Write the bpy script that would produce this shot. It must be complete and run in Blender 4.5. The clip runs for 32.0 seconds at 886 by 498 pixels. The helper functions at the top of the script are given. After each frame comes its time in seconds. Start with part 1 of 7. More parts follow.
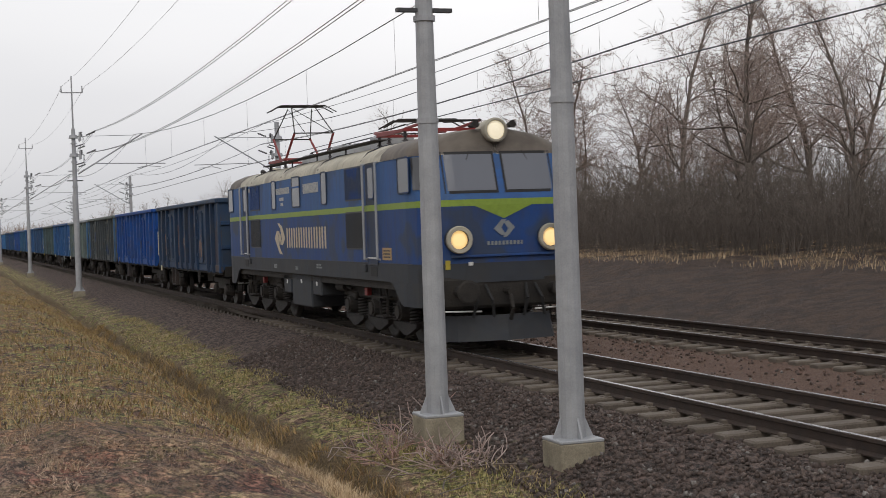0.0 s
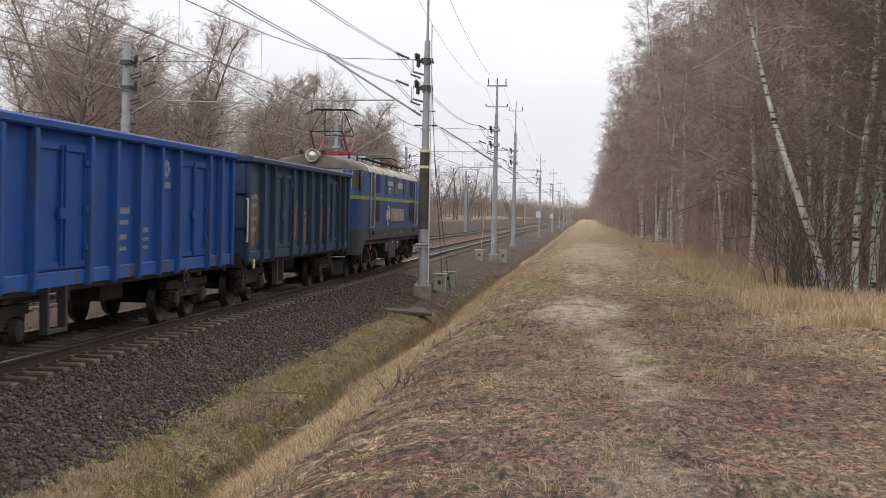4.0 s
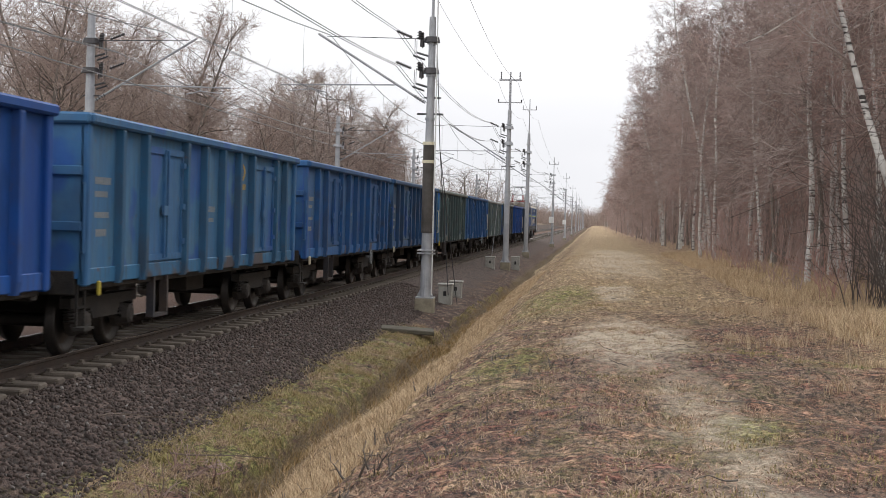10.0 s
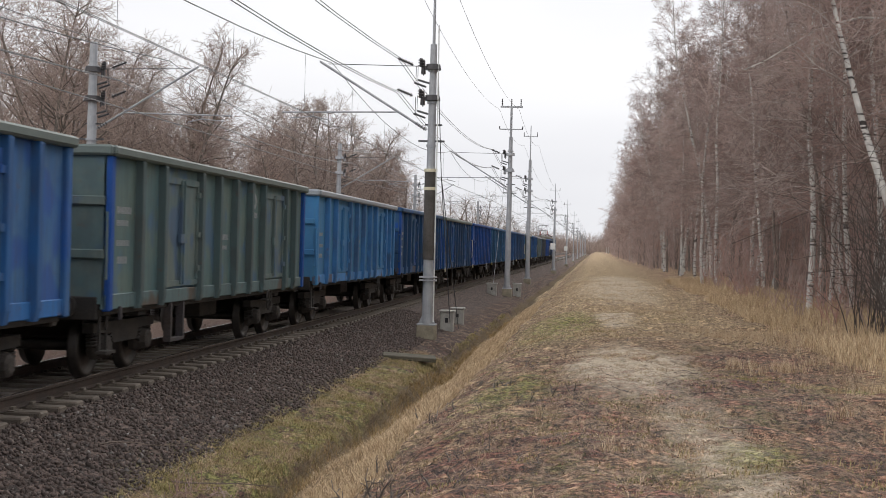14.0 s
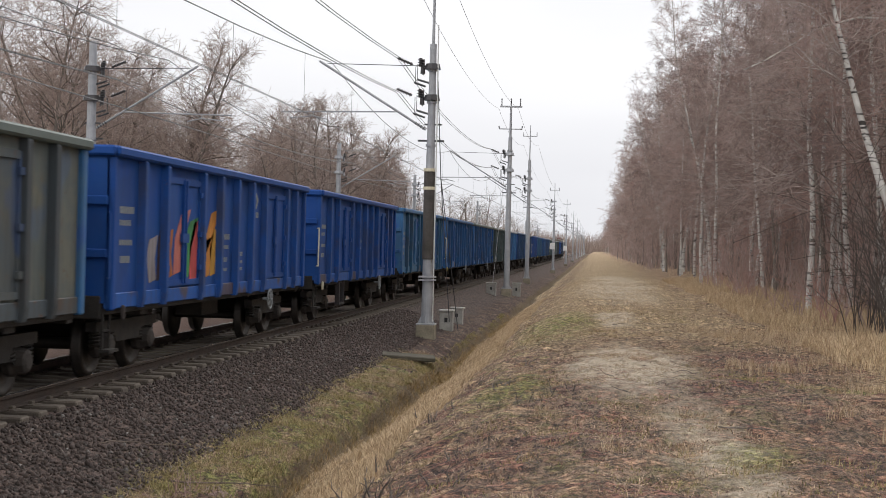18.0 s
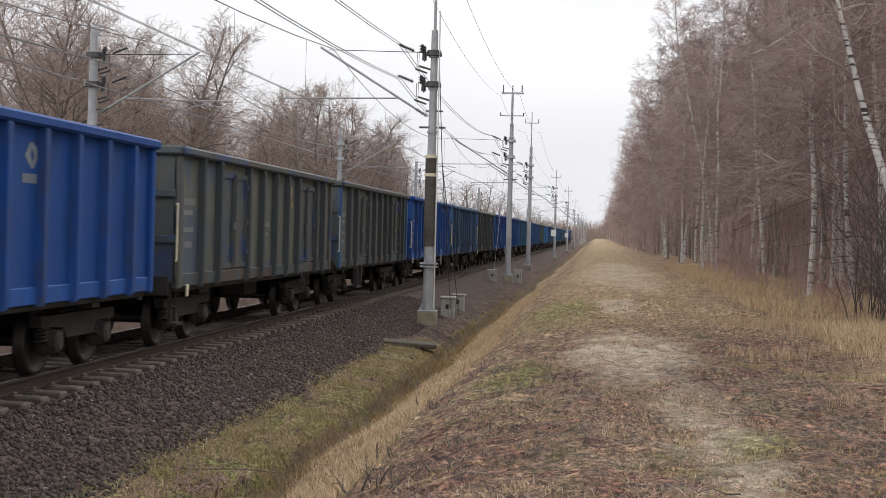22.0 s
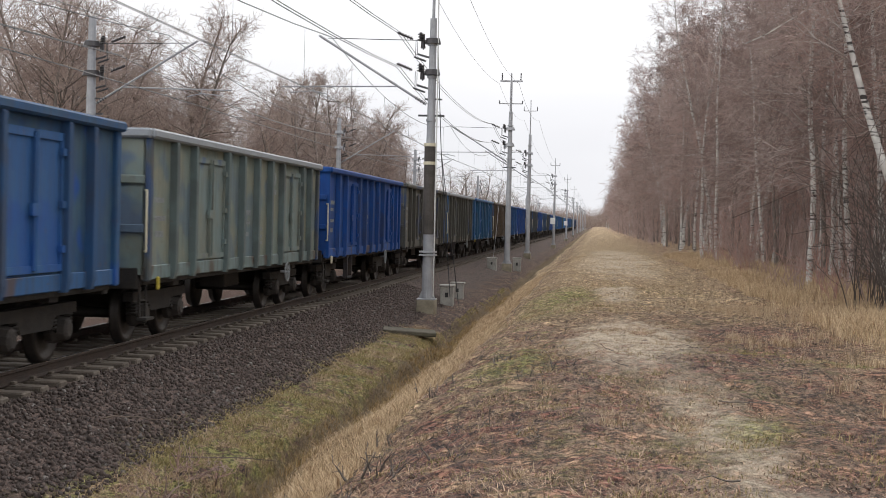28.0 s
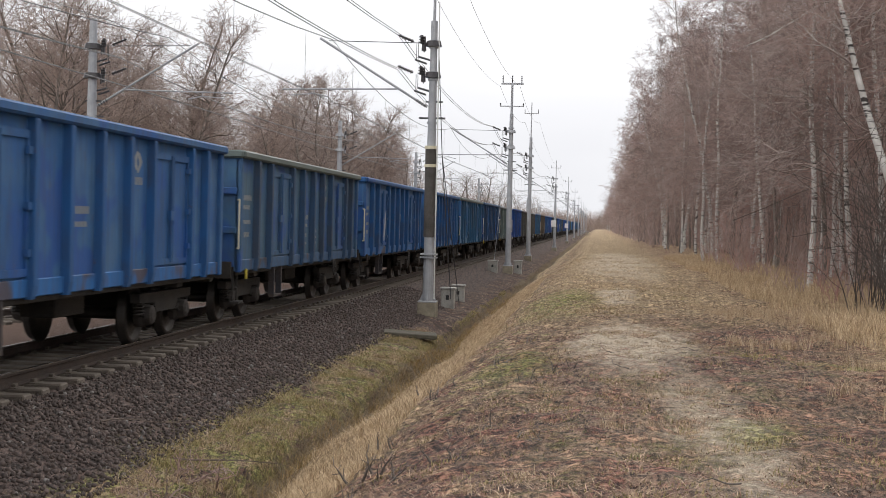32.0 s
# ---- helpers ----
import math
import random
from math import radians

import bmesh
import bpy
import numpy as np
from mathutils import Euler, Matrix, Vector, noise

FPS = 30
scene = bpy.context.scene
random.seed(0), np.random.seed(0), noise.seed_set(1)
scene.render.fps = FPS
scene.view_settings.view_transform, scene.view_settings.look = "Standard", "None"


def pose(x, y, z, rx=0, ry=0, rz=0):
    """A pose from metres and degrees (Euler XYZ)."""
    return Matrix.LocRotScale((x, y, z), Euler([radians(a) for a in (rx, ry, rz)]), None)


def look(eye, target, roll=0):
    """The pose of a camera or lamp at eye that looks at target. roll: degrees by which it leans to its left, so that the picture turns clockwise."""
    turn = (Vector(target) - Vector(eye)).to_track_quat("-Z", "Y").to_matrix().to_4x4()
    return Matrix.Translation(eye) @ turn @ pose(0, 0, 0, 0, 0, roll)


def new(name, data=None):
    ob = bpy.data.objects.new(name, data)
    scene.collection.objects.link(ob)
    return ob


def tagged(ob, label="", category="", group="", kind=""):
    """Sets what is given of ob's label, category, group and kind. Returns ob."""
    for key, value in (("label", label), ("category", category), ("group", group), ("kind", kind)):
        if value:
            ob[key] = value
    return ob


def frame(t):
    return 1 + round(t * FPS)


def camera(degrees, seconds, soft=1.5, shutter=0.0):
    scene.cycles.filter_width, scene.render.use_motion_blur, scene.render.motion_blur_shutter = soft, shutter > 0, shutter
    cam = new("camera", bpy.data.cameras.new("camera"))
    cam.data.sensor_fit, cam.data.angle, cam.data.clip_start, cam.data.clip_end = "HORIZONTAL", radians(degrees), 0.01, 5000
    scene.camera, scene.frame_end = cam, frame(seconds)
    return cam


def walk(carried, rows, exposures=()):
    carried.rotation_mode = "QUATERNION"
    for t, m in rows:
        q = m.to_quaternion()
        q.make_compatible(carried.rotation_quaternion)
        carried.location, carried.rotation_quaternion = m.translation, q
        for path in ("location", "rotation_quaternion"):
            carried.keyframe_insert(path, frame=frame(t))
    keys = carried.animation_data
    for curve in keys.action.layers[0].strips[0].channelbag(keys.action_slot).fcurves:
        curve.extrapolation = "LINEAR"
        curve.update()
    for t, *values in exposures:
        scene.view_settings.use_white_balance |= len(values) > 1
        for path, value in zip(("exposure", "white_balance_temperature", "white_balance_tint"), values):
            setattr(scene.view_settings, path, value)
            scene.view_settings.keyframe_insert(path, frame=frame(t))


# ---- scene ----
# ---- camera ----
cam = camera(35.1, 32.0, soft=0.8, shutter=0.14)


def aim(x, y, z, yaw, pitch, roll):
    """A camera pose: yaw counter-clockwise from +y, pitch up, roll leaning to the right."""
    return pose(x, y, z, 0, 0, yaw) @ pose(0, 0, 0, 90 + pitch, 0, 0) @ pose(0, 0, 0, 0, 0, -roll)


PAN = [
    (0, 9.147, 7.448, 2.202, 160.566, -0.946, 1.972),
    (0.6, 11.073, 7.872, 1.959, 147.683, -0.436, 0.302),
    (1, 12.780, 3.380, 2.003, 117.405, -1.681, 0.527),
    (1.25, 13.664, 0.301, 2.270, 90.195, -2.908, 0.177),
    (1.5, 13.847, -3.420, 2.102, 63.071, -2.575, -0.682),
    (2, 9.529, -8.008, 2.152, 22.125, -2.121, -1.322),
    (2.5, 9.650, -11.571, 2.176, 11.995, -1.839, -1.495),
    (3, 9.200, -10.084, 2.148, 8.967, -1.395, -1.245),
    (3.5, 8.897, -8.714, 2.154, 6.381, -1.518, -1.212),
    (4, 8.500, -6.000, 2.130, 5.700, -1.450, -1.220),
    (4.75, 8.100, -2.100, 2.060, 5.500, -1.280, -1.210),
]
HELD = [
    (5.5, 5.606, -1.123, -1.206),
    (6, 5.668, -0.806, -1.154),
    (6.5, 5.726, -0.540, -1.333),
    (7, 5.456, -0.462, -1.598),
    (7.5, 5.831, -1.305, -1.674),
    (8, 5.919, -2.003, -1.743),
    (8.5, 5.969, -0.949, -1.640),
    (9, 6.007, -0.542, -1.624),
    (9.5, 6.060, -1.007, -1.685),
    (10, 6.125, -1.229, -1.636),
    (10.5, 6.124, -1.337, -1.638),
    (11, 6.160, -1.255, -1.618),
    (11.5, 6.059, -0.883, -1.534),
    (12, 6.012, 0.102, -1.443),
    (12.5, 6.048, 0.952, -1.379),
    (13, 6.121, 0.358, -1.465),
    (13.5, 6.179, -0.014, -1.443),
    (14, 6.220, -0.136, -1.465),
    (14.5, 6.211, -0.250, -1.483),
    (16.5, 6.176, -0.073, -1.482),
    (17, 6.180, -0.070, -1.516),
    (17.5, 6.196, -0.125, -1.519),
    (18, 6.195, -0.148, -1.508),
    (18.5, 6.213, -0.202, -1.471),
    (19, 6.212, -0.242, -1.473),
    (19.5, 6.213, -0.296, -1.424),
    (20, 6.243, -0.349, -1.435),
    (20.5, 6.274, -0.579, -1.422),
    (21, 6.238, -0.703, -1.487),
    (21.5, 6.235, -0.697, -1.562),
    (22, 6.234, -0.692, -1.574),
    (22.5, 6.246, -0.676, -1.562),
    (23, 6.269, -0.682, -1.486),
    (23.5, 6.264, -0.746, -1.479),
    (24, 6.233, -0.824, -1.420),
    (24.5, 6.197, -0.930, -1.425),
    (25, 6.191, -1.025, -1.484),
    (25.5, 6.193, -1.069, -1.425),
    (27.5, 6.192, -1.137, -1.428),
    (28, 6.190, -1.172, -1.425),
    (28.5, 6.195, -1.136, -1.461),
    (29, 6.203, -1.110, -1.471),
    (29.5, 6.195, -1.103, -1.431),
    (30, 6.191, -1.091, -1.479),
    (30.5, 6.193, -1.069, -1.425),
    (31, 6.200, -1.067, -1.475),
    (31.5, 6.196, -1.069, -1.433),
    (32, 6.228, -1.069, -1.427),
]
EYE = (8.026, 0.0, 2.018)
walk(cam, [(t, aim(*p)) for t, *p in PAN] + [(t, aim(*EYE, *p)) for t, *p in HELD],
     exposures=((0.0, -0.53), (0.6, -0.42), (1.0, 0.3), (1.2, 0.5), (1.5, 0.6), (2.0, 0.85), (2.5, 0.25), (3.2, 0.0), (6.0, 0.1), (7.0, 0.1), (8.0, 0.18), (9.0, 0.14), (10.0, 0.12), (12.0, 0.13), (13.0, 0.06), (14.0, 0.03), (22.0, 0.03), (24.0, 0.09), (28.0, 0.1), (32.0, 0.1)))

# ---- world and sun ----
SUN_ELEVATION, SUN_ROTATION = radians(38), radians(200)
world = bpy.data.worlds.new("overcast_sky")
scene.world = world
world.use_nodes = True
wn, wl = world.node_tree.nodes, world.node_tree.links
wn.clear()
w_out, w_bg = wn.new("ShaderNodeOutputWorld"), wn.new("ShaderNodeBackground")
w_sky, w_grey = wn.new("ShaderNodeTexSky"), wn.new("ShaderNodeHueSaturation")
w_sky.sky_type, w_sky.sun_disc = "NISHITA", False
w_sky.sun_elevation, w_sky.sun_rotation = SUN_ELEVATION, SUN_ROTATION
w_sky.air_density, w_sky.dust_density, w_sky.ozone_density = 1.5, 6.0, 1.0
w_grey.inputs["Saturation"].default_value = 0.10
w_mix = wn.new("ShaderNodeMix")
w_mix.data_type, w_mix.blend_type = "RGBA", "MIX"
w_mix.inputs[0].default_value = 0.72
w_coord, w_noise, w_ramp = wn.new("ShaderNodeTexCoord"), wn.new("ShaderNodeTexNoise"), wn.new("ShaderNodeValToRGB")
w_map = wn.new("ShaderNodeMapping")
w_map.inputs["Scale"].default_value = (1.0, 1.0, 4.0)
w_noise.inputs["Scale"].default_value, w_noise.inputs["Detail"].default_value = 1.6, 4.0
w_ramp.color_ramp.elements[0].position, w_ramp.color_ramp.elements[1].position = 0.3, 0.72
w_ramp.color_ramp.elements[0].color = (7.6, 7.7, 8.2, 1)
w_ramp.color_ramp.elements[1].color = (9.6, 9.6, 9.9, 1)
wl.new(w_coord.outputs["Generated"], w_map.inputs["Vector"])
wl.new(w_map.outputs["Vector"], w_noise.inputs["Vector"])
wl.new(w_noise.outputs["Fac"], w_ramp.inputs["Fac"])
wl.new(w_sky.outputs["Color"], w_grey.inputs["Color"])
wl.new(w_grey.outputs["Color"], w_mix.inputs[6])
wl.new(w_ramp.outputs["Color"], w_mix.inputs[7])
wl.new(w_mix.outputs[2], w_bg.inputs["Color"])
w_bg.inputs["Strength"].default_value = 0.128
wl.new(w_bg.outputs["Background"], w_out.inputs["Surface"])

sun = new("sun", bpy.data.lights.new("sun", "SUN"))
sun.data.energy, sun.data.angle, sun.data.color = 1.25, radians(40), (1.0, 0.95, 0.88)
sun.matrix_world = look((0, 0, 60), (0 + 30 * math.sin(SUN_ROTATION), 0 + 30 * math.cos(SUN_ROTATION), 60 - 30 * math.tan(SUN_ELEVATION)))

# ---- materials ----


def principled(name, roughness=0.8, metallic=0.0):
    m = bpy.data.materials.new(name)
    m.use_nodes = True
    nt = m.node_tree
    b = nt.nodes["Principled BSDF"]
    b.inputs["Roughness"].default_value, b.inputs["Metallic"].default_value = roughness, metallic
    return m, nt, b


def rgb(nt, c):
    n = nt.nodes.new("ShaderNodeRGB")
    n.outputs[0].default_value = (*c, 1)
    return n.outputs[0]


def mixed(nt, fac, a, b, blend="MIX"):
    n = nt.nodes.new("ShaderNodeMix")
    n.data_type, n.blend_type = "RGBA", blend
    for socket, value in ((n.inputs[0], fac), (n.inputs[6], a), (n.inputs[7], b)):
        if isinstance(value, (int, float)):
            socket.default_value = value
        elif isinstance(value, tuple):
            socket.default_value = (*value, 1)
        else:
            nt.links.new(value, socket)
    return n.outputs[2]


def math_node(nt, op, a, b=0.0, clamp=False):
    n = nt.nodes.new("ShaderNodeMath")
    n.operation, n.use_clamp = op, clamp
    for socket, value in ((n.inputs[0], a), (n.inputs[1], b)):
        if isinstance(value, (int, float)):
            socket.default_value = value
        else:
            nt.links.new(value, socket)
    return n.outputs[0]


def coords(nt, scale=(1, 1, 1), vary=0.0):
    """Object coordinates, scaled; vary shifts them by a random offset for each object."""
    tc = nt.nodes.new("ShaderNodeTexCoord")
    mp = nt.nodes.new("ShaderNodeMapping")
    mp.inputs["Scale"].default_value = scale
    nt.links.new(tc.outputs["Object"], mp.inputs["Vector"])
    if vary:
        oi, cx = nt.nodes.new("ShaderNodeObjectInfo"), nt.nodes.new("ShaderNodeCombineXYZ")
        v = math_node(nt, "MULTIPLY", oi.outputs["Random"], vary)
        for i in range(3):
            nt.links.new(v, cx.inputs[i])
        nt.links.new(cx.outputs[0], mp.inputs["Location"])
    return mp.outputs["Vector"]


def noise_fac(nt, vec, scale, low=0.35, high=0.65, detail=5.0, rough=0.6):
    n, r = nt.nodes.new("ShaderNodeTexNoise"), nt.nodes.new("ShaderNodeMapRange")
    n.inputs["Scale"].default_value, n.inputs["Detail"].default_value, n.inputs["Roughness"].default_value = scale, detail, rough
    nt.links.new(vec, n.inputs["Vector"])
    nt.links.new(n.outputs["Fac"], r.inputs["Value"])
    r.inputs["From Min"].default_value, r.inputs["From Max"].default_value = low, high
    r.clamp = True
    return r.outputs["Result"]


def bumped(nt, b, height, strength=0.4, distance=0.01):
    n = nt.nodes.new("ShaderNodeBump")
    n.inputs["Strength"].default_value, n.inputs["Distance"].default_value = strength, distance
    nt.links.new(height, n.inputs["Height"])
    nt.links.new(n.outputs["Normal"], b.inputs["Normal"])


def rough_surface(name, a, b_, scale=6.0, roughness=0.85, metallic=0.0, fine=40.0, fine_dark=0.35, bump=0.3, distance=0.01, vary=7.0, stretch=(1, 1, 1)):
    """Two tones in large blotches, darkened by fine grain, with relief."""
    m, nt, b = principled(name, roughness, metallic)
    v = coords(nt, stretch, vary)
    base = mixed(nt, noise_fac(nt, v, scale), a, b_)
    grain = noise_fac(nt, v, fine, 0.3, 0.7, 3.0)
    dark = mixed(nt, 1.0, base, (1 - fine_dark,) * 3, "MULTIPLY")
    nt.links.new(mixed(nt, grain, dark, base), b.inputs["Base Color"])
    bumped(nt, b, grain, bump, distance)
    return m


def paint(name, main, faded, patch, amount=0.5, dirt=0.4, rust=0.35, roughness=0.62, gloss=0.25):
    """Worn paint on steel: faded tone, repainted patches, upright dirt streaks, rust spots."""
    m, nt, b = principled(name, roughness)
    v, up = coords(nt, (1, 1, 1), 19.0), coords(nt, (1, 5, 0.5), 23.0)
    c = mixed(nt, noise_fac(nt, v, 1.3, 0.42, 0.62, 4.0), main, faded)
    c = mixed(nt, math_node(nt, "MULTIPLY", noise_fac(nt, v, 0.9, 0.56, 0.62, 2.0), amount), c, patch)
    streak = math_node(nt, "MULTIPLY", noise_fac(nt, up, 2.6, 0.42, 0.75, 6.0), dirt)
    c = mixed(nt, streak, c, (0.055, 0.05, 0.045))
    spot = math_node(nt, "MULTIPLY", noise_fac(nt, v, 7.0, 0.6, 0.7, 6.0, 0.7), rust)
    c = mixed(nt, spot, c, (0.13, 0.06, 0.035))
    nt.links.new(c, b.inputs["Base Color"])
    bumped(nt, b, noise_fac(nt, v, 1.8, 0.2, 0.8, 3.0), 0.35, 0.02)
    b.inputs["Specular IOR Level"].default_value = gloss
    return m


def plain(name, c, roughness=0.6, metallic=0.0):
    m, nt, b = principled(name, roughness, metallic)
    v = coords(nt, (1, 1, 1), 5.0)
    nt.links.new(mixed(nt, noise_fac(nt, v, 12.0, 0.3, 0.75), c, tuple(k * 0.8 for k in c)), b.inputs["Base Color"])
    return m


M_STEEL = rough_surface("galvanised_steel", (0.46, 0.47, 0.49), (0.36, 0.37, 0.39), 3.0, 0.6, 0.15, 60, 0.15, 0.1)
M_CONCRETE = rough_surface("weathered_concrete", (0.42, 0.37, 0.275), (0.28, 0.245, 0.18), 4.0, 0.9, 0, 50, 0.3, 0.4)
M_PALE_CONCRETE = rough_surface("pale_grey_concrete", (0.5, 0.49, 0.45), (0.36, 0.35, 0.32), 4.0, 0.9, 0, 50, 0.3, 0.4)
M_MOSSY = rough_surface("mossy_dark_concrete", (0.15, 0.13, 0.1), (0.1, 0.095, 0.065), 5.0, 0.95, 0, 40, 0.4, 0.5)
M_SLEEPER = rough_surface("sleeper_concrete", (0.2, 0.165, 0.132), (0.13, 0.106, 0.086), 2.0, 0.9, 0, 50, 0.35, 0.4)
M_RAIL = rough_surface("rusty_rail_steel", (0.075, 0.05, 0.038), (0.05, 0.036, 0.03), 5.0, 0.75, 0.2, 80, 0.3, 0.3)
M_RAILHEAD = plain("polished_rail_head", (0.5, 0.5, 0.52), 0.25, 0.9)
M_UNDER = rough_surface("grimy_running_gear", (0.022, 0.02, 0.019), (0.045, 0.038, 0.032), 3.0, 0.8, 0.1, 30, 0.3, 0.4)
M_WHEEL = rough_surface("wheel_steel", (0.03, 0.026, 0.024), (0.055, 0.047, 0.042), 4.0, 0.55, 0.5, 40, 0.3, 0.2)
M_WIRE = plain("dark_wire", (0.085, 0.085, 0.09), 0.5, 0.3)
M_INSULATOR = plain("brown_insulator", (0.045, 0.04, 0.042), 0.3)
M_DARKBAND = rough_surface("dark_coated_band", (0.075, 0.066, 0.058), (0.11, 0.098, 0.088), 3.0, 0.8)
M_CREAM = plain("cream_paint", (0.72, 0.66, 0.48), 0.6)
M_YELLOW = plain("yellow_paint", (0.5, 0.4, 0.05), 0.5)
M_WHITE = plain("white_paint", (0.78, 0.78, 0.76), 0.6)
M_RED = plain("red_paint", (0.26, 0.03, 0.03), 0.5)
M_BLACK = plain("black_rubber", (0.02, 0.02, 0.021), 0.7)

# ---- mesh helpers ----


def mesh_of(name, bm):
    me = bpy.data.meshes.new(name)
    bm.to_mesh(me)
    bm.free()
    return me


def painted(ob, material):
    """Gives ob its own material on a mesh that may be shared."""
    if not ob.data.materials:
        ob.data.materials.append(material)
    ob.material_slots[0].link = "OBJECT"
    ob.material_slots[0].material = material
    return ob


def part(name, bm, material, parent, label="", at=None):
    """Links a bmesh, or a mesh that is shared, as one object under parent."""
    me = bm if isinstance(bm, bpy.types.Mesh) else mesh_of(name, bm)
    ob = painted(new(name, me), material)
    if parent is not None:
        ob.parent = parent
    if at is not None:
        ob.matrix_basis = at if isinstance(at, Matrix) else pose(*at)
    if label:
        ob["label"] = label
    if name in ("branchwork", "stencil", "running_number", "slats", "sign_lines", "lettering", "plate"):
        ob["kind"] = "stuff"
    return ob


def box(bm, x0, x1, y0, y1, z0, z1, bevel=0.0):
    r = bmesh.ops.create_cube(bm, size=1.0)
    bmesh.ops.scale(bm, vec=(x1 - x0, y1 - y0, z1 - z0), verts=r["verts"])
    bmesh.ops.translate(bm, vec=((x0 + x1) / 2, (y0 + y1) / 2, (z0 + z1) / 2), verts=r["verts"])
    if bevel:
        edges = list({e for v in r["verts"] for e in v.link_edges})
        bmesh.ops.bevel(bm, geom=edges, offset=bevel, segments=1, profile=0.5, affect="EDGES")
    return bm


def boxes(*rows, bevel=0.0):
    bm = bmesh.new()
    for r in rows:
        box(bm, *r, bevel=bevel)
    return bm


def rod(bm, a, b, r0, r1=None, sides=8, caps=True):
    """A tapered round bar from a to b."""
    a, b = Vector(a), Vector(b)
    d = b - a
    q = bmesh.ops.create_cone(bm, cap_ends=caps, segments=sides, radius1=r0, radius2=r0 if r1 is None else r1, depth=d.length)
    m = Matrix.Translation((a + b) / 2) @ d.to_track_quat("Z", "Y").to_matrix().to_4x4()
    bmesh.ops.transform(bm, matrix=m, verts=q["verts"])
    return bm


def rods(*rows, sides=8):
    bm = bmesh.new()
    for r in rows:
        rod(bm, *r, sides=sides)
    return bm


def lathe(bm, rings, centre, axis="x", sides=16, caps=True):
    """Turns (position, radius) rings round an axis through centre."""
    turn = {"x": Matrix.Rotation(radians(90), 4, "Y"), "y": Matrix.Rotation(radians(-90), 4, "X"), "z": Matrix.Identity(4)}[axis]
    m = Matrix.Translation(centre) @ turn
    loops = []
    for p, r in rings:
        loops.append([bm.verts.new(m @ Vector((r * math.cos(a), r * math.sin(a), p))) for a in (2 * math.pi * i / sides for i in range(sides))])
    for l0, l1 in zip(loops, loops[1:]):
        for i in range(sides):
            bm.faces.new((l0[i], l0[(i + 1) % sides], l1[(i + 1) % sides], l1[i]))
    if caps:
        bm.faces.new(loops[0][::-1])
        bm.faces.new(loops[-1])
    return bm


def helix(bm, centre, radius, wire_r, z0, z1, turns, per=9, sides=5):
    """A coil spring as one continuous round wire."""
    n = int(turns * per)
    last = None
    for i in range(n + 1):
        a = 2 * math.pi * i / per
        c = Vector((math.cos(a), math.sin(a), 0))
        p = Vector(centre) + c * radius + Vector((0, 0, z0 + (z1 - z0) * i / n))
        ring = [bm.verts.new(p + c * wire_r * math.cos(b) + Vector((0, 0, wire_r * math.sin(b)))) for b in (2 * math.pi * k / sides for k in range(sides))]
        if last:
            for k in range(sides):
                bm.faces.new((last[k], last[(k + 1) % sides], ring[(k + 1) % sides], ring[k]))
        last = ring
    return bm


def smooth(me):
    me.polygons.foreach_set("use_smooth", [True] * len(me.polygons))
    return me


def from_arrays(name, verts, faces):
    """A mesh from numpy arrays of points and of equal faces."""
    me = bpy.data.meshes.new(name)
    n, k = faces.shape
    me.vertices.add(len(verts))
    me.vertices.foreach_set("co", np.ascontiguousarray(verts, dtype=np.float32).ravel())
    me.loops.add(n * k)
    me.loops.foreach_set("vertex_index", np.ascontiguousarray(faces, dtype=np.int32).ravel())
    me.polygons.add(n)
    me.polygons.foreach_set("loop_start", np.arange(0, n * k, k, dtype=np.int32))
    me.update(calc_edges=True)
    return me


# ---- ground ----
TRACK_2 = -4.9
PROFILE_X = np.array([-700, -120, -40, -24, -16, -10.5, -8.9, -7.4, -6.2, 1.25, 1.75, 3.0, 3.9, 4.22, 4.38, 4.68, 4.86, 5.02, 5.6, 6.2, 6.7, 7.2, 8.0, 11.0, 14.0, 40, 120, 700])
PROFILE_Z = np.array([2.5, 1.6, 1.2, 1.0, 0.55, -0.25, -0.62, -0.5, -0.24, -0.24, -0.27, -0.68, -0.82, -0.93, -1.16, -1.18, -0.97, -0.82, -0.44, -0.07, 0.17, 0.32, 0.42, 0.46, 0.55, 0.8, 1.0, 1.5])


def value_noise(x, y, seed):
    """Smooth noise in -1..1 on numpy arrays."""
    xi, yi = np.floor(x).astype(np.int64), np.floor(y).astype(np.int64)
    fx, fy = x - xi, y - yi
    fx, fy = fx * fx * (3 - 2 * fx), fy * fy * (3 - 2 * fy)

    def h(a, b):
        n = (a * 374761393 + b * 668265263 + seed * 974711) & 0xFFFFFFFF
        n = ((n ^ (n >> 13)) * 1274126177) & 0xFFFFFFFF
        return ((n ^ (n >> 16)) & 0xFFFF) / 32767.5 - 1.0
    a, b, c, d = h(xi, yi), h(xi + 1, yi), h(xi, yi + 1), h(xi + 1, yi + 1)
    return (a * (1 - fx) + b * fx) * (1 - fy) + (c * (1 - fx) + d * fx) * fy


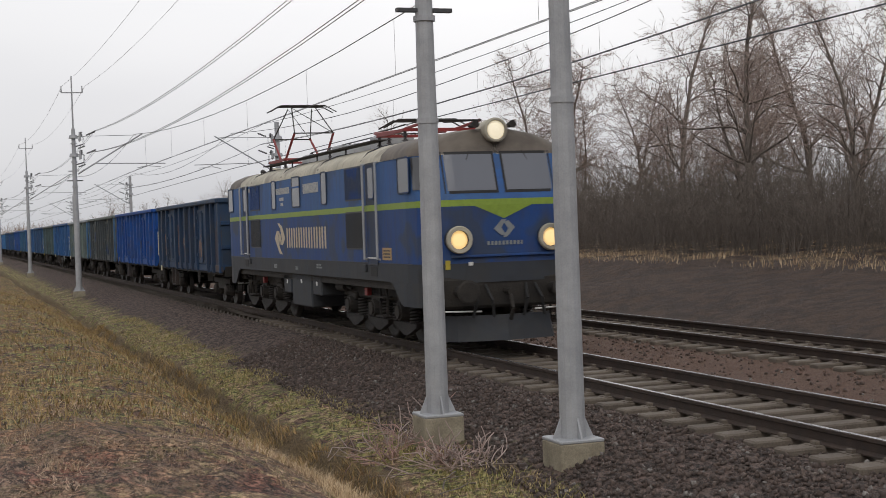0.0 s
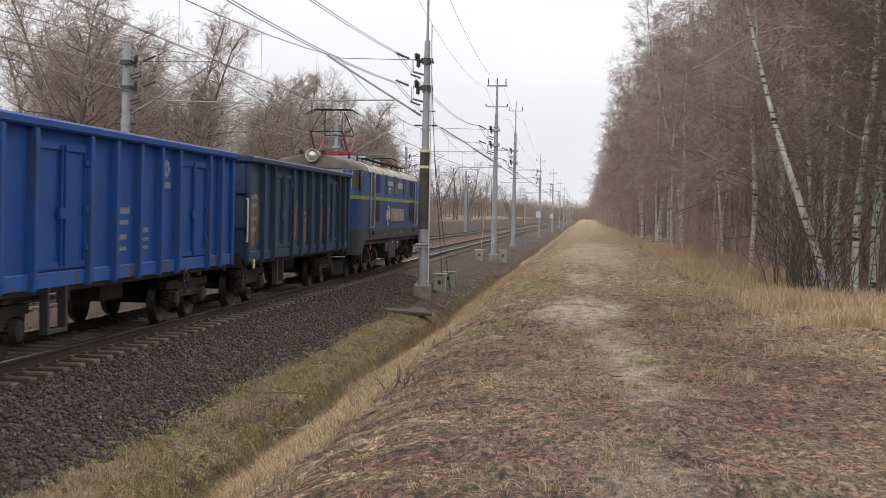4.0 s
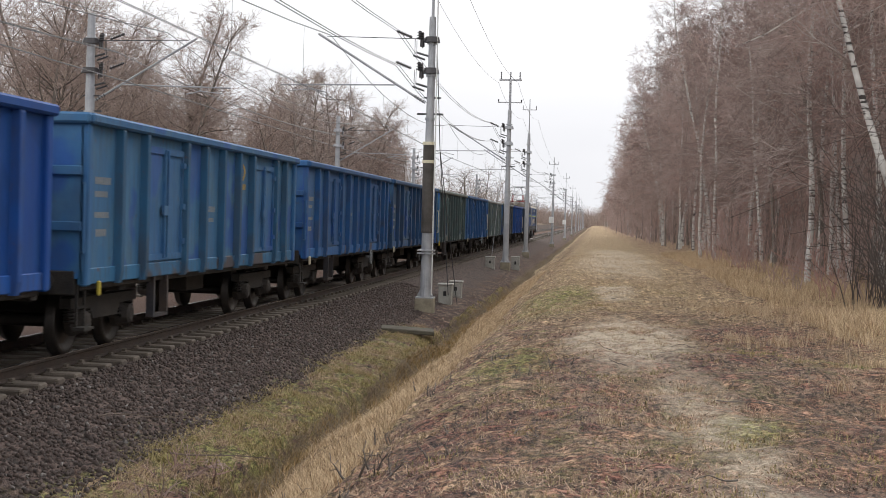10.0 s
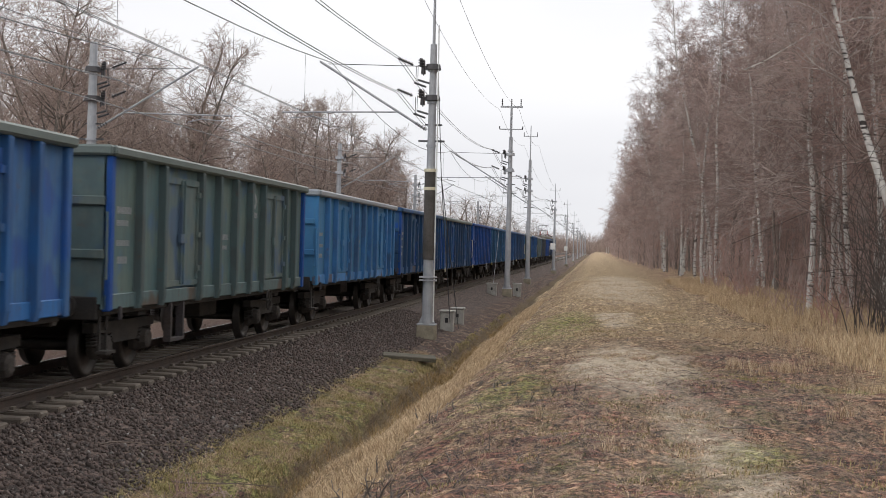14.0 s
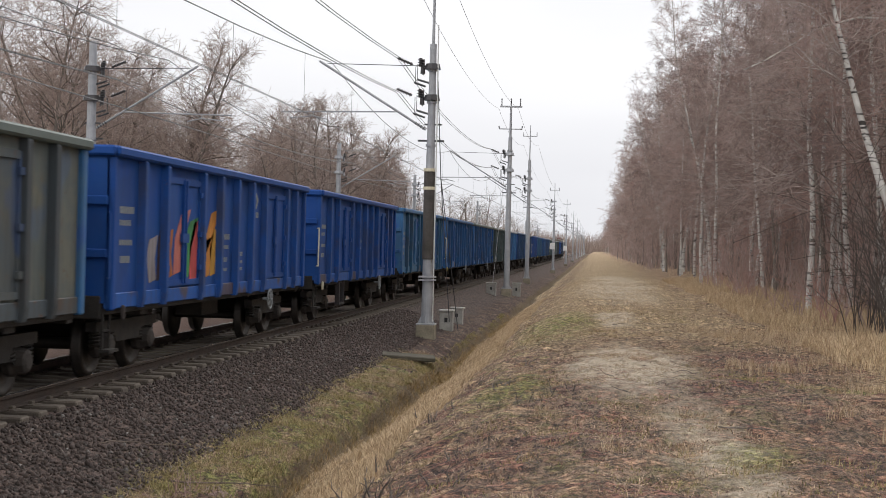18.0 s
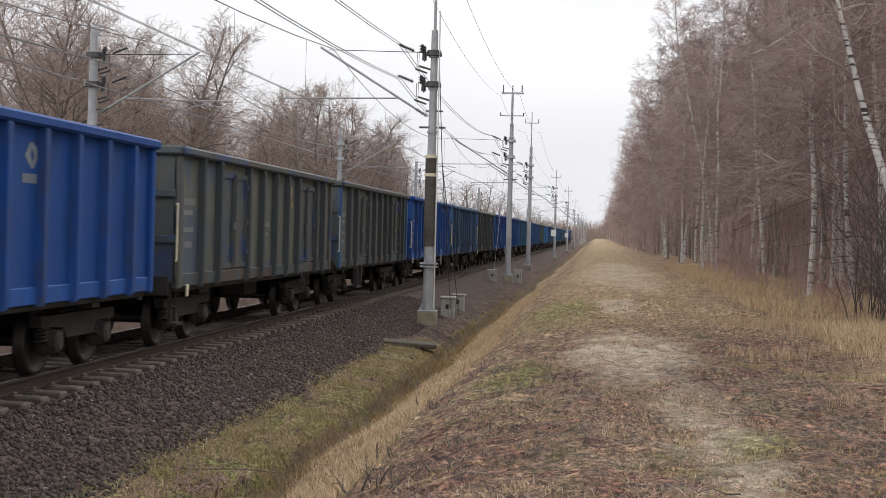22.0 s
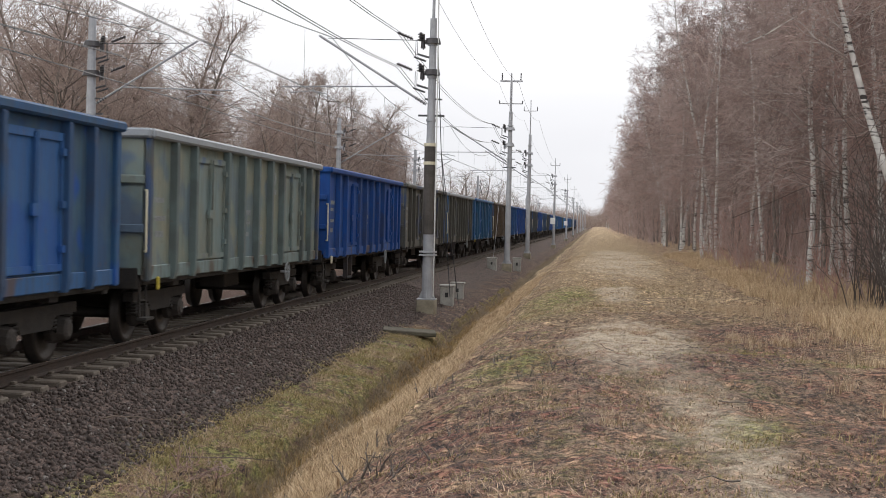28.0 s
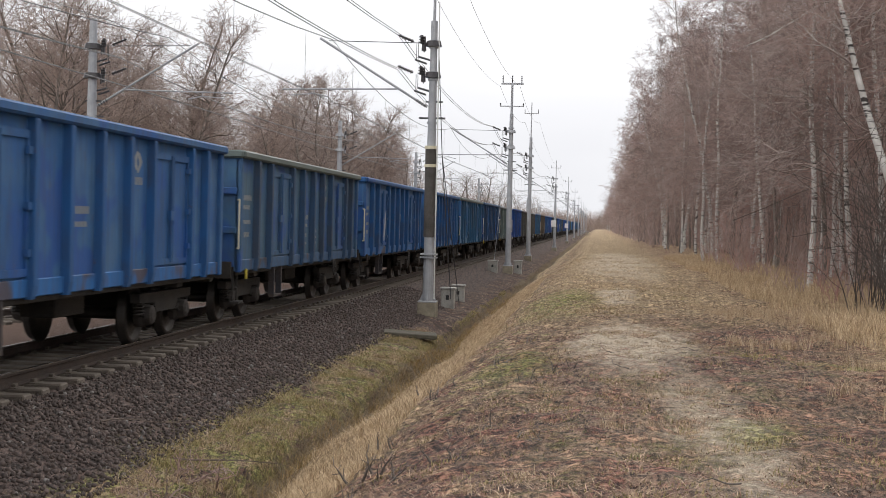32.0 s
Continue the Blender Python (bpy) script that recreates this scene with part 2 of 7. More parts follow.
def ground_z(x, y):
    """The ground's height over the rail heads, without the fine bumps."""
    x, y = np.asarray(x, float), np.asarray(y, float)
    wobble = (0.2 * value_noise(y * 0.22 + 31, y * 0 + 3, 5) + 0.1 * value_noise(y * 0.9 + 11, y * 0 + 3, 6) + 0.05 * value_noise(y * 2.7, y * 0 + 3, 7)) * np.exp(-((x - 4.9) / 1.6) ** 2)
    z = np.interp(x + wobble, PROFILE_X, PROFILE_Z)
    soft = np.clip((np.abs(x + 2.5) - 5.0) / 1.5, 0, 1)
    return z + soft * (0.06 * value_noise(x * 0.5, y * 0.4, 1) + 0.035 * value_noise(x * 1.6, y * 1.3, 2))


def span(*stops):
    """Stops as (end, step) after a start, joined into one rising array."""
    out, a = [], stops[0]
    for end, step in stops[1:]:
        n = max(1, int(round((end - a) / step)))
        out.append(np.linspace(a, end, n, endpoint=False))
        a = end
    return np.concatenate(out + [[a]])


gx = span(-700, (-120, 60), (-40, 8), (-24, 1.5), (-9, 0.6), (1.2, 0.4), (3.0, 0.15), (6.4, 0.06), (12, 0.07), (18, 0.4), (40, 2), (120, 10), (700, 60))
gy = span(-1500, (-200, 60), (-80, 5), (-30, 0.8), (-2, 0.3), (8, 0.2), (26, 0.09), (44, 0.15), (70, 0.35), (120, 1.2), (300, 6), (1800, 60))
GX, GY = np.meshgrid(gx, gy)
fine = np.clip((np.abs(GX + 2.5) - 5.2) / 1.0, 0, 1)
GZ = ground_z(GX, GY) + fine * (0.022 * value_noise(GX * 4, GY * 3, 3) + 0.018 * value_noise(GX * 8, GY * 6, 4)) * (np.abs(GX - 8) < 9)
nx, ny = len(gx), len(gy)
ids = np.arange(nx * ny).reshape(ny, nx)
quads = np.stack([ids[:-1, :-1], ids[:-1, 1:], ids[1:, 1:], ids[1:, :-1]], -1).reshape(-1, 4)
ground_mesh = smooth(from_arrays("ground", np.stack([GX, GY, GZ], -1).reshape(-1, 3), quads))


def ground_material():
    m, nt, b = principled("railway_ground", 0.95)
    tc, sx = nt.nodes.new("ShaderNodeTexCoord"), nt.nodes.new("ShaderNodeSeparateXYZ")
    v = tc.outputs["Object"]
    nt.links.new(v, sx.inputs[0])
    x, y = sx.outputs["X"], sx.outputs["Y"]
    edge = math_node(nt, "MULTIPLY", math_node(nt, "SUBTRACT", noise_fac(nt, v, 0.9, 0.2, 0.8, 6.0), 0.5), 1.5)
    ragged = math_node(nt, "MULTIPLY", math_node(nt, "SUBTRACT", noise_fac(nt, v, 2.5, 0.2, 0.8, 6.0), 0.5), 0.35)
    wide, close = math_node(nt, "ADD", x, edge), math_node(nt, "ADD", x, ragged)

    def beyond(limit, width=0.25, field=None):
        r = nt.nodes.new("ShaderNodeMapRange")
        nt.links.new(field or wide, r.inputs["Value"])
        r.inputs["From Min"].default_value, r.inputs["From Max"].default_value = limit - width, limit + width
        return r.outputs["Result"]

    grain = noise_fac(nt, v, 34.0, 0.36, 0.64, 6.0, 0.8)
    long_a, long_b = coords(nt, (1.0, 0.38, 1)), coords(nt, (0.62, 0.5, 1))
    fleck = noise_fac(nt, long_a, 17.0, 0.45, 0.55, 6.0, 0.85)
    stalks = noise_fac(nt, long_b, 20.0, 0.45, 0.55, 6.0, 0.85)
    tuft = noise_fac(nt, long_a, 5.5, 0.46, 0.54, 6.0, 0.75)
    clump = noise_fac(nt, long_b, 3.2, 0.46, 0.54, 6.0, 0.75)
    mid = noise_fac(nt, v, 1.7, 0.46, 0.54, 8.0, 0.75)
    big = noise_fac(nt, v, 0.55, 0.45, 0.55, 7.0, 0.7)
    half = math_node(nt, "MULTIPLY", tuft, 0.6)
    stone = mixed(nt, noise_fac(nt, long_a, 11.0, 0.45, 0.55, 6.0, 0.85), (0.035, 0.024, 0.02), (0.17, 0.118, 0.1))
    stone_rust = mixed(nt, grain, (0.06, 0.034, 0.024), (0.22, 0.125, 0.085))
    soil = mixed(nt, mid, mixed(nt, grain, (0.022, 0.014, 0.012), (0.075, 0.047, 0.037)), mixed(nt, grain, (0.032, 0.02, 0.015), (0.13, 0.08, 0.052)))
    straw = mixed(nt, stalks, (0.12, 0.074, 0.038), (0.86, 0.64, 0.37))
    straw = mixed(nt, half, straw, mixed(nt, fleck, (0.07, 0.042, 0.03), (0.36, 0.23, 0.14)))
    moss = mixed(nt, stalks, (0.055, 0.056, 0.014), (0.38, 0.36, 0.12))
    dark_litter = mixed(nt, fleck, (0.016, 0.008, 0.007), (0.19, 0.1, 0.075))
    red = mixed(nt, stalks, (0.026, 0.01, 0.008), (0.38, 0.165, 0.115))
    pale = mixed(nt, fleck, (0.036, 0.022, 0.016), (0.36, 0.24, 0.165))
    green = mixed(nt, clump, mixed(nt, tuft, moss, straw), mixed(nt, tuft, moss, dark_litter))
    green = mixed(nt, beyond(33.0, 2.5, y), green, mixed(nt, mid, mixed(nt, tuft, soil, dark_litter), mixed(nt, tuft, pale, soil)))
    litter = mixed(nt, tuft, mixed(nt, clump, red, dark_litter), pale)
    litter = mixed(nt, math_node(nt, "MULTIPLY", big, 0.32), litter, mixed(nt, clump, straw, moss))
    slope = mixed(nt, mid, mixed(nt, tuft, red, dark_litter), mixed(nt, clump, straw, mixed(nt, tuft, moss, pale)))
    yellow = mixed(nt, math_node(nt, "MULTIPLY", tuft, 0.18), straw, mixed(nt, clump, moss, mixed(nt, mid, pale, dark_litter)))
    sand = mixed(nt, grain, (0.42, 0.345, 0.25), (0.82, 0.69, 0.52))
    autumn = mixed(nt, clump, mixed(nt, stalks, (0.09, 0.05, 0.02), (0.42, 0.26, 0.11)), mixed(nt, tuft, moss, dark_litter))
    wet = mixed(nt, grain, (0.045, 0.03, 0.015), (0.26, 0.18, 0.09))
    c = mixed(nt, beyond(-19, 3), mixed(nt, big, straw, soil), soil)
    c = mixed(nt, beyond(-8.3), c, stone_rust)
    c = mixed(nt, beyond(-1.6), c, stone)
    c = mixed(nt, beyond(3.15, 0.3), c, green)
    c = mixed(nt, beyond(4.2, 0.08, close), c, wet)
    c = mixed(nt, beyond(4.86, 0.1, close), c, straw)
    c = mixed(nt, beyond(6.0, 0.4), c, slope)
    c = mixed(nt, beyond(7.5, 0.7), c, litter)
    # behind the footpath's start the bank carries rank orange-brown grass
    behind = math_node(nt, "SUBTRACT", 1.0, beyond(-6.0, 2.5, y))
    c = mixed(nt, math_node(nt, "MULTIPLY", beyond(4.95, 0.2, close), behind), c, autumn)
    # farther on the footpath is overgrown with yellow grass
    c = mixed(nt, math_node(nt, "MULTIPLY", beyond(6.6, 0.5), beyond(25.0, 6.0, math_node(nt, "ADD", y, math_node(nt, "MULTIPLY", edge, 6.0)))), c, yellow)
    c = mixed(nt, beyond(11.2, 0.8), c, mixed(nt, mid, straw, mixed(nt, tuft, red, straw)))
    c = mixed(nt, beyond(15.5, 1.5), c, litter)
    # sandy wear along the footpath: one broad worn place and a trodden line
    def oval(cx, cy, rx, ry):
        fx = math_node(nt, "DIVIDE", math_node(nt, "SUBTRACT", math_node(nt, "ADD", x, math_node(nt, "MULTIPLY", edge, 0.45)), cx), rx)
        fy = math_node(nt, "DIVIDE", math_node(nt, "SUBTRACT", y, cy), ry)
        d = math_node(nt, "ADD", math_node(nt, "MULTIPLY", fx, fx), math_node(nt, "MULTIPLY", fy, fy))
        return math_node(nt, "SUBTRACT", 1.0, d, True)
    # rusty beds of fallen leaves
    rusty = math_node(nt, "ADD", oval(6.9, 10.5, 1.0, 3.6), math_node(nt, "ADD", oval(10.7, 9.5, 1.7, 5.5), oval(10.6, 20.5, 1.2, 3.0), True), True)
    c = mixed(nt, math_node(nt, "MULTIPLY", rusty, math_node(nt, "ADD", math_node(nt, "MULTIPLY", clump, 0.5), 0.5)), c, mixed(nt, tuft, mixed(nt, stalks, (0.03, 0.01, 0.008), (0.34, 0.145, 0.1)), dark_litter))
    lawn = math_node(nt, "ADD", oval(7.05, 17.0, 0.6, 2.4), math_node(nt, "ADD", oval(7.3, 31.0, 1.0, 7.0), math_node(nt, "ADD", oval(11.0, 16.5, 0.6, 0.9), oval(9.3, 11.3, 0.4, 1.0)), True), True)
    c = mixed(nt, math_node(nt, "MULTIPLY", lawn, math_node(nt, "ADD", math_node(nt, "MULTIPLY", tuft, 0.5), 0.5)), c, mixed(nt, stalks, (0.06, 0.065, 0.014), (0.34, 0.32, 0.09)))
    worn = math_node(nt, "ADD", oval(8.55, 19.8, 1.05, 4.8), math_node(nt, "MULTIPLY", oval(9.05, 12.0, 0.45, 4.0), 0.55), True)
    worn = math_node(nt, "ADD", worn, math_node(nt, "ADD", math_node(nt, "MULTIPLY", oval(9.1, 8.0, 0.55, 2.2), 0.35), math_node(nt, "MULTIPLY", oval(8.6, 33.0, 0.6, 4.5), 0.8), True), True)
    worn = math_node(nt, "ADD", worn, math_node(nt, "ADD", math_node(nt, "MULTIPLY", oval(8.9, 3.0, 0.5, 2.0), 0.3), math_node(nt, "MULTIPLY", oval(9.0, 62.0, 1.9, 26.0), 0.75), True), True)
    patchy = math_node(nt, "MULTIPLY", worn, noise_fac(nt, long_b, 7.0, 0.36, 0.6, 7.0, 0.8), True)
    c = mixed(nt, math_node(nt, "MULTIPLY", patchy, 1.7, True), c, sand)
    nt.links.new(c, b.inputs["Base Color"])
    bumped(nt, b, stalks, 0.8, 0.03)
    return m


ground = tagged(painted(new("ground", ground_mesh), ground_material()), "uneven ground with ballast bed, ditch, grassy bank and sandy footpath", "ground", kind="structure")

# ---- tracks ----
NEAR_Y0, NEAR_Y1 = -30.0, 70.0


def rail_mesh(y0, y1):
    """A flat-bottomed rail with foot, web and head, running along y."""
    half = [(0.0, -0.172), (0.075, -0.172), (0.075, -0.158), (0.012, -0.135), (0.010, -0.05), (0.036, -0.036), (0.036, -0.004), (0.030, 0.0)]
    outline = half[1:] + [(-x, z) for x, z in half[:0:-1]]
    n = len(outline)
    v = [(x, y, z - 0.002) for y in (y0, y1) for x, z in outline]
    me = bpy.data.meshes.new("rail")
    me.from_pydata(v, [], [(i, (i + 1) % n, n + (i + 1) % n, n + i) for i in range(n)] + [tuple(range(n))[::-1], tuple(range(n, 2 * n))])
    return me


def track(name, x0, label):
    root = tagged(new(name), label, "railway track", kind="structure")
    root.location = (x0, 0, 0)
    long_rail = rail_mesh(-900, 1600)
    for side in (-0.754, 0.754):
        rail = part("rail", long_rail, M_RAIL, root, "rusty steel rail with a polished head", (side, 0, 0))
        head = boxes((-0.027, 0.027, -900, 1600, -0.004, 0.003))
        part("rail_head", head, M_RAILHEAD, rail)
    sleeper = bmesh.new()
    box(sleeper, -1.27, 1.27, -0.13, 0.13, -0.34, -0.172, 0.02)
    for side in (-0.754, 0.754):
        box(sleeper, side - 0.17, side + 0.17, -0.12, 0.12, -0.18, -0.165)
        for s in (-1, 1):
            box(sleeper, side + s * 0.1 - 0.03, side + s * 0.1 + 0.03, -0.05, 0.05, -0.17, -0.125, 0.008)
    sleeper = mesh_of("sleeper", sleeper)
    y = NEAR_Y0
    while y < NEAR_Y1:
        part("sleeper", sleeper, M_SLEEPER, root, at=(random.uniform(-0.012, 0.012), y, 0, 0, 0, random.uniform(-0.5, 0.5)))
        y += 0.6
    far = bmesh.new()
    for a, b in ((-220.0, NEAR_Y0), (NEAR_Y1, 420.0)):
        y = a
        while y < b - 0.3:
            v = [far.verts.new((sx, y + sy, z)) for z in (-0.3, -0.172) for sx, sy in ((-1.27, -0.13), (1.27, -0.13), (1.27, 0.13), (-1.27, 0.13))]
            for f in ((4, 5, 6, 7), (0, 1, 5, 4), (1, 2, 6, 5), (3, 0, 4, 7)):
                far.faces.new([v[i] for i in f])
            y += 0.6
    tagged(part("far_sleepers", far, M_SLEEPER, root), kind="stuff")
    return root


track("track_1", 0.0, "near track with steel rails on worn concrete sleepers")
track("track_2", TRACK_2, "far track with steel rails on worn concrete sleepers")


def stones(name, spread, material, label, seed):
    """Loose broken stones as low rough lumps: rows of centre x, y, z and size."""
    g = np.random.default_rng(seed)
    n = len(spread)
    base = np.array([(1, 0, 0), (-1, 0, 0), (0, 1, 0), (0, -1, 0), (0, 0, 1), (0, 0, -1), (.6, .6, .5), (-.6, .55, .4), (.5, -.6, .55), (-.5, -.6, -.5)])
    tris = np.array([(0, 6, 4), (6, 2, 4), (2, 7, 4), (7, 1, 4), (1, 3, 4), (3, 8, 4), (8, 0, 4), (0, 5, 6), (6, 5, 2), (2, 5, 7), (7, 5, 1), (1, 9, 3), (1, 5, 9), (9, 5, 3), (3, 5, 8), (8, 5, 0)])
    v = base[None] * g.uniform(0.5, 1.2, (n, 10, 1)) * g.uniform(0.6, 1.2, (n, 1, 3))
    q = g.normal(size=(n, 4))
    q /= np.linalg.norm(q, axis=1)[:, None]
    w, x, y, z = q.T
    rot = np.stack([1 - 2 * (y * y + z * z), 2 * (x * y - z * w), 2 * (x * z + y * w), 2 * (x * y + z * w), 1 - 2 * (x * x + z * z), 2 * (y * z - x * w), 2 * (x * z - y * w), 2 * (y * z + x * w), 1 - 2 * (x * x + y * y)], -1).reshape(n, 3, 3)
    v = np.einsum("nij,nkj->nki", rot, v) * spread[:, None, 3:4] + spread[:, None, :3]
    f = (tris[None] + 10 * np.arange(n)[:, None, None]).reshape(-1, 3)
    return tagged(painted(new(name, from_arrays(name, v.reshape(-1, 3), f)), material), label, "ballast", kind="stuff")


def stone_material(name, a, b_):
    m, nt, b = principled(name, 0.9)
    geo, ramp = nt.nodes.new("ShaderNodeNewGeometry"), nt.nodes.new("ShaderNodeValToRGB")
    nt.links.new(geo.outputs["Random Per Island"], ramp.inputs["Fac"])
    e = ramp.color_ramp.elements
    e[0].color, e[1].color = (*a, 1), (*b_, 1)
    e[1].position = 0.93
    top = e.new(0.97)
    top.color = (0.3, 0.28, 0.26, 1)
    v = coords(nt)
    nt.links.new(mixed(nt, noise_fac(nt, v, 25.0), ramp.outputs["Color"], (0.07, 0.055, 0.05)), b.inputs["Base Color"])
    return m


M_STONE = stone_material("ballast_stone", (0.045, 0.032, 0.027), (0.175, 0.127, 0.106))
M_STONE_RUST = stone_material("rusty_ballast_stone", (0.09, 0.055, 0.042), (0.2, 0.125, 0.09))


def scatter_stones(n, x0, x1, y0, y1, size, seed, power=1.0):
    g = np.random.default_rng(seed)
    x = g.uniform(x0, x1, n)
    y = y0 + (y1 - y0) * g.uniform(0, 1, n) ** power
    s = size * g.uniform(0.6, 1.3, n)
    return np.stack([x, y, ground_z(x, y) + s * 0.25, s], -1)


shoulder = np.concatenate([scatter_stones(19000, 1.3, 3.25, 2, 48, 0.036, 11, 1.5), scatter_stones(9000, 1.3, 3.3, -24, 2, 0.038, 12), scatter_stones(2600, -0.7, 0.7, -24, 40, 0.036, 13), scatter_stones(2500, 0.8, 1.35, -20, 45, 0.034, 16)])
stones("ballast", shoulder, M_STONE, "dark grey crushed stone ballast along the near track", 14)
stones("ballast", scatter_stones(5200, -8.3, -1.0, -40, 20, 0.04, 15), M_STONE_RUST, "rust-stained crushed stone ballast round the far track", 17)

# ---- overhead line ----


def insulator(bm, a, b, r=0.05, sheds=4):
    """A ribbed insulator from a to b, turned in one piece."""
    a, b = Vector(a), Vector(b)
    d = b - a
    rings = [(0.0, r * 0.45)]
    for i in range(sheds):
        p = d.length * (i + 0.6) / (sheds + 0.2)
        rings += [(p - 0.014, r * 0.45), (p - 0.012, r), (p + 0.012, r * 0.75), (p + 0.014, r * 0.45)]
    rings.append((d.length, r * 0.45))
    one = lathe(bmesh.new(), rings, (0, 0, 0), "z", 8)
    bmesh.ops.transform(one, matrix=Matrix.Translation(a) @ d.to_track_quat("Z", "Y").to_matrix().to_4x4(), verts=one.verts)
    me = mesh_of("insulator", one)
    bm.from_mesh(me)
    bpy.data.meshes.remove(me)


def mast(x, y, height, arm, label, footing=(-0.85, -0.3), top="rod", radius=0.15, band=False, lean=0.0):
    """A tapered steel catenary mast on a concrete footing; arm: +1 or -1 is the side its cantilever reaches to, 0 none."""
    root = tagged(new("catenary_mast"), label, "catenary mast", "masts along the railway")
    root.matrix_basis = pose(x, y, 0, 0, lean, 0)
    z0 = footing[1]
    part("footing", boxes((-0.27, 0.27, -0.27, 0.27, footing[0] - 0.4, z0), bevel=0.012), M_CONCRETE, root, "pale concrete footing block")
    part("base_plate", boxes((-0.27, 0.27, -0.27, 0.27, z0, z0 + 0.04), bevel=0.01), M_STEEL, root)
    for sx, sy in ((1, 0), (-1, 0), (0, 1), (0, -1)):
        g = bmesh.new()
        a = [(0.1, -0.012, z0 + 0.04), (0.25, -0.012, z0 + 0.04), (0.1, -0.012, z0 + 0.38), (0.1, 0.012, z0 + 0.04), (0.25, 0.012, z0 + 0.04), (0.1, 0.012, z0 + 0.38)]
        v = [g.verts.new((px * sx - py * sy, px * sy + py * sx, pz)) for px, py, pz in a]
        for f in ((0, 1, 2), (5, 4, 3), (0, 3, 4, 1), (1, 4, 5, 2), (2, 5, 3, 0)):
            g.faces.new([v[i] for i in f])
        part("stiffener", g, M_STEEL, root)
    shaft = rods(((0, 0, z0 + 0.04), (0, 0, height * 0.45), radius, radius * 0.88), ((0, 0, height * 0.45), (0, 0, height), radius * 0.86, radius * 0.62), sides=14)
    part("shaft", mesh_of("shaft", shaft), M_STEEL, root, "galvanised steel tube")
    for h in (0.45, 0.62, 0.78, 0.9):
        part("clamp", rods(((0, 0, height * h), (0, 0, height * h + 0.07), radius * 0.98), sides=12), M_STEEL, root)
    if band:
        part("dark_band", rods(((0, 0, 1.6), (0, 0, 3.62), radius * 1.12), sides=14), M_DARKBAND, root, "dark coated sleeve")
        for h in (3.62, 4.15):
            part("cream_ring", rods(((0, 0, h), (0, 0, h + 0.09), radius * 1.26), sides=14), M_CREAM, root, "cream painted ring")
        part("dark_band", rods(((0, 0, 3.71), (0, 0, 4.15), radius * 1.12), sides=14), M_DARKBAND, root)
        for h in (0.98, 1.07):
            part("clamp", boxes((-0.24, 0.24, -0.2, 0.2, h, h + 0.045)), M_STEEL, root)
    if top in ("rod", "rod_arms"):
        part("top_rod", rods(((0, 0, height), (0, 0, height + 2.6), 0.045, 0.03), sides=8), M_STEEL, root, "thin steel extension rod")
        part("crossarm", boxes((-0.52, 0.52, -0.03, 0.03, height + 1.75, height + 1.8)), M_STEEL, root)
        for s in (-0.5, 0.5):
            part("pin_insulator", rods(((s, 0, height + 1.8), (s, 0, height + 2.1), 0.035, 0.02), sides=6), M_INSULATOR, root)
    if top == "three":
        part("top_rod", rods(((0, 0, height), (0, 0, height + 1.65), 0.07, 0.06), sides=8), M_STEEL, root)
        part("crossarm", boxes((-0.62, 0.62, -0.05, 0.05, height + 1.65, height + 1.74)), M_STEEL, root)
        part("crossarm", boxes((-0.62, 0.62, -0.035, 0.035, height + 0.42, height + 0.47)), M_STEEL, root)
        for s in (-0.52, 0, 0.52):
            i = bmesh.new()
            insulator(i, (s, 0, height + 1.74), (s, 0, height + 2.15), 0.055)
            part("pin_insulator", i, M_INSULATOR, root)
        for s in (-0.62, 0.62):
            i = bmesh.new()
            insulator(i, (s, 0, height + 0.42), (s * 1.05, 0, height + 0.62), 0.05, 3)
            part("pin_insulator", i, M_INSULATOR, root)
    if arm:
        a = arm
        fitting_tone = M_INSULATOR if abs(y) < 60 else M_STEEL
        for h in (6.22, 7.12):
            part("fitting", rods(((0, 0, h), (0, 0, h + 0.16), radius * 1.55, radius * 1.3), sides=9), fitting_tone, root, "clamp round the shaft")
            part("fitting", rods(((a * 0.3, 0.06, h - 0.12), (a * 0.3, 0.06, h + 0.3), 0.075, 0.05), sides=7), fitting_tone, root)
            part("hanger", rods(((a * 0.2, 0, h - 0.5), (a * 0.55, 0, h - 0.38), 0.03), ((a * 0.5, 0, h - 0.4), (a * 0.5, 0, h + 0.1), 0.01), sides=5), M_WIRE, root)
        part("bracket_plate", boxes((-0.38, 0.38, -0.05, 0.05, 5.02, 5.07)), M_WIRE, root)
        part("bracket_plate", boxes((-0.2, 0.3, -0.05, 0.05, 5.5, 5.54)), M_WIRE, root)
        part("cantilever_tube", rods(((a * 0.16, 0, 5.37), (a * 3.35, 0, 7.33), 0.035), sides=8), M_STEEL, root, "slanted steel cantilever tube")
        part("steady_arm", rods(((a * 1.05, 0, 5.88), (a * 4.45, 0, 5.83), 0.022), sides=6), M_STEEL, root)
        part("registration_arm", rods(((a * 3.05, 0, 5.62), (a * 3.5, 0, 5.72), 0.018), ((a * 3.5, 0, 5.72), (a * 4.2, 0, 5.66), 0.015), ((a * 3.5, 0, 5.72), (a * 3.5, 0, 5.83), 0.012), sides=6), M_STEEL, root)
        part("top_tie", rods(((a * 0.12, 0, 7.22), (a * 3.1, 0, 7.26), 0.012), sides=5), M_WIRE, root)
        i = bmesh.new()
        insulator(i, (a * 0.18, 0, 5.38), (a * 0.5, 0, 5.58), 0.06, 4)
        part("insulator", i, M_INSULATOR, root)
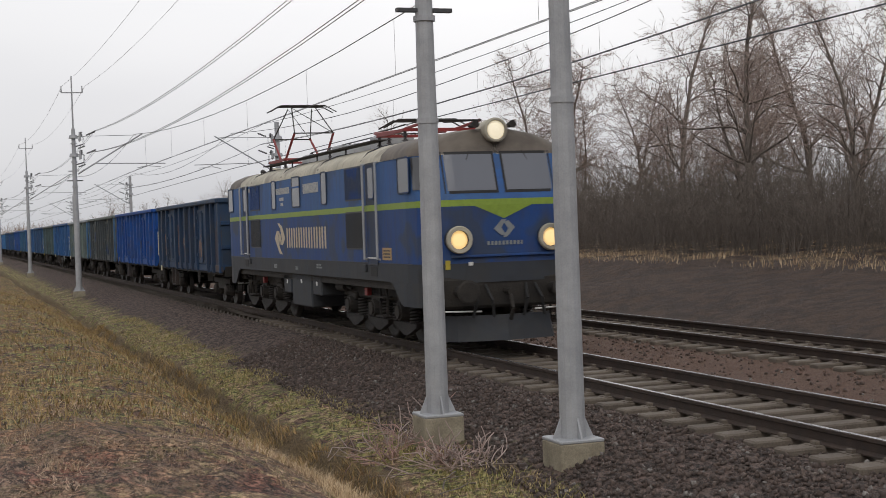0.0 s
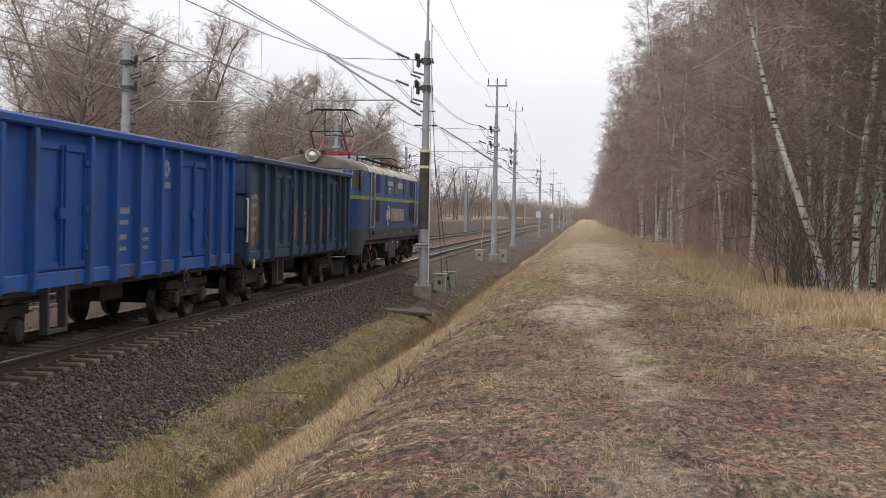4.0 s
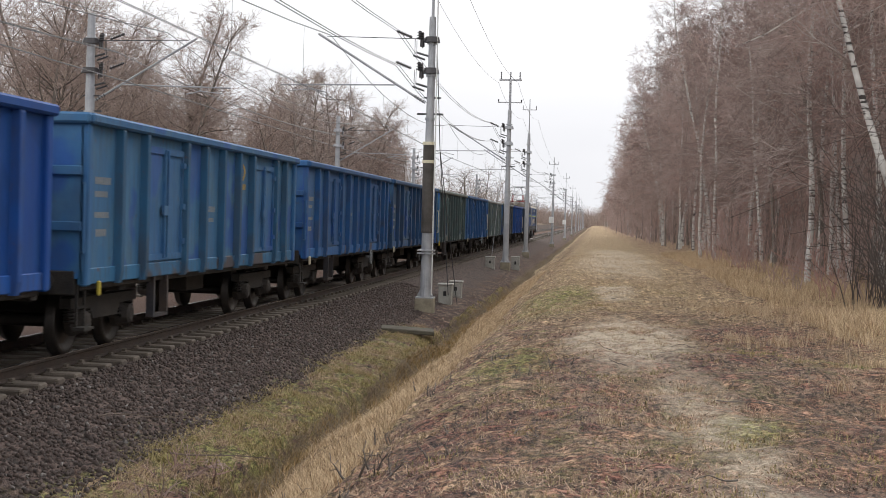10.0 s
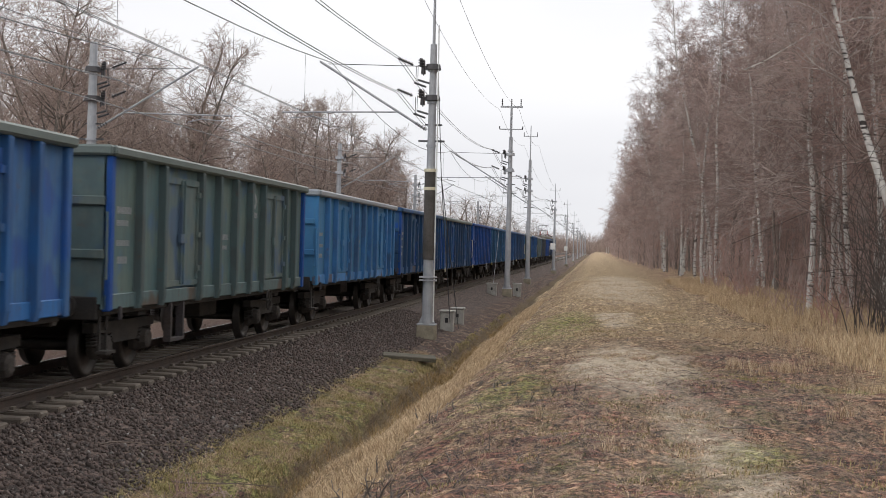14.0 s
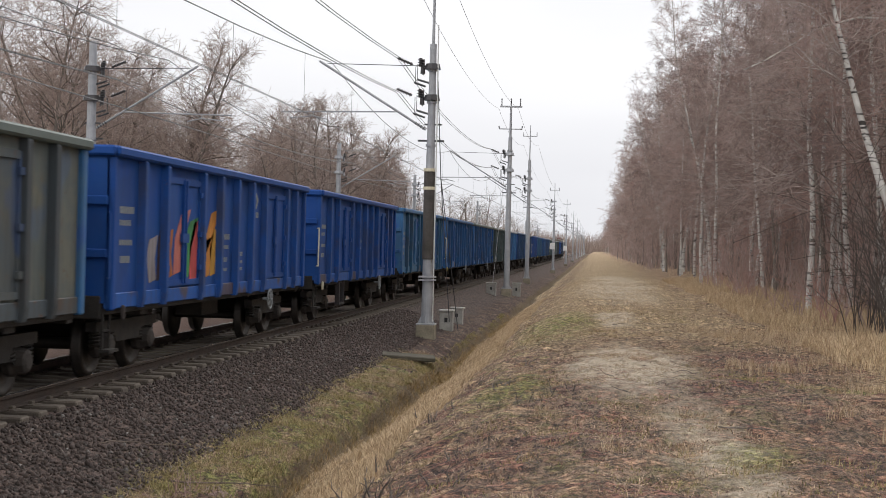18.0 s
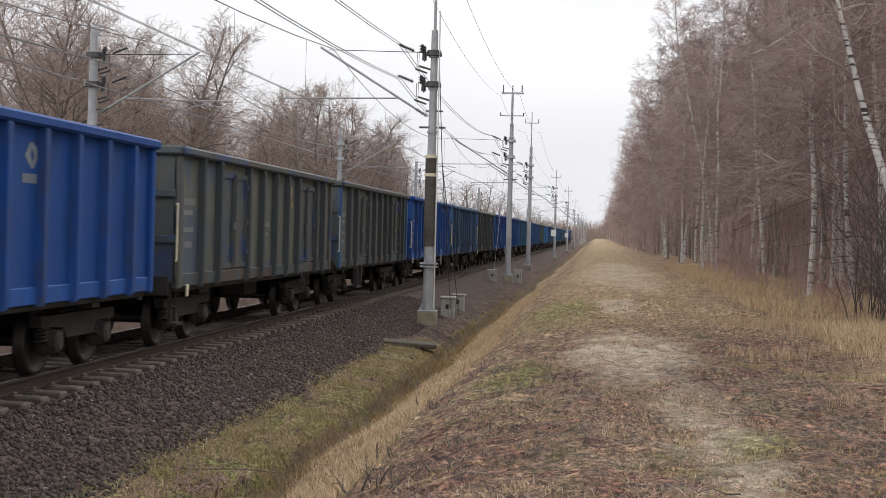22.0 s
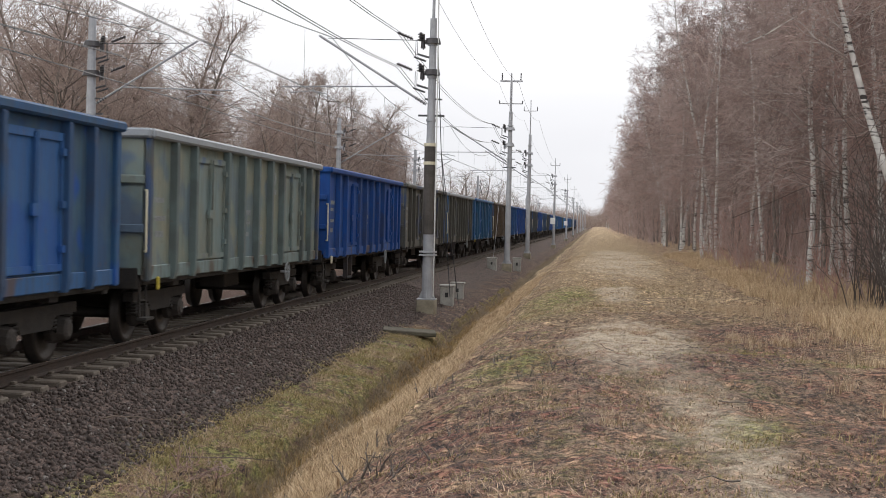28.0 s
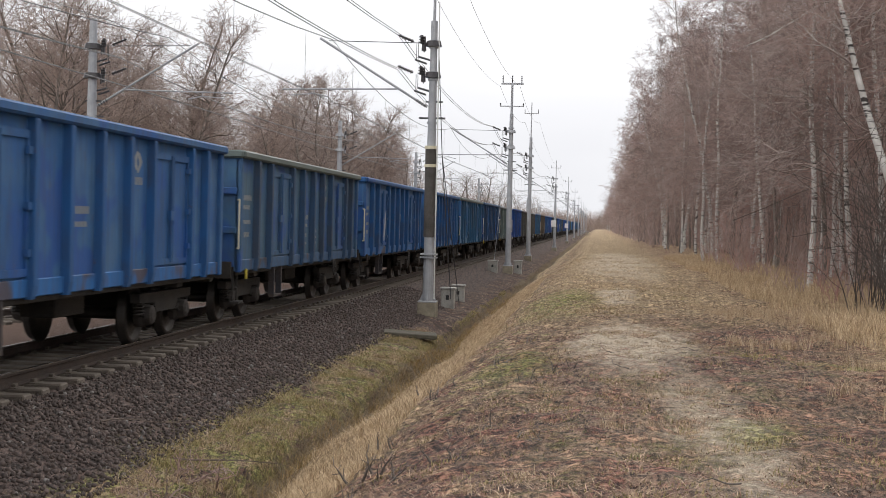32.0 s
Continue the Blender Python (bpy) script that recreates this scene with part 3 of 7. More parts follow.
        for h in (7.25, 6.35):
            i = bmesh.new()
            rod(i, (a * 0.12, 0, h - 0.03), (a * 0.4, 0, h - 0.03), 0.02, sides=6)
            rod(i, (a * 0.28, -0.02, h - 0.3), (a * 0.28, -0.02, h), 0.02, sides=6)
            rod(i, (a * 0.45, 0.02, h - 0.42), (a * 0.1, 0.02, h - 0.52), 0.03, sides=6)
            rod(i, (a * 0.45, 0.02, h + 0.02), (a * 0.45, 0.02, h - 0.42), 0.008, sides=4)
            part("bracket", i, M_WIRE, root)
            i = bmesh.new()
            insulator(i, (a * 0.36, 0, h - 0.05), (a * 0.36, 0, h + 0.2), 0.1, 3)
            part("insulator", i, M_INSULATOR, root)
            i = bmesh.new()
            insulator(i, (a * 0.6, 0.05, h + 0.02), (a * 1.05, 0.05, h + 0.2), 0.065, 5)
            part("insulator", i, M_INSULATOR, root)
    return root


GREY = "grey galvanised steel catenary mast on a concrete footing"
mast(3.2, 40.46, 7.86, -1, "grey catenary mast with a dark coated sleeve and cream rings", band=True, radius=0.155)
mast(3.17, 78.0, 8.15, -1, "grey catenary mast with a three-insulator crossarm on top", top="three", radius=0.17)
mast(2.97, 105.3, 8.6, -1, GREY, radius=0.17)
for y in (155, 222, 290, 355, 420, 485, 550, 620):
    mast(3.45, y, 6.6 if y < 200 else 7.2, -1, GREY, footing=(-0.9, -0.4))
mast(3.13, -10.04, 7.9, -1, GREY, radius=0.15)
mast(2.5, -7.15, 7.9, 0, GREY, footing=(-0.8, -0.3), radius=0.15)
for y in (-63.6, -107, -172, -237, -300, -365):
    mast(3.15, y, 7.6, -1, GREY, footing=(-0.9, -0.4))
for y in (-10.5, -7.2):
    mast(-8.3, y, 8.1, 1 if y > -9 else 0, GREY, footing=(-1.0, -0.5))
for y in (42.0, 84, 120, 185, 250, 315, 380, -66, -130, -195):
    mast(-7.6, y, 8.05, 1, GREY, footing=(-1.0, -0.45), top="plain", radius=0.19)


def wire(name, points, r, label, sag=0.0, material=None):
    """One hanging wire through the points, a continuous tube with sag in each span."""
    path = [Vector(points[0])]
    for a, b in zip(points, points[1:]):
        a, b = Vector(a), Vector(b)
        n = 10 if sag else 1
        path += [a.lerp(b, i / n) - Vector((0, 0, 4 * sag * (i / n) * (1 - i / n))) for i in range(1, n + 1)]
    d = path[-1] - path[0]
    upright = abs(d.z) > math.hypot(d.x, d.y)
    u, v = (Vector((1, 0, 0)), Vector((0, 1, 0))) if upright else (Vector((1, 0, 0)), Vector((0, 0, 1)))
    me = bmesh.new()
    last = None
    for p in path:
        ring = [me.verts.new(p + u * r * a + v * r * b) for a, b in ((1, 0), (0, 1), (-1, 0), (0, -1))]
        if last:
            for k in range(4):
                me.faces.new((last[k], last[(k + 1) % 4], ring[(k + 1) % 4], ring[k]))
        last = ring
    return tagged(painted(new(name, mesh_of(name, me)), material or M_WIRE), label, "overhead wire", "overhead wires")


SPANS = [-365, -300, -237, -172, -107, -63.6, -10, 40.5, 78, 105.3, 155, 222, 290, 355, 420, 485, 550]
for x0, side in ((0.0, 1), (TRACK_2, -1)):
    zig = [(x0 + (0.2 if i % 2 else -0.2), y) for i, y in enumerate(SPANS)]
    for dx in (-0.03, 0.03):
        wire("contact_wire", [(x + dx, y, 5.5) for x, y in zig], 0.008, "thin copper contact wire over the track")
    wire("messenger_wire", [(x, y, 7.3) for x, y in zig], 0.013, "sagging messenger wire over the track", 0.88)
    for (xa, ya), (xb, yb) in zip(zig[5:-4], zig[6:-4]):
        n = max(3, int((yb - ya) / 7))
        for i in range(n):
            u = (i + 0.5) / n
            x, y, z = xa + (xb - xa) * u, ya + (yb - ya) * u, 7.3 - 3.52 * u * (1 - u)
            wire("dropper", [(x, y, 5.5), (x, y, z)], 0.004, "thin dropper between two wires")
# twin feeders end on the insulators of each near mast
for z, sag in ((7.45, 0.6), (6.45, 0.65)):
    for x in (2.14, 2.24):
        wire("feeder_wire", [(x, y, z) for y in SPANS], 0.011, "dark feeder wire along the masts", sag)
# feeders on the far side hang from the far masts
for x, z, sag in ((-6.9, 7.95, 0.45), (-6.8, 6.9, 0.5), (-6.7, 6.85, 0.5)):
    wire("feeder_wire", [(x, y, z) for y in (-195, -130, -66, -9, 42, 84, 120, 185, 250, 315, 380)], 0.012, "dark feeder wire along the far masts", sag)
for x in (2.6, 3.7):
    wire("feeder_wire", [(x + (0 if y in (40.5,) else -0.1), y, 9.7 if y < 110 else 8.5) for y in SPANS[1:]], 0.007, "thin wire along the mast tops", 0.6)

# ---- open goods wagons ----
PAINT_TONES = {"soot": (0.025, 0.058, 0.125), "bright": (0.01752, 0.09828, 0.3731), "blue": (0.0305, 0.1452, 0.3881), "navy": (0.0335, 0.111, 0.2625), "teal": (0.04112, 0.1601, 0.3113), "sky": (0.06585, 0.2372, 0.5298), "green": (0.09607, 0.1512, 0.1581), "pale": (0.1825, 0.242, 0.2386), "grey": (0.08164, 0.1006, 0.1141), "slate": (0.05038, 0.1153, 0.2269), "brown": (0.1536, 0.1158, 0.07605), "tan": (0.1249, 0.1259, 0.1087)}
PAINTS = {
    "soot": paint("sooty_dark_blue_paint", (0.025, 0.058, 0.125), (0.04, 0.07, 0.12), (0.035, 0.04, 0.055), 0.5, 0.4, 0.3),
    "bright": paint("bright_blue_paint", (0.009, 0.064, 0.275), (0.014, 0.072, 0.27), (0.0105, 0.046, 0.19), 0.4, 0.16, 0.08),
    "blue": paint("worn_blue_paint", (0.029, 0.107, 0.28), (0.047, 0.131, 0.28), (0.02, 0.088, 0.315), 0.7, 0.45, 0.28),
    "navy": paint("dark_blue_paint", (0.0247, 0.0818, 0.1935), (0.03825, 0.1023, 0.1935), (0.01687, 0.08658, 0.3208), 0.9, 0.55, 0.35),
    "teal": paint("faded_teal_blue_paint", (0.04, 0.1371, 0.3027), (0.06226, 0.1647, 0.3027), (0.02675, 0.0878, 0.3721), 0.5, 0.4, 0.3),
    "sky": paint("light_blue_paint", (0.05158, 0.1967, 0.415), (0.06451, 0.2076, 0.3857), (0.04301, 0.1482, 0.3462), 0.4, 0.22, 0.15),
    "green": paint("faded_green_grey_paint", (0.09347, 0.1471, 0.1539), (0.1302, 0.1618, 0.1482), (0.05606, 0.1077, 0.2013), 0.7, 0.4, 0.3),
    "pale": paint("pale_green_grey_paint", (0.1775, 0.2354, 0.2322), (0.2056, 0.2248, 0.1915), (0.07482, 0.1273, 0.2322), 0.7, 0.4, 0.35),
    "grey": paint("dirty_grey_paint", (0.07941, 0.09791, 0.111), (0.1075, 0.1126, 0.1005), (0.03741, 0.07839, 0.1915), 0.7, 0.5, 0.45),
    "slate": paint("slate_blue_paint", (0.04644, 0.1134, 0.2351), (0.06323, 0.1385, 0.2351), (0.02949, 0.09445, 0.3226), 0.6, 0.5, 0.35),
    "brown": paint("brown_weathered_paint", (0.1495, 0.1126, 0.07398), (0.1028, 0.08815, 0.0688), (0.042, 0.06848, 0.1691), 0.35, 0.5, 0.6),
    "tan": paint("grey_tan_weathered_paint", (0.1215, 0.1225, 0.1057), (0.09347, 0.09791, 0.1005), (0.042, 0.07839, 0.2013), 0.5, 0.45, 0.5),
}


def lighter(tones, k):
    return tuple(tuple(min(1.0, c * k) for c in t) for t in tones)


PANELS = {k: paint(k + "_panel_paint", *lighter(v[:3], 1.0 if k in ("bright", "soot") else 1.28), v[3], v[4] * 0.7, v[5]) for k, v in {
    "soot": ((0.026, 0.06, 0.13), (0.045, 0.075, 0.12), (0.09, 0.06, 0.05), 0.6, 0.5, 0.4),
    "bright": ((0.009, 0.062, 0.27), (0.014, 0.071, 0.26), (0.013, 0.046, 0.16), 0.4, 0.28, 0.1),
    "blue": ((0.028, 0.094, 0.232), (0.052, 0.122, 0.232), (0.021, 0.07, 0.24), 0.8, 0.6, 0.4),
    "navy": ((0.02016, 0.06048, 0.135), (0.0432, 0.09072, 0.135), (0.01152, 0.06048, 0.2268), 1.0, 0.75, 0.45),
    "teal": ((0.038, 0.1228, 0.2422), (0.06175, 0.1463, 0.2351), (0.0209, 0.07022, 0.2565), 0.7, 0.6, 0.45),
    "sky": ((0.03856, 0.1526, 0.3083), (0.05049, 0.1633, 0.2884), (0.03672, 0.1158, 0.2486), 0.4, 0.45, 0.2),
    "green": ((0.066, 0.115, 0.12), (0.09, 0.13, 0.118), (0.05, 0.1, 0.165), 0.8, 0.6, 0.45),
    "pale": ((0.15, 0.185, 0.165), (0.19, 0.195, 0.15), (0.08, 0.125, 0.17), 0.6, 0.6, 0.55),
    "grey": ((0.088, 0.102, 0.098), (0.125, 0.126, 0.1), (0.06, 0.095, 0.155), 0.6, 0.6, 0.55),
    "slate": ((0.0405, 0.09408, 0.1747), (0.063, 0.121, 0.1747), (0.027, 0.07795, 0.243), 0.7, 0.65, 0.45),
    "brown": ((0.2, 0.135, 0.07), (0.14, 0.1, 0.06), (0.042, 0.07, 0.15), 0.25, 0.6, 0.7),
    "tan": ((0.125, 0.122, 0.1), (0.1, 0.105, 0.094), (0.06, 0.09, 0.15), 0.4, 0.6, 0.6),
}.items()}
SILLS = {k: paint(k + "_sole_bar", PAINT_TONES[k], PAINT_TONES[k], (0.1, 0.065, 0.045), 0.8, 0.6, 0.8) for k in PAINT_TONES}
# worn rib paint, its tones darkened to carry the shade of the rib flanks
RIBS = {k: paint(k + "_rib_paint_shaded", tuple(c * (0.85 if k in ("bright", "sky") else 0.72) for c in v), tuple(c * 0.62 + 0.01 for c in v), (0.06, 0.058, 0.056), 0.35, 0.5, 0.4) for k, v in PAINT_TONES.items()}
M_AXLE = rough_surface("dusty_axle_box", (0.06, 0.05, 0.043), (0.035, 0.03, 0.027), 5.0, 0.8)
M_SILL = rough_surface("rusty_sole_bar", (0.075, 0.055, 0.045), (0.045, 0.045, 0.055), 2.0, 0.85, 0.1, 30, 0.4, 0.4)
M_MARK = plain("worn_white_lettering", (0.26, 0.28, 0.29), 0.7)
M_MARK_YELLOW = plain("worn_yellow_emblem", (0.42, 0.29, 0.09), 0.7)
SHARED = {}


def shared(key, make):
    """One mesh for all alike parts."""
    if key not in SHARED:
        me = make()
        SHARED[key] = me if isinstance(me, bpy.types.Mesh) else mesh_of(key.split("/")[0], me)
    return SHARED[key]


HALF = 6.38
RIBS_DOORED = (-5.1, -4.02, -1.98, -0.86, 0.28, 1.4, 2.45, 4.42, 5.3)
RIBS_PLAIN = tuple(-4.3 + 1.075 * i for i in range(10))
DOORS = ((-4.02, -1.98), (2.45, 4.42))


def rib_mesh():
    bm = bmesh.new()
    outline = [(0.0, -0.08), (0.11, -0.07), (0.12, -0.055), (0.12, 0.055), (0.11, 0.07), (0.0, 0.08)]
    rings = [[bm.verts.new((x * k, y, z)) for x, y in outline] for z, k in ((1.0, 0.75), (1.16, 1.0), (3.1, 1.0), (3.17, 0.8))]
    for a, b in zip(rings, rings[1:]):
        for i in range(5):
            bm.faces.new((a[i], a[i + 1], b[i + 1], b[i]))
    bm.faces.new(rings[0][::-1])
    bm.faces.new(rings[-1])
    return bm


def door_leaf_mesh():
    """A steel door leaf, 0.92 wide, with a raised rim, hinges and a latch bar."""
    bm = boxes((0.0, 0.022, -0.45, 0.45, 1.3, 2.95))
    for r in ((0.02, 0.05, -0.46, -0.39, 1.27, 2.98), (0.02, 0.05, 0.39, 0.46, 1.27, 2.98), (0.02, 0.05, -0.39, 0.39, 1.27, 1.36), (0.02, 0.05, -0.39, 0.39, 2.88, 2.98)):
        box(bm, *r)
    rod(bm, (0.065, 0.4, 1.3), (0.065, 0.4, 2.95), 0.018, sides=6)
    for z in (1.5, 2.05, 2.7):
        box(bm, 0.03, 0.085, -0.5, -0.36, z, z + 0.09)
    box(bm, 0.04, 0.09, 0.3, 0.47, 1.95, 2.1)
    return bm


def wheelset_mesh():
    bm = bmesh.new()
    for s in (-1, 1):
        lathe(bm, [(s * 0.69, 0.2), (s * 0.69, 0.49), (s * 0.715, 0.465), (s * 0.8, 0.455), (s * 0.825, 0.44), (s * 0.825, 0.39), (s * 0.79, 0.36), (s * 0.78, 0.17), (s * 0.84, 0.12)], (0, 0, 0.458), "x", 24)
    rod(bm, (-1.0, 0, 0.458), (1.0, 0, 0.458), 0.085, sides=10)
    return bm


def side_frame_mesh():
    """One cast side frame of a bogie: a deep middle, two arms and the bars under the axle boxes."""
    bm = bmesh.new()
    pts = [(-1.35, 0.66), (-1.35, 0.8), (1.35, 0.8), (1.35, 0.66), (0.62, 0.64), (0.5, 0.48), (-0.5, 0.48), (-0.62, 0.64)]
    a, b = ([bm.verts.new((x, y, z)) for y, z in pts] for x in (0.9, 1.06))
    bm.faces.new(a[::-1])
    bm.faces.new(b)
    for i in range(8):
        bm.faces.new((a[i], a[(i + 1) % 8], b[(i + 1) % 8], b[i]))
    bmesh.ops.recalc_face_normals(bm, faces=bm.faces)
    return bm


def axle_box_mesh():
    bm = bmesh.new()
    return lathe(bm, [(0.86, 0.2), (0.95, 0.2), (1.0, 0.17), (1.12, 0.15), (1.15, 0.1)], (0, 0, 0.458), "x", 10)


def spring_mesh():
    return helix(bmesh.new(), (0, 0, 0), 0.08, 0.018, 0.44, 0.66, 4.5)


def buffer_mesh():
    bm = bmesh.new()
    return lathe(bm, [(0, 0.15), (0.06, 0.15), (0.07, 0.1), (0.36, 0.095), (0.37, 0.07), (0.55, 0.07), (0.56, 0.2), (0.585, 0.21), (0.605, 0.17)], (0, 0, 0), "y", 16)


def bars(rows):
    """Unreadable stencilled writing as raised bars on the x = 0 plane: rows of y, z, length, height."""
    bm = bmesh.new()
    for y, z, l, h in rows:
        y0 = y
        while y0 < y + l - 0.02:
            w = min(0.045, y + l - y0)
            box(bm, 0.0, 0.003, y0, y0 + w, z, z + h)
            y0 += 0.07
    return bm


def emblem_mesh():
    """A two-part leaf-shaped company emblem, drawn as plain shapes."""
    bm = bmesh.new()
    for pts in (((-0.2, 0.0), (-0.05, 0.16), (0.04, 0.16), (-0.06, 0.02), (0.02, -0.1), (-0.06, -0.12)), ((0.2, 0.02), (0.05, -0.14), (-0.03, -0.15), (0.07, 0.0), (-0.01, 0.12), (0.08, 0.14))):
        low = [bm.verts.new((0.0, a, b)) for a, b in pts]
        top = [bm.verts.new((0.003, a, b)) for a, b in pts]
        bm.faces.new(top)
        for i in range(len(pts)):
            bm.faces.new((low[i], low[(i + 1) % len(pts)], top[(i + 1) % len(pts)], top[i]))
    return bm


def handwheel_mesh():
    bm = bmesh.new()
    for i in range(16):
        a, b = 2 * math.pi * i / 16, 2 * math.pi * (i + 1) / 16
        rod(bm, (0, 0.2 * math.cos(a), 0.2 * math.sin(a)), (0, 0.2 * math.cos(b), 0.2 * math.sin(b)), 0.018, sides=5)
    for i in range(4):
        a = math.pi * i / 4
        rod(bm, (0, -0.2 * math.cos(a), -0.2 * math.sin(a)), (0, 0.2 * math.cos(a), 0.2 * math.sin(a)), 0.011, sides=4)
    rod(bm, (-0.15, 0, 0), (0.03, 0, 0), 0.03, sides=8)
    return bm


TURNED = Matrix.Rotation(math.pi, 4, "Z")


def wagon(colour, label, doored=True, door_colour="", post_colour="", cap=None, emblem=True, seed=0):
    g = random.Random(seed)
    mat = PAINTS[colour]
    root = tagged(new("open_wagon"), label, "goods wagon", "goods wagons of the train")
    part("underframe", shared("underframe", lambda: boxes((-0.2, 0.2, -6.3, 6.3, 0.86, 1.12), (-1.36, -1.2, -6.3, 6.3, 0.94, 1.1), (1.2, 1.36, -6.3, 6.3, 0.94, 1.1), (-1.3, 1.3, -6.4, -6.2, 0.88, 1.2), (-1.3, 1.3, 6.2, 6.4, 0.88, 1.2), (-1.3, 1.3, -4.6, -4.3, 0.86, 1.1), (-1.3, 1.3, 4.3, 4.6, 0.86, 1.1), (-0.9, -0.2, -1.2, 0.6, 0.62, 0.95), (0.3, 0.8, 0.4, 1.5, 0.6, 0.95), (-1.37, 1.37, -6.36, 6.36, 1.1, 1.2), bevel=0.015)), M_UNDER, root)
    z_cap = 3.27 if doored else 3.33
    for s in (0, 1):
        turn = TURNED if s else Matrix.Identity(4)
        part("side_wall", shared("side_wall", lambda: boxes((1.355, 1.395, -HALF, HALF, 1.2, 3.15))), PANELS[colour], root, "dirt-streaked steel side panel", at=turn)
        part("sole_bar", shared("sole_bar", lambda: boxes((1.34, 1.43, -HALF, HALF, 1.02, 1.235), bevel=0.012)), SILLS[colour], root, "rust-streaked sole bar", at=turn)
        part("top_rail", shared("top_rail", lambda: boxes((1.33, 1.54, -HALF - 0.02, HALF + 0.02, 3.13, 3.27), bevel=0.03)), PAINTS[cap] if cap in PAINTS else (cap or mat), root, at=turn)
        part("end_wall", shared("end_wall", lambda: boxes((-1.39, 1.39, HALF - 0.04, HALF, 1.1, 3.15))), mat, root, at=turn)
        for z in (2.45, 1.72):
            part("end_beam", shared("end_beam", lambda: boxes((-1.39, 1.39, HALF, HALF + 0.06, 0, 0.13), bevel=0.015)), mat, root, at=turn @ pose(0, 0, z))
        for x in (-0.56, 0.56):
            part("end_post", shared("end_post", lambda: boxes((-0.06, 0.06, HALF, HALF + 0.08, 1.1, 3.1), bevel=0.015)), mat, root, at=turn @ pose(x, 0, 0))
        part("end_rail", shared("end_rail", lambda: boxes((-1.49, 1.49, HALF - 0.08, HALF + 0.09, 3.13, 3.275), bevel=0.03)), PAINTS[cap] if cap in PAINTS else (cap or mat), root, at=turn)
        part("corner_post", shared("corner_post", lambda: boxes((1.36, 1.47, -HALF, -HALF + 0.16, 1.0, 3.14), bevel=0.02)), PAINTS[post_colour] if post_colour else mat, root, at=turn)
        part("corner_post", shared("corner_post/front", lambda: boxes((1.36, 1.47, HALF - 0.16, HALF, 1.0, 3.14), bevel=0.02)), PAINTS[post_colour] if post_colour else mat, root, at=turn)
        rib = shared("rib", rib_mesh)
        for y in RIBS_DOORED if doored else RIBS_PLAIN:
            yy = y if not s else -y
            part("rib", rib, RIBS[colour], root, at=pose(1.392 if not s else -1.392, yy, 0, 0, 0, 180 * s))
        if doored:
            leaf = shared("door", door_leaf_mesh)
            for a, b in DOORS:
                for i, y in enumerate((a + 0.55, b - 0.55)):
                    yy = y if not s else -y
                    part("door", leaf if not i else shared("door/mirror", lambda: mirrored(leaf)), PAINTS[door_colour] if door_colour else mat, root, at=pose(1.394 if not s else -1.394, yy, 0, 0, 0, 180 * s))
        else:
            part("hatch", shared("hatch", lambda: boxes((0, 0.05, -0.3, 0.3, 1.45, 2.35), (0.05, 0.09, -0.28, 0.28, 2.25, 2.33), (0.05, 0.08, -0.06, 0.06, 1.5, 2.2), bevel=0.01)), mat, root, "small hinged hatch", at=pose(1.394 * (1 - 2 * s), -5.1 * (1 - 2 * s), 0, 0, 0, 180 * s))
        x = 1.3975
        side = pose(x if not s else -x, 0, 0, 0, 0, 180 * s)
        n = g.randrange(3)
        part("stencil", shared(f"stencil/{n}", lambda: bars([(-5.95, 2.35, 0.6, 0.1), (-5.95, 2.18, 0.5, 0.08), (-5.95, 1.9, 0.55, 0.08), (-5.9, 1.65, 0.4, 0.1)][n % 2:4])), M_MARK, root, "worn white stencilled writing", at=side)
        part("stencil", shared(f"stencil/b{n}", lambda: bars([(-0.62, 2.02, 0.62, 0.1), (-0.62, 1.85, 0.55, 0.07), (-0.55, 1.62, 0.4, 0.08), (-0.62, 1.45, 0.5, 0.06)][: 2 + n])), M_MARK, root, "worn white stencilled writing", at=side)
        if n:
            part("stencil", shared("stencil/c", lambda: bars([(0.55, 1.72, 0.4, 0.08), (0.55, 1.58, 0.4, 0.06), (0.55, 1.45, 0.4, 0.06)])), M_MARK, root, at=side)
        if emblem:
            e = M_MARK_YELLOW if colour in ("navy", "teal", "grey", "tan") else M_MARK
            part("emblem", shared("emblem", emblem_mesh), e, root, "faded leaf-shaped emblem", at=pose(x * (1 - 2 * s), 1.92 * (1 - 2 * s), 2.78, 0, 0, 180 * s))
            part("stencil", shared("stencil/d", lambda: bars([(-0.25, 2.46, 0.5, 0.11)])), e, root, at=pose(x * (1 - 2 * s), 1.92 * (1 - 2 * s), 0, 0, 0, 180 * s))
        part("handrail", shared("handrail", lambda: rods(((1.46, -6.5, 1.45), (1.46, -6.5, 2.35), 0.017), ((1.46, -6.5, 2.35), (1.4, -6.38, 2.35), 0.017), ((1.46, -6.5, 1.45), (1.4, -6.38, 1.45), 0.017), sides=6)), M_CREAM if g.random() < 0.5 else mat, root, at=turn)
        part("step", shared("step", lambda: boxes((1.28, 1.44, -6.36, -6.0, 0.42, 0.46), (1.3, 1.33, -6.34, -6.3, 0.42, 1.05), (1.3, 1.33, -6.06, -6.02, 0.42, 1.05), (1.3, 1.33, -6.34, -6.02, 0.7, 0.73))), M_UNDER, root, at=turn)
        part("lashing_hook", shared("lashing_hook", lambda: boxes((1.43, 1.48, -5.92, -5.85, 0.86, 1.06), bevel=0.015)), (M_YELLOW, M_CREAM, M_SILL, M_CREAM)[g.randrange(4)], root, "painted bracket", at=turn)
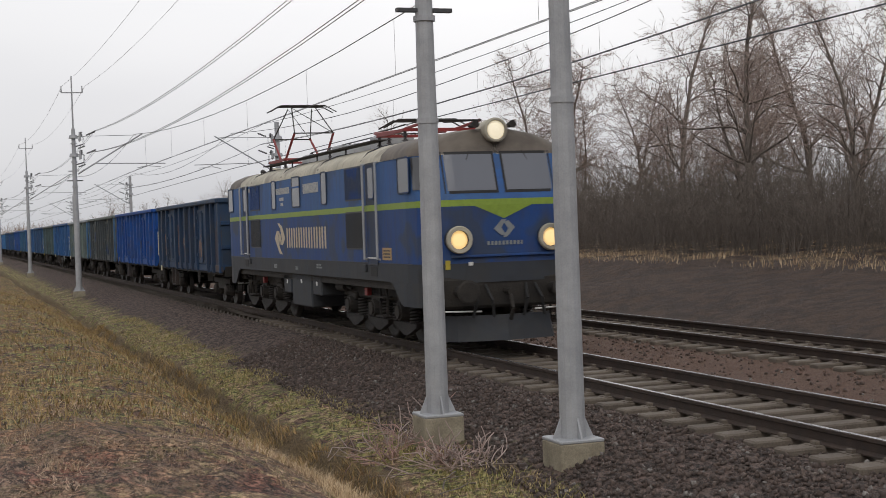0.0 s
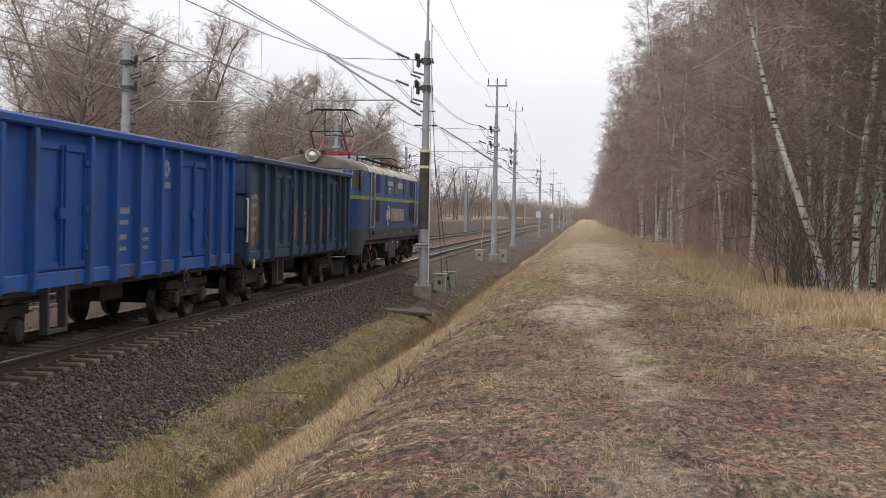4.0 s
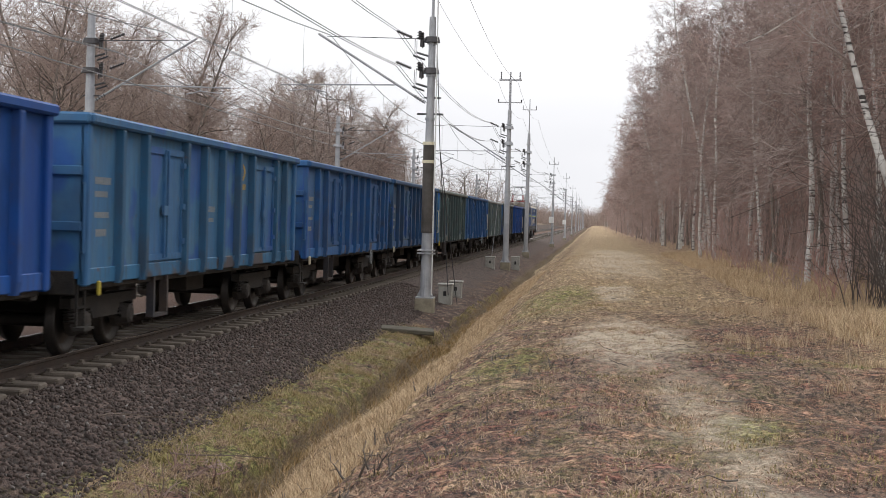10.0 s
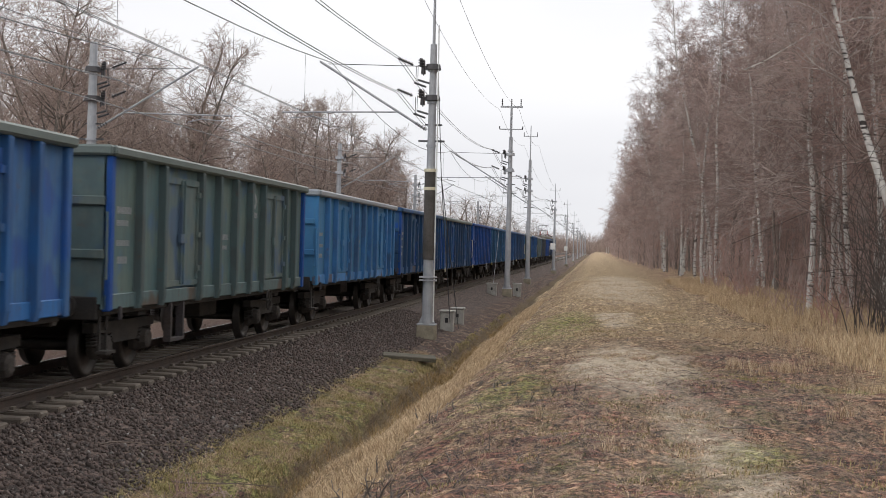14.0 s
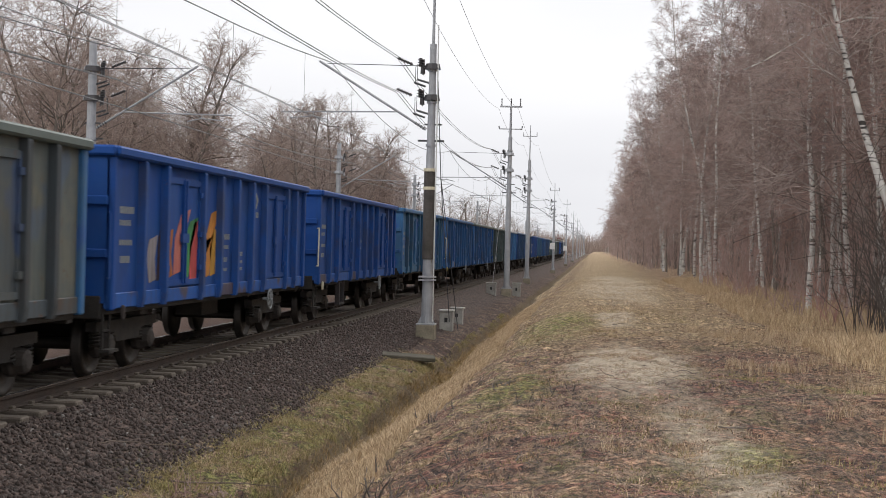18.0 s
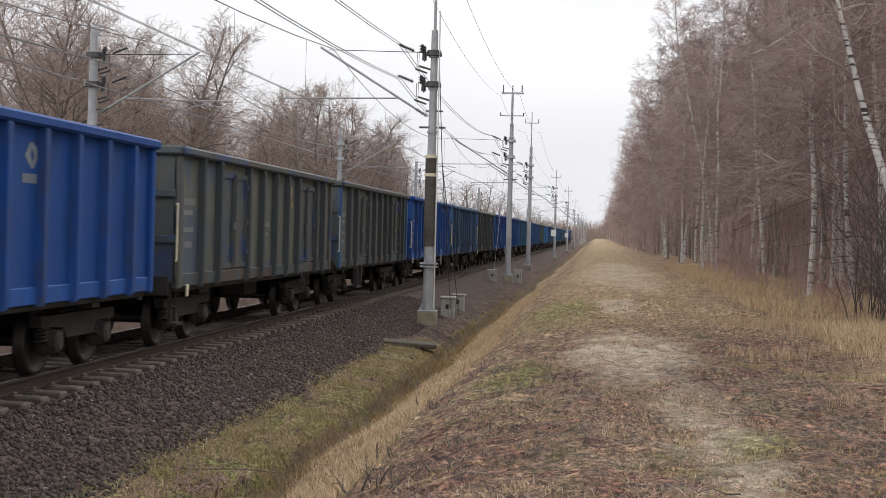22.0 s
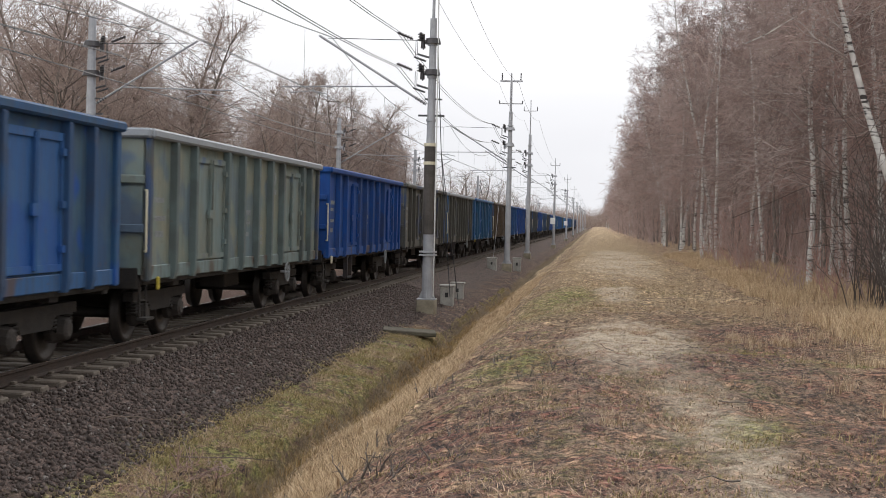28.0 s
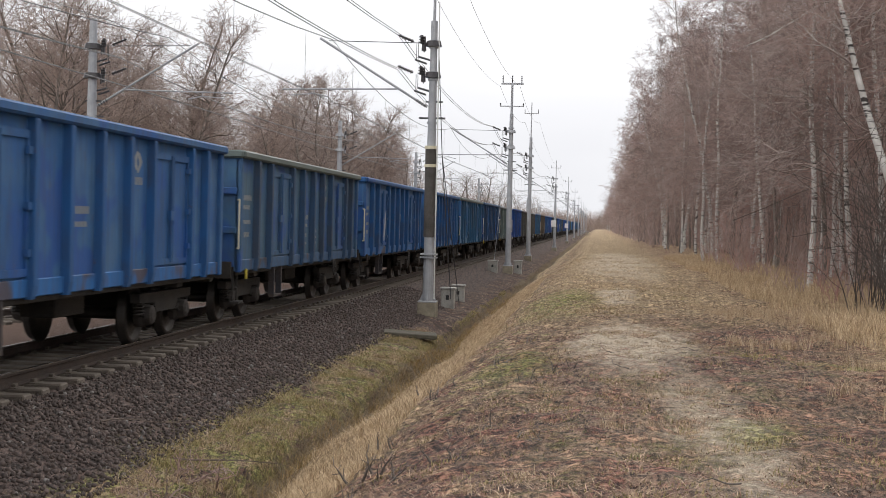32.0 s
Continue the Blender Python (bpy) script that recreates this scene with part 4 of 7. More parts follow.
        if g.random() < 0.75:
            part("handwheel", shared("handwheel", handwheel_mesh), M_MARK if g.random() < 0.5 else M_UNDER, root, "round brake handwheel", at=pose(1.5 * (1 - 2 * s), 2.9 * (1 - 2 * s), 0.84, 0, 0, 180 * s))
        if g.random() < 0.5:
            for y in (-3.4, -2.75):
                part("step_hanger", shared("step_hanger", lambda: boxes((1.3, 1.42, 0, 0.07, 0.45, 1.05))), M_SILL, root, at=turn @ pose(0, y, 0))
            part("door_step", shared("door_step", lambda: boxes((1.3, 1.42, -3.4, -2.68, 0.4, 0.45))), M_SILL, root, at=turn)
        for x in (-0.875, 0.875):
            part("buffer", shared("buffer", buffer_mesh), M_UNDER, root, at=turn @ pose(x, 6.4, 1.06))
        part("drawhook", shared("drawhook", lambda: rods(((0, 6.4, 1.06), (0, 6.9, 1.04), 0.04), ((0, 6.75, 1.04), (0, 7.0, 0.86), 0.03), sides=6)), M_UNDER, root, at=turn)
    for y in (-4.5, 4.5):
        bogie = part("bogie", shared("bogie", lambda: boxes((-0.9, 0.9, -0.22, 0.22, 0.5, 0.86), bevel=0.03)), M_UNDER, root, "grimy two-axle bogie", at=(0, y, 0))
        for s in (0, 1):
            part("side_frame", shared("side_frame", side_frame_mesh), M_UNDER, bogie, at=(0, 0, 0, 0, 0, 180 * s))
        for a in (-0.9, 0.9):
            part("wheelset", smooth(shared("wheelset", wheelset_mesh)), M_WHEEL, bogie, "worn steel wheelset", at=(0, a, 0))
            for s in (-1, 1):
                part("axle_box", shared("axle_box", axle_box_mesh), M_AXLE, bogie, at=(0, a, 0, 0, 0, 0 if s > 0 else 180))
                for b in (-0.27, 0.27):
                    part("spring", shared("spring", spring_mesh), M_UNDER, bogie, at=(s * 0.98, a + b, 0))
    return root


def mirrored(me):
    bm = bmesh.new()
    bm.from_mesh(me)
    bmesh.ops.scale(bm, vec=(1, -1, 1), verts=bm.verts)
    bmesh.ops.reverse_faces(bm, faces=bm.faces)
    return mesh_of("door", bm)


M_CAP = plain("pale_worn_top_rail", (0.3, 0.33, 0.36), 0.6)
M_CAP_GREEN = plain("green_grey_top_rail", (0.12, 0.15, 0.14), 0.6)
ORDER = [
    ("soot", 1, "", "", None, "dark blue open wagon with rust-brown faded graffiti"),
    ("bright", 1, "", "", None, "bright blue open wagon with double doors"),
    ("grey", 1, "", "slate", M_CAP_GREEN, "dirty grey-green open wagon with double doors"),
    ("pale", 1, "", "teal", M_CAP, "pale green-grey open wagon with blue ribs"),
    ("blue", 1, "", "", None, "blue open wagon with a pale top rail"),
    ("green", 1, "", "teal", M_CAP_GREEN, "faded green-grey open wagon with teal end"),
    ("navy", 1, "slate", "", None, "patchy dark blue open wagon with grey doors"),
    ("blue", 1, "", "", None, "worn blue open wagon with double doors"),
    ("teal", 1, "", "", None, "faded teal-blue open wagon with rusty sill"),
    ("bright", 0, "", "", None, "bright blue ribbed open wagon with a white top rail"),
    ("navy", 1, "blue", "", M_CAP_GREEN, "dark blue open wagon with brighter blue doors"),
    ("navy", 1, "", "bright", None, "dark blue open wagon with repainted bright patches"),
    ("sky", 1, "", "", M_CAP, "light blue open wagon with double doors"),
    ("green", 1, "", "bright", M_CAP_GREEN, "green-teal open wagon with a blue corner"),
    ("blue", 1, "", "", M_CAP_GREEN, "worn blue open wagon with double doors"),
    ("blue", 1, "", "", None, "worn blue open wagon with double doors"),
    ("teal", 1, "", "", None, "teal-blue open wagon with rusty sill"),
    ("bright", 1, "", "", None, "bright blue open wagon with one sooty end"),
    ("bright", 1, "", "", None, "bright blue open wagon with colourful sprayed scrawl"),
    ("grey", 1, "", "teal", M_CAP_GREEN, "dirty green-grey open wagon with double doors"),
    ("slate", 1, "", "", None, "slate blue open wagon with double doors"),
    ("bright", 1, "", "", None, "bright blue open wagon with a pale emblem"),
    ("grey", 1, "", "slate", None, "grey open wagon with blue ribs and yellow marks"),
    ("grey", 1, "", "tan", None, "grey-olive open wagon with blue patches"),
    ("bright", 0, "", "", None, "bright blue ribbed open wagon with white writing"),
    ("blue", 1, "", "", None, "blue open wagon with double doors"),
    ("brown", 1, "", "tan", None, "brown weathered open wagon with small blue patches"),
    ("teal", 1, "", "blue", None, "light teal-blue open wagon with rusty sill"),
    ("tan", 1, "", "slate", M_CAP, "grey-tan open wagon with blue-framed doors"),
    ("tan", 1, "", "grey", None, "brown-grey weathered open wagon"),
    ("bright", 1, "", "", None, "bright blue open wagon with double doors"),
    ("pale", 1, "", "grey", M_CAP, "pale grey-olive open wagon with rust stains"),
    ("navy", 1, "blue", "", None, "dark blue open wagon with patchy repaint"),
    ("teal", 1, "", "", M_CAP_GREEN, "blue-teal open wagon with a yellow emblem"),
    ("blue", 1, "", "", None, "blue open wagon with a white emblem"),
    ("blue", 1, "", "", None, "blue open wagon with double doors and white chalky streaks"),
    ("slate", 1, "", "", M_CAP_GREEN, "slate blue open wagon with double doors"),
    ("blue", 1, "", "", None, "blue open wagon with white stencilled writing"),
    ("blue", 1, "", "", None, "blue open wagon with double doors"),
    ("slate", 1, "", "", None, "slate blue open wagon with double doors"),
]


def scrawl(w, y0, colours, seed, side=1):
    """Sprayed shapes without meaning on a wagon's side."""
    r = random.Random(seed)
    y = y0
    for i, c in enumerate(colours):
        m = paint("sprayed_paint", c, tuple(k * 0.8 for k in c), tuple(k * 0.5 for k in c), 0.5, 0.5, 0.3)
        z0, z1, wd = 1.3 + r.uniform(0, 0.15), 2.3 + r.uniform(-0.3, 0.3), r.uniform(0.18, 0.3) * (1.5 if len(colours) > 6 else 1.0)
        lean = r.uniform(-0.25, 0.35)
        pts = [(y, z0), (y + wd, z0 + 0.05), (y + wd + lean * 0.5, (z0 + z1) / 2), (y + wd * 1.6 + lean, z1), (y + wd * 0.4 + lean, z1 - 0.08), (y + lean * 0.5 - 0.05, (z0 + z1) / 2 + 0.05)]
        bm = bmesh.new()
        yc = y + 0.5 * wd
        x0 = 1.4165 if any(a + 0.08 < yc < b - 0.08 for a, b in DOORS) else 1.3945
        lo, hi = [bm.verts.new((x0, a, b)) for a, b in pts], [bm.verts.new((x0 + 0.005, a, b)) for a, b in pts]
        bm.faces.new(hi)
        for k in range(6):
            bm.faces.new((lo[k], lo[(k + 1) % 6], hi[(k + 1) % 6], hi[k]))
        part("graffiti", bm, m, w, "sprayed shape without letters")
        y += wd + r.uniform(0.08, 0.3) * (0.2 if len(colours) > 6 else 1.0)


WAGONS = [wagon(c, text, bool(d), dc, pc, cap, seed=100 + i) for i, (c, d, dc, pc, cap, text) in enumerate(ORDER)]
scrawl(WAGONS[0], -5.9, [(0.232, 0.145, 0.109), (0.189, 0.123, 0.102), (0.275, 0.189, 0.145)], 1)
scrawl(WAGONS[0], -1.9, [(0.246, 0.16, 0.123), (0.203, 0.131, 0.102), (0.261, 0.174, 0.131), (0.217, 0.145, 0.116), (0.246, 0.16, 0.116)], 2)
scrawl(WAGONS[0], 2.0, [(0.217, 0.145, 0.116), (0.261, 0.174, 0.138), (0.203, 0.131, 0.102)], 3)
scrawl(WAGONS[18], -4.6, [(0.3, 0.27, 0.28), (0.05, 0.03, 0.03), (0.5, 0.16, 0.04), (0.6, 0.2, 0.16), (0.06, 0.3, 0.1), (0.62, 0.1, 0.1), (0.04, 0.03, 0.03), (0.62, 0.26, 0.05), (0.66, 0.36, 0.07)], 4)
scrawl(WAGONS[35], -2.6, [(0.396, 0.432, 0.486), (0.45, 0.486, 0.54), (0.36, 0.396, 0.468)], 5)
scrawl(WAGONS[35], 0.6, [(0.396, 0.432, 0.486), (0.432, 0.468, 0.522)], 6)

# ---- electric locomotive ----
M_LOCO_UP = paint("loco_upper_blue", (0.034, 0.115, 0.33), (0.042, 0.12, 0.3), (0.045, 0.075, 0.15), 0.6, 0.4, 0.06, gloss=0.4)
M_LOCO_LOW = paint("loco_lower_blue", (0.013, 0.058, 0.22), (0.02, 0.064, 0.2), (0.04, 0.06, 0.105), 0.8, 0.5, 0.06, gloss=0.4)
M_LOCO_DOOR = paint("loco_grimy_door", (0.04, 0.062, 0.12), (0.05, 0.065, 0.1), (0.02, 0.06, 0.19), 0.7, 0.5, 0.08)
M_LOCO_GREY = paint("loco_grey_skirt", (0.046, 0.052, 0.064), (0.052, 0.055, 0.06), (0.034, 0.035, 0.039), 0.4, 0.4, 0.1)
M_LOCO_ROOF = paint("loco_cream_roof", (0.56, 0.52, 0.42), (0.44, 0.41, 0.33), (0.22, 0.19, 0.16), 0.6, 0.45, 0.12)
M_LOCO_HOOD = paint("loco_sooty_cab_roof", (0.13, 0.11, 0.095), (0.18, 0.155, 0.13), (0.09, 0.08, 0.075), 0.5, 0.4, 0.1)
M_BEAM = rough_surface("dusty_bogie_iron", (0.03, 0.027, 0.026), (0.055, 0.049, 0.046), 3.0, 0.8, 0.1, 30, 0.4, 0.4)
M_MARK_LOCO = plain("white_loco_lettering", (0.55, 0.56, 0.55), 0.6)
M_STRIPE = plain("lime_stripe", (0.25, 0.36, 0.045), 0.5)
M_GRILLE = plain("dark_grille", (0.03, 0.035, 0.05), 0.5)
M_GLASS, _nt, _b = principled("dusty_window_glass", 0.12)
_b.inputs["Base Color"].default_value = (0.075, 0.077, 0.083, 1)
_b.inputs["Specular IOR Level"].default_value = 0.8
M_WINDSCREEN, _nt, _b = principled("grey_windscreen_glass", 0.1)
_b.inputs["Base Color"].default_value = (0.16, 0.17, 0.2, 1)
_b.inputs["Specular IOR Level"].default_value = 0.6
M_LAMP, _nt, _b = principled("lit_headlamp", 0.2)
_b.inputs["Base Color"].default_value = (0.9, 0.75, 0.5, 1)
_b.inputs["Emission Color"].default_value = (1.0, 0.62, 0.2, 1)
_b.inputs["Emission Strength"].default_value = 1.1
M_ROOFLAMP, _nt, _b = principled("lit_roof_lamp", 0.2)
_b.inputs["Base Color"].default_value = (0.9, 0.85, 0.7, 1)
_b.inputs["Emission Color"].default_value = (1.0, 0.86, 0.6, 1)
_b.inputs["Emission Strength"].default_value = 0.7
M_LENS, _nt, _b = principled("headlamp_lens", 0.08, 0.6)
_b.inputs["Base Color"].default_value = (0.6, 0.58, 0.54, 1)
M_BRAND = plain("cream_lettering", (0.62, 0.53, 0.4), 0.6)
M_SIGN = plain("ochre_sign", (0.5, 0.33, 0.16), 0.6)
LOCO_HALF = 9.62
STATIONS = [(-0.50, 0.0), (-0.505, 0.25), (-0.52, 0.5), (-0.56, 0.68), (-0.64, 0.8), (-0.8, 0.9), (-1.05, 0.965), (-1.5, 1.0)]


def width_at(u):
    """Share of the full half-width at u metres behind the buffers."""
    for (u0, k0), (u1, k1) in zip(STATIONS, STATIONS[1:]):
        if u <= u0 and u >= u1:
            return k0 + (k1 - k0) * (u0 - u) / (u0 - u1)
    return 1.0


def slant(u, z):
    """How far the cab front leans back over its waist."""
    return 0.34 * max(0.0, z - 2.62) * min(1.0, max(0.0, (u + 1.5) / 0.7))


def front_u(x):
    """The front's place u at half-width x."""
    k = abs(x) / 1.47
    for (u0, k0), (u1, k1) in zip(STATIONS, STATIONS[1:]):
        if k0 <= k <= k1:
            return u0 + (u1 - u0) * (k - k0) / (k1 - k0)
    return -1.5


def shell(profile):
    """A strip of the body's skin: profile is a list of (half-width, height) from below to above."""
    bm = bmesh.new()
    run = [(u, k) for u, k in STATIONS]
    run += [(-u - 2 * LOCO_HALF, k) for u, k in STATIONS[::-1]]
    for s in (1, -1):
        grid = []
        for u, k in run:
            col = []
            for x, z in profile:
                near = u if u > -LOCO_HALF else -2 * LOCO_HALF - u
                du = -slant(near, z)
                y = u + LOCO_HALF + (du if u > -LOCO_HALF else -du)
                col.append(bm.verts.new((s * x * k, y, z)))
            grid.append(col)
        for a, b in zip(grid, grid[1:]):
            for i in range(len(profile) - 1):
                f = (a[i], a[i + 1], b[i + 1], b[i])
                bm.faces.new(f if s > 0 else f[::-1])
    bmesh.ops.remove_doubles(bm, verts=bm.verts, dist=0.0005)
    return bm


def front_patch(x0, x1, z0, z1, lift=0.012, nx=6, nz=4, corner=0.0):
    """A curved plate that follows the cab front."""
    bm = bmesh.new()
    grids = []
    for off in (lift, -0.02):
        g = []
        for j in range(nz + 1):
            row = []
            for i in range(nx + 1):
                x = x0 + (x1 - x0) * i / nx
                z = z0 + (z1 - z0) * j / nz
                if corner:
                    z = z1 - (z1 - z0) * (1 - j / nz) * max(0.02, 1 - abs(x) / corner)
                u = front_u(x)
                row.append(bm.verts.new((x, LOCO_HALF + u - slant(u, z) + off, z)))
            g.append(row)
        grids.append(g)
    a, b = grids
    for j in range(nz):
        for i in range(nx):
            bm.faces.new((a[j][i], a[j][i + 1], a[j + 1][i + 1], a[j + 1][i]))
    rim = [a[0][i] for i in range(nx + 1)] + [a[j][nx] for j in range(1, nz + 1)] + [a[nz][i] for i in range(nx - 1, -1, -1)] + [a[j][0] for j in range(nz - 1, 0, -1)]
    rib = [b[0][i] for i in range(nx + 1)] + [b[j][nx] for j in range(1, nz + 1)] + [b[nz][i] for i in range(nx - 1, -1, -1)] + [b[j][0] for j in range(nz - 1, 0, -1)]
    for i in range(len(rim)):
        k = (i + 1) % len(rim)
        bm.faces.new((rim[k], rim[i], rib[i], rib[k]))
    return bm


def corner_window(u0, u1, z0, z1, lift=0.012):
    bm = bmesh.new()
    cols = []
    for i in range(5):
        u = u0 + (u1 - u0) * i / 4
        k = width_at(u)
        cols.append([[bm.verts.new((1.47 * k + o, LOCO_HALF + u - slant(u, z), z)) for z in (z0, (z0 + z1) / 2, z1)] for o in (lift, -0.02)])
    for a, b in zip(cols, cols[1:]):
        for j in (0, 1):
            bm.faces.new((a[0][j], b[0][j], b[0][j + 1], a[0][j + 1]))
        bm.faces.new((a[0][0], a[1][0], b[1][0], b[0][0]))
        bm.faces.new((a[0][2], b[0][2], b[1][2], a[1][2]))
    for c in (cols[0], cols[-1]):
        bm.faces.new((c[0][0], c[0][1], c[0][2], c[1][2], c[1][1], c[1][0]))
    return bm


def rounded_plate(y0, y1, z0, z1, r, thick):
    """A plate on the x = 0 plane with round corners."""
    bm = bmesh.new()
    pts = []
    for cy, cz, a0 in ((y1 - r, z1 - r, 0), (y0 + r, z1 - r, 90), (y0 + r, z0 + r, 180), (y1 - r, z0 + r, 270)):
        for a in (0, 30, 60, 90):
            pts.append((cy + r * math.cos(radians(a0 + a)), cz + r * math.sin(radians(a0 + a))))
    lo = [bm.verts.new((0, a, b)) for a, b in pts]
    hi = [bm.verts.new((thick, a, b)) for a, b in pts]
    bm.faces.new(hi)
    for i in range(len(pts)):
        k = (i + 1) % len(pts)
        bm.faces.new((lo[i], lo[k], hi[k], hi[i]))
    return bm


def ring_plate(y0, y1, z0, z1, r, stroke, thick=0.004):
    """A flat rounded frame on the x = 0 plane."""
    bm = bmesh.new()
    loops = []
    for k in (0.0, stroke):
        q = max(0.012, r - k)
        pts = []
        for cy, cz, a0 in ((y1 - k - q, z1 - k - q, 0), (y0 + k + q, z1 - k - q, 90), (y0 + k + q, z0 + k + q, 180), (y1 - k - q, z0 + k + q, 270)):
            pts += [(cy + q * math.cos(radians(a0 + a)), cz + q * math.sin(radians(a0 + a))) for a in (0, 30, 60, 90)]
        loops.append([[bm.verts.new((x, a, b)) for a, b in pts] for x in (0.0, thick)])
    (o0, o1), (i0, i1) = loops
    for k in range(16):
        m = (k + 1) % 16
        bm.faces.new((o1[k], o1[m], i1[m], i1[k]))
        bm.faces.new((o0[k], o0[m], o1[m], o1[k]))
        bm.faces.new((i1[k], i1[m], i0[m], i0[k]))
    return bm


def end_skirt(s):
    """The apron that curves down from the side over the bogie's end to the cab front."""
    bm = bmesh.new()
    last = None
    for u in (-2.55, -2.4, -2.25, -2.1, -1.95, -1.8, -1.6, -1.3, -1.05, -0.8, -0.64, -0.56):
        k = min(1.0, max(0.0, (u + 2.55) / 0.75))
        low = 1.2 - 0.42 * k * k * (3 - 2 * k) - 0.004
        x = s * 1.47 * width_at(u)
        col = [bm.verts.new((x * f, LOCO_HALF + u, z)) for f, z in ((1.0, low), (1.0, 1.203), (0.97, 1.203), (0.97, low))]
        if last:
            for a in range(4):
                b = (a + 1) % 4
                f = (last[a], last[b], col[b], col[a])
                bm.faces.new(f if s > 0 else f[::-1])
        last = col
    return bm


def polygon_plate(pts, thick=0.004):
    bm = bmesh.new()
    lo, hi = [bm.verts.new((0, a, b)) for a, b in pts], [bm.verts.new((thick, a, b)) for a, b in pts]
    bm.faces.new(hi)
    for i in range(len(pts)):
        k = (i + 1) % len(pts)
        bm.faces.new((lo[i], lo[k], hi[k], hi[i]))
    return bm


def pantograph(parent, y, raised):
    label = "raised pantograph with red lower arms" if raised else "folded red pantograph"
    base = part("pantograph", boxes((-0.75, -0.68, y - 0.9, y + 0.9, 4.06, 4.12), (0.68, 0.75, y - 0.9, y + 0.9, 4.06, 4.12), (-0.75, 0.75, y - 0.93, y - 0.86, 4.06, 4.12), (-0.75, 0.75, y + 0.86, y + 0.93, 4.06, 4.12)), M_RED, parent, label)
    for sx in (-0.7, 0.7):
        for sy in (-0.85, 0.85):
            i = bmesh.new()
            insulator(i, (sx, y + sy, 3.72), (sx, y + sy, 4.06), 0.075, 3)
            part("support_insulator", i, M_INSULATOR, base)
    knee, head = (4.75, 5.5) if raised else (4.2, 4.28)
    out = 1.25 if raised else 1.75
    for s in (-1, 1):
        for x in (-0.55, 0.55):
            part("lower_arm", rods(((x, y + s * 0.3, 4.14), (x * 0.95, y + s * out, knee), 0.032), sides=6), M_RED, base)
            part("upper_arm", rods(((x * 0.95, y + s * out, knee), (x * 0.6, y + s * 0.22, head), 0.016), sides=5), M_UNDER, base)
        part("cross_tube", rods(((-0.55, y + s * out, knee), (0.55, y + s * out, knee), 0.018), sides=5), M_UNDER, base)
        part("brace", rods(((-0.52, y + s * out, knee), (0.33, y + s * 0.22, head), 0.01), sides=4), M_UNDER, base)
        part("collector_strip", rods(((-0.62, y + s * 0.18, head + 0.06), (0.62, y + s * 0.18, head + 0.06), 0.025), ((0.62, y + s * 0.18, head + 0.06), (0.92, y + s * 0.18, head - 0.1), 0.015), ((-0.62, y + s * 0.18, head + 0.06), (-0.92, y + s * 0.18, head - 0.1), 0.015), sides=6), M_UNDER, base)
    return base


def loco_bogie(parent, y0):
    fr = bmesh.new()
    for s in (-1, 1):
        x0, x1 = (1.0, 1.14) if s > 0 else (-1.14, -1.0)
        box(fr, x0, x1, y0 - 2.55, y0 + 2.55, 0.78, 1.08, 0.04)
    for y in (-0.86, 0.86):
        box(fr, -1.0, 1.0, y0 + y - 0.15, y0 + y + 0.15, 0.7, 1.05, 0.03)
    bogie = part("bogie", fr, M_UNDER, parent, "grimy three-axle bogie")
    for a in (-1.72, 0, 1.72):
        w = bmesh.new()
        for s in (-1, 1):
            lathe(w, [(s * 0.69, 0.25), (s * 0.69, 0.655), (s * 0.72, 0.63), (s * 0.82, 0.62), (s * 0.83, 0.55), (s * 0.8, 0.5), (s * 0.8, 0.22), (s * 0.86, 0.15)], (0, y0 + a, 0.628), "x", 28)
        rod(w, (-1.0, y0 + a, 0.628), (1.0, y0 + a, 0.628), 0.1, sides=10)
        part("wheelset", smooth(mesh_of("wheelset", w)), M_WHEEL, bogie, "spoked-looking grimy steel wheelset")
        for s in (-1, 1):
            b = bmesh.new()
            rod(b, (s * 0.95, y0 + a, 0.628), (s * 1.27, y0 + a, 0.628), 0.21, 0.17, sides=12)
            rod(b, (s * 1.27, y0 + a, 0.628), (s * 1.31, y0 + a, 0.628), 0.13, sides=10)
            box(b, s * 1.1 - 0.1, s * 1.1 + 0.1, y0 + a - 0.3, y0 + a + 0.3, 0.74, 0.9, 0.03)
            part("axle_box", b, M_UNDER, bogie, "round axle box cover")
            beam = bmesh.new()
            pts = [(-0.66, 0.42), (0.66, 0.42), (0.62, 0.34), (0.12, 0.19), (-0.12, 0.19), (-0.62, 0.34)]
            v0 = [beam.verts.new((s * 1.1 - 0.05, y0 + a + p, q)) for p, q in pts]
            v1 = [beam.verts.new((s * 1.1 + 0.05, y0 + a + p, q)) for p, q in pts]
            beam.faces.new(v0[::-1])
            beam.faces.new(v1)
            for i in range(6):
                beam.faces.new((v0[i], v0[(i + 1) % 6], v1[(i + 1) % 6], v1[i]))
            part("equalising_beam", beam, M_BEAM, bogie, "dusty equalising beam")
            for d in (-0.52, 0.52):
                sp = helix(bmesh.new(), (s * 1.1, y0 + a + d, 0), 0.1, 0.022, 0.45, 0.78, 5.5, 12, 6)
                part("coil_spring", smooth(mesh_of("coil_spring", sp)), M_BEAM, bogie)
    for s in (-1, 1):
        for d in (-2.25, 2.25):
            c = bmesh.new()
            rod(c, (s * 1.22, y0 + d - 0.35, 0.98), (s * 1.22, y0 + d + 0.25, 1.0), 0.1, sides=12)
            rod(c, (s * 1.22, y0 + d + 0.25, 1.0), (s * 1.22, y0 + d + 0.6, 0.95), 0.03, sides=8)
            part("brake_cylinder", c, M_UNDER, bogie)
    return bogie


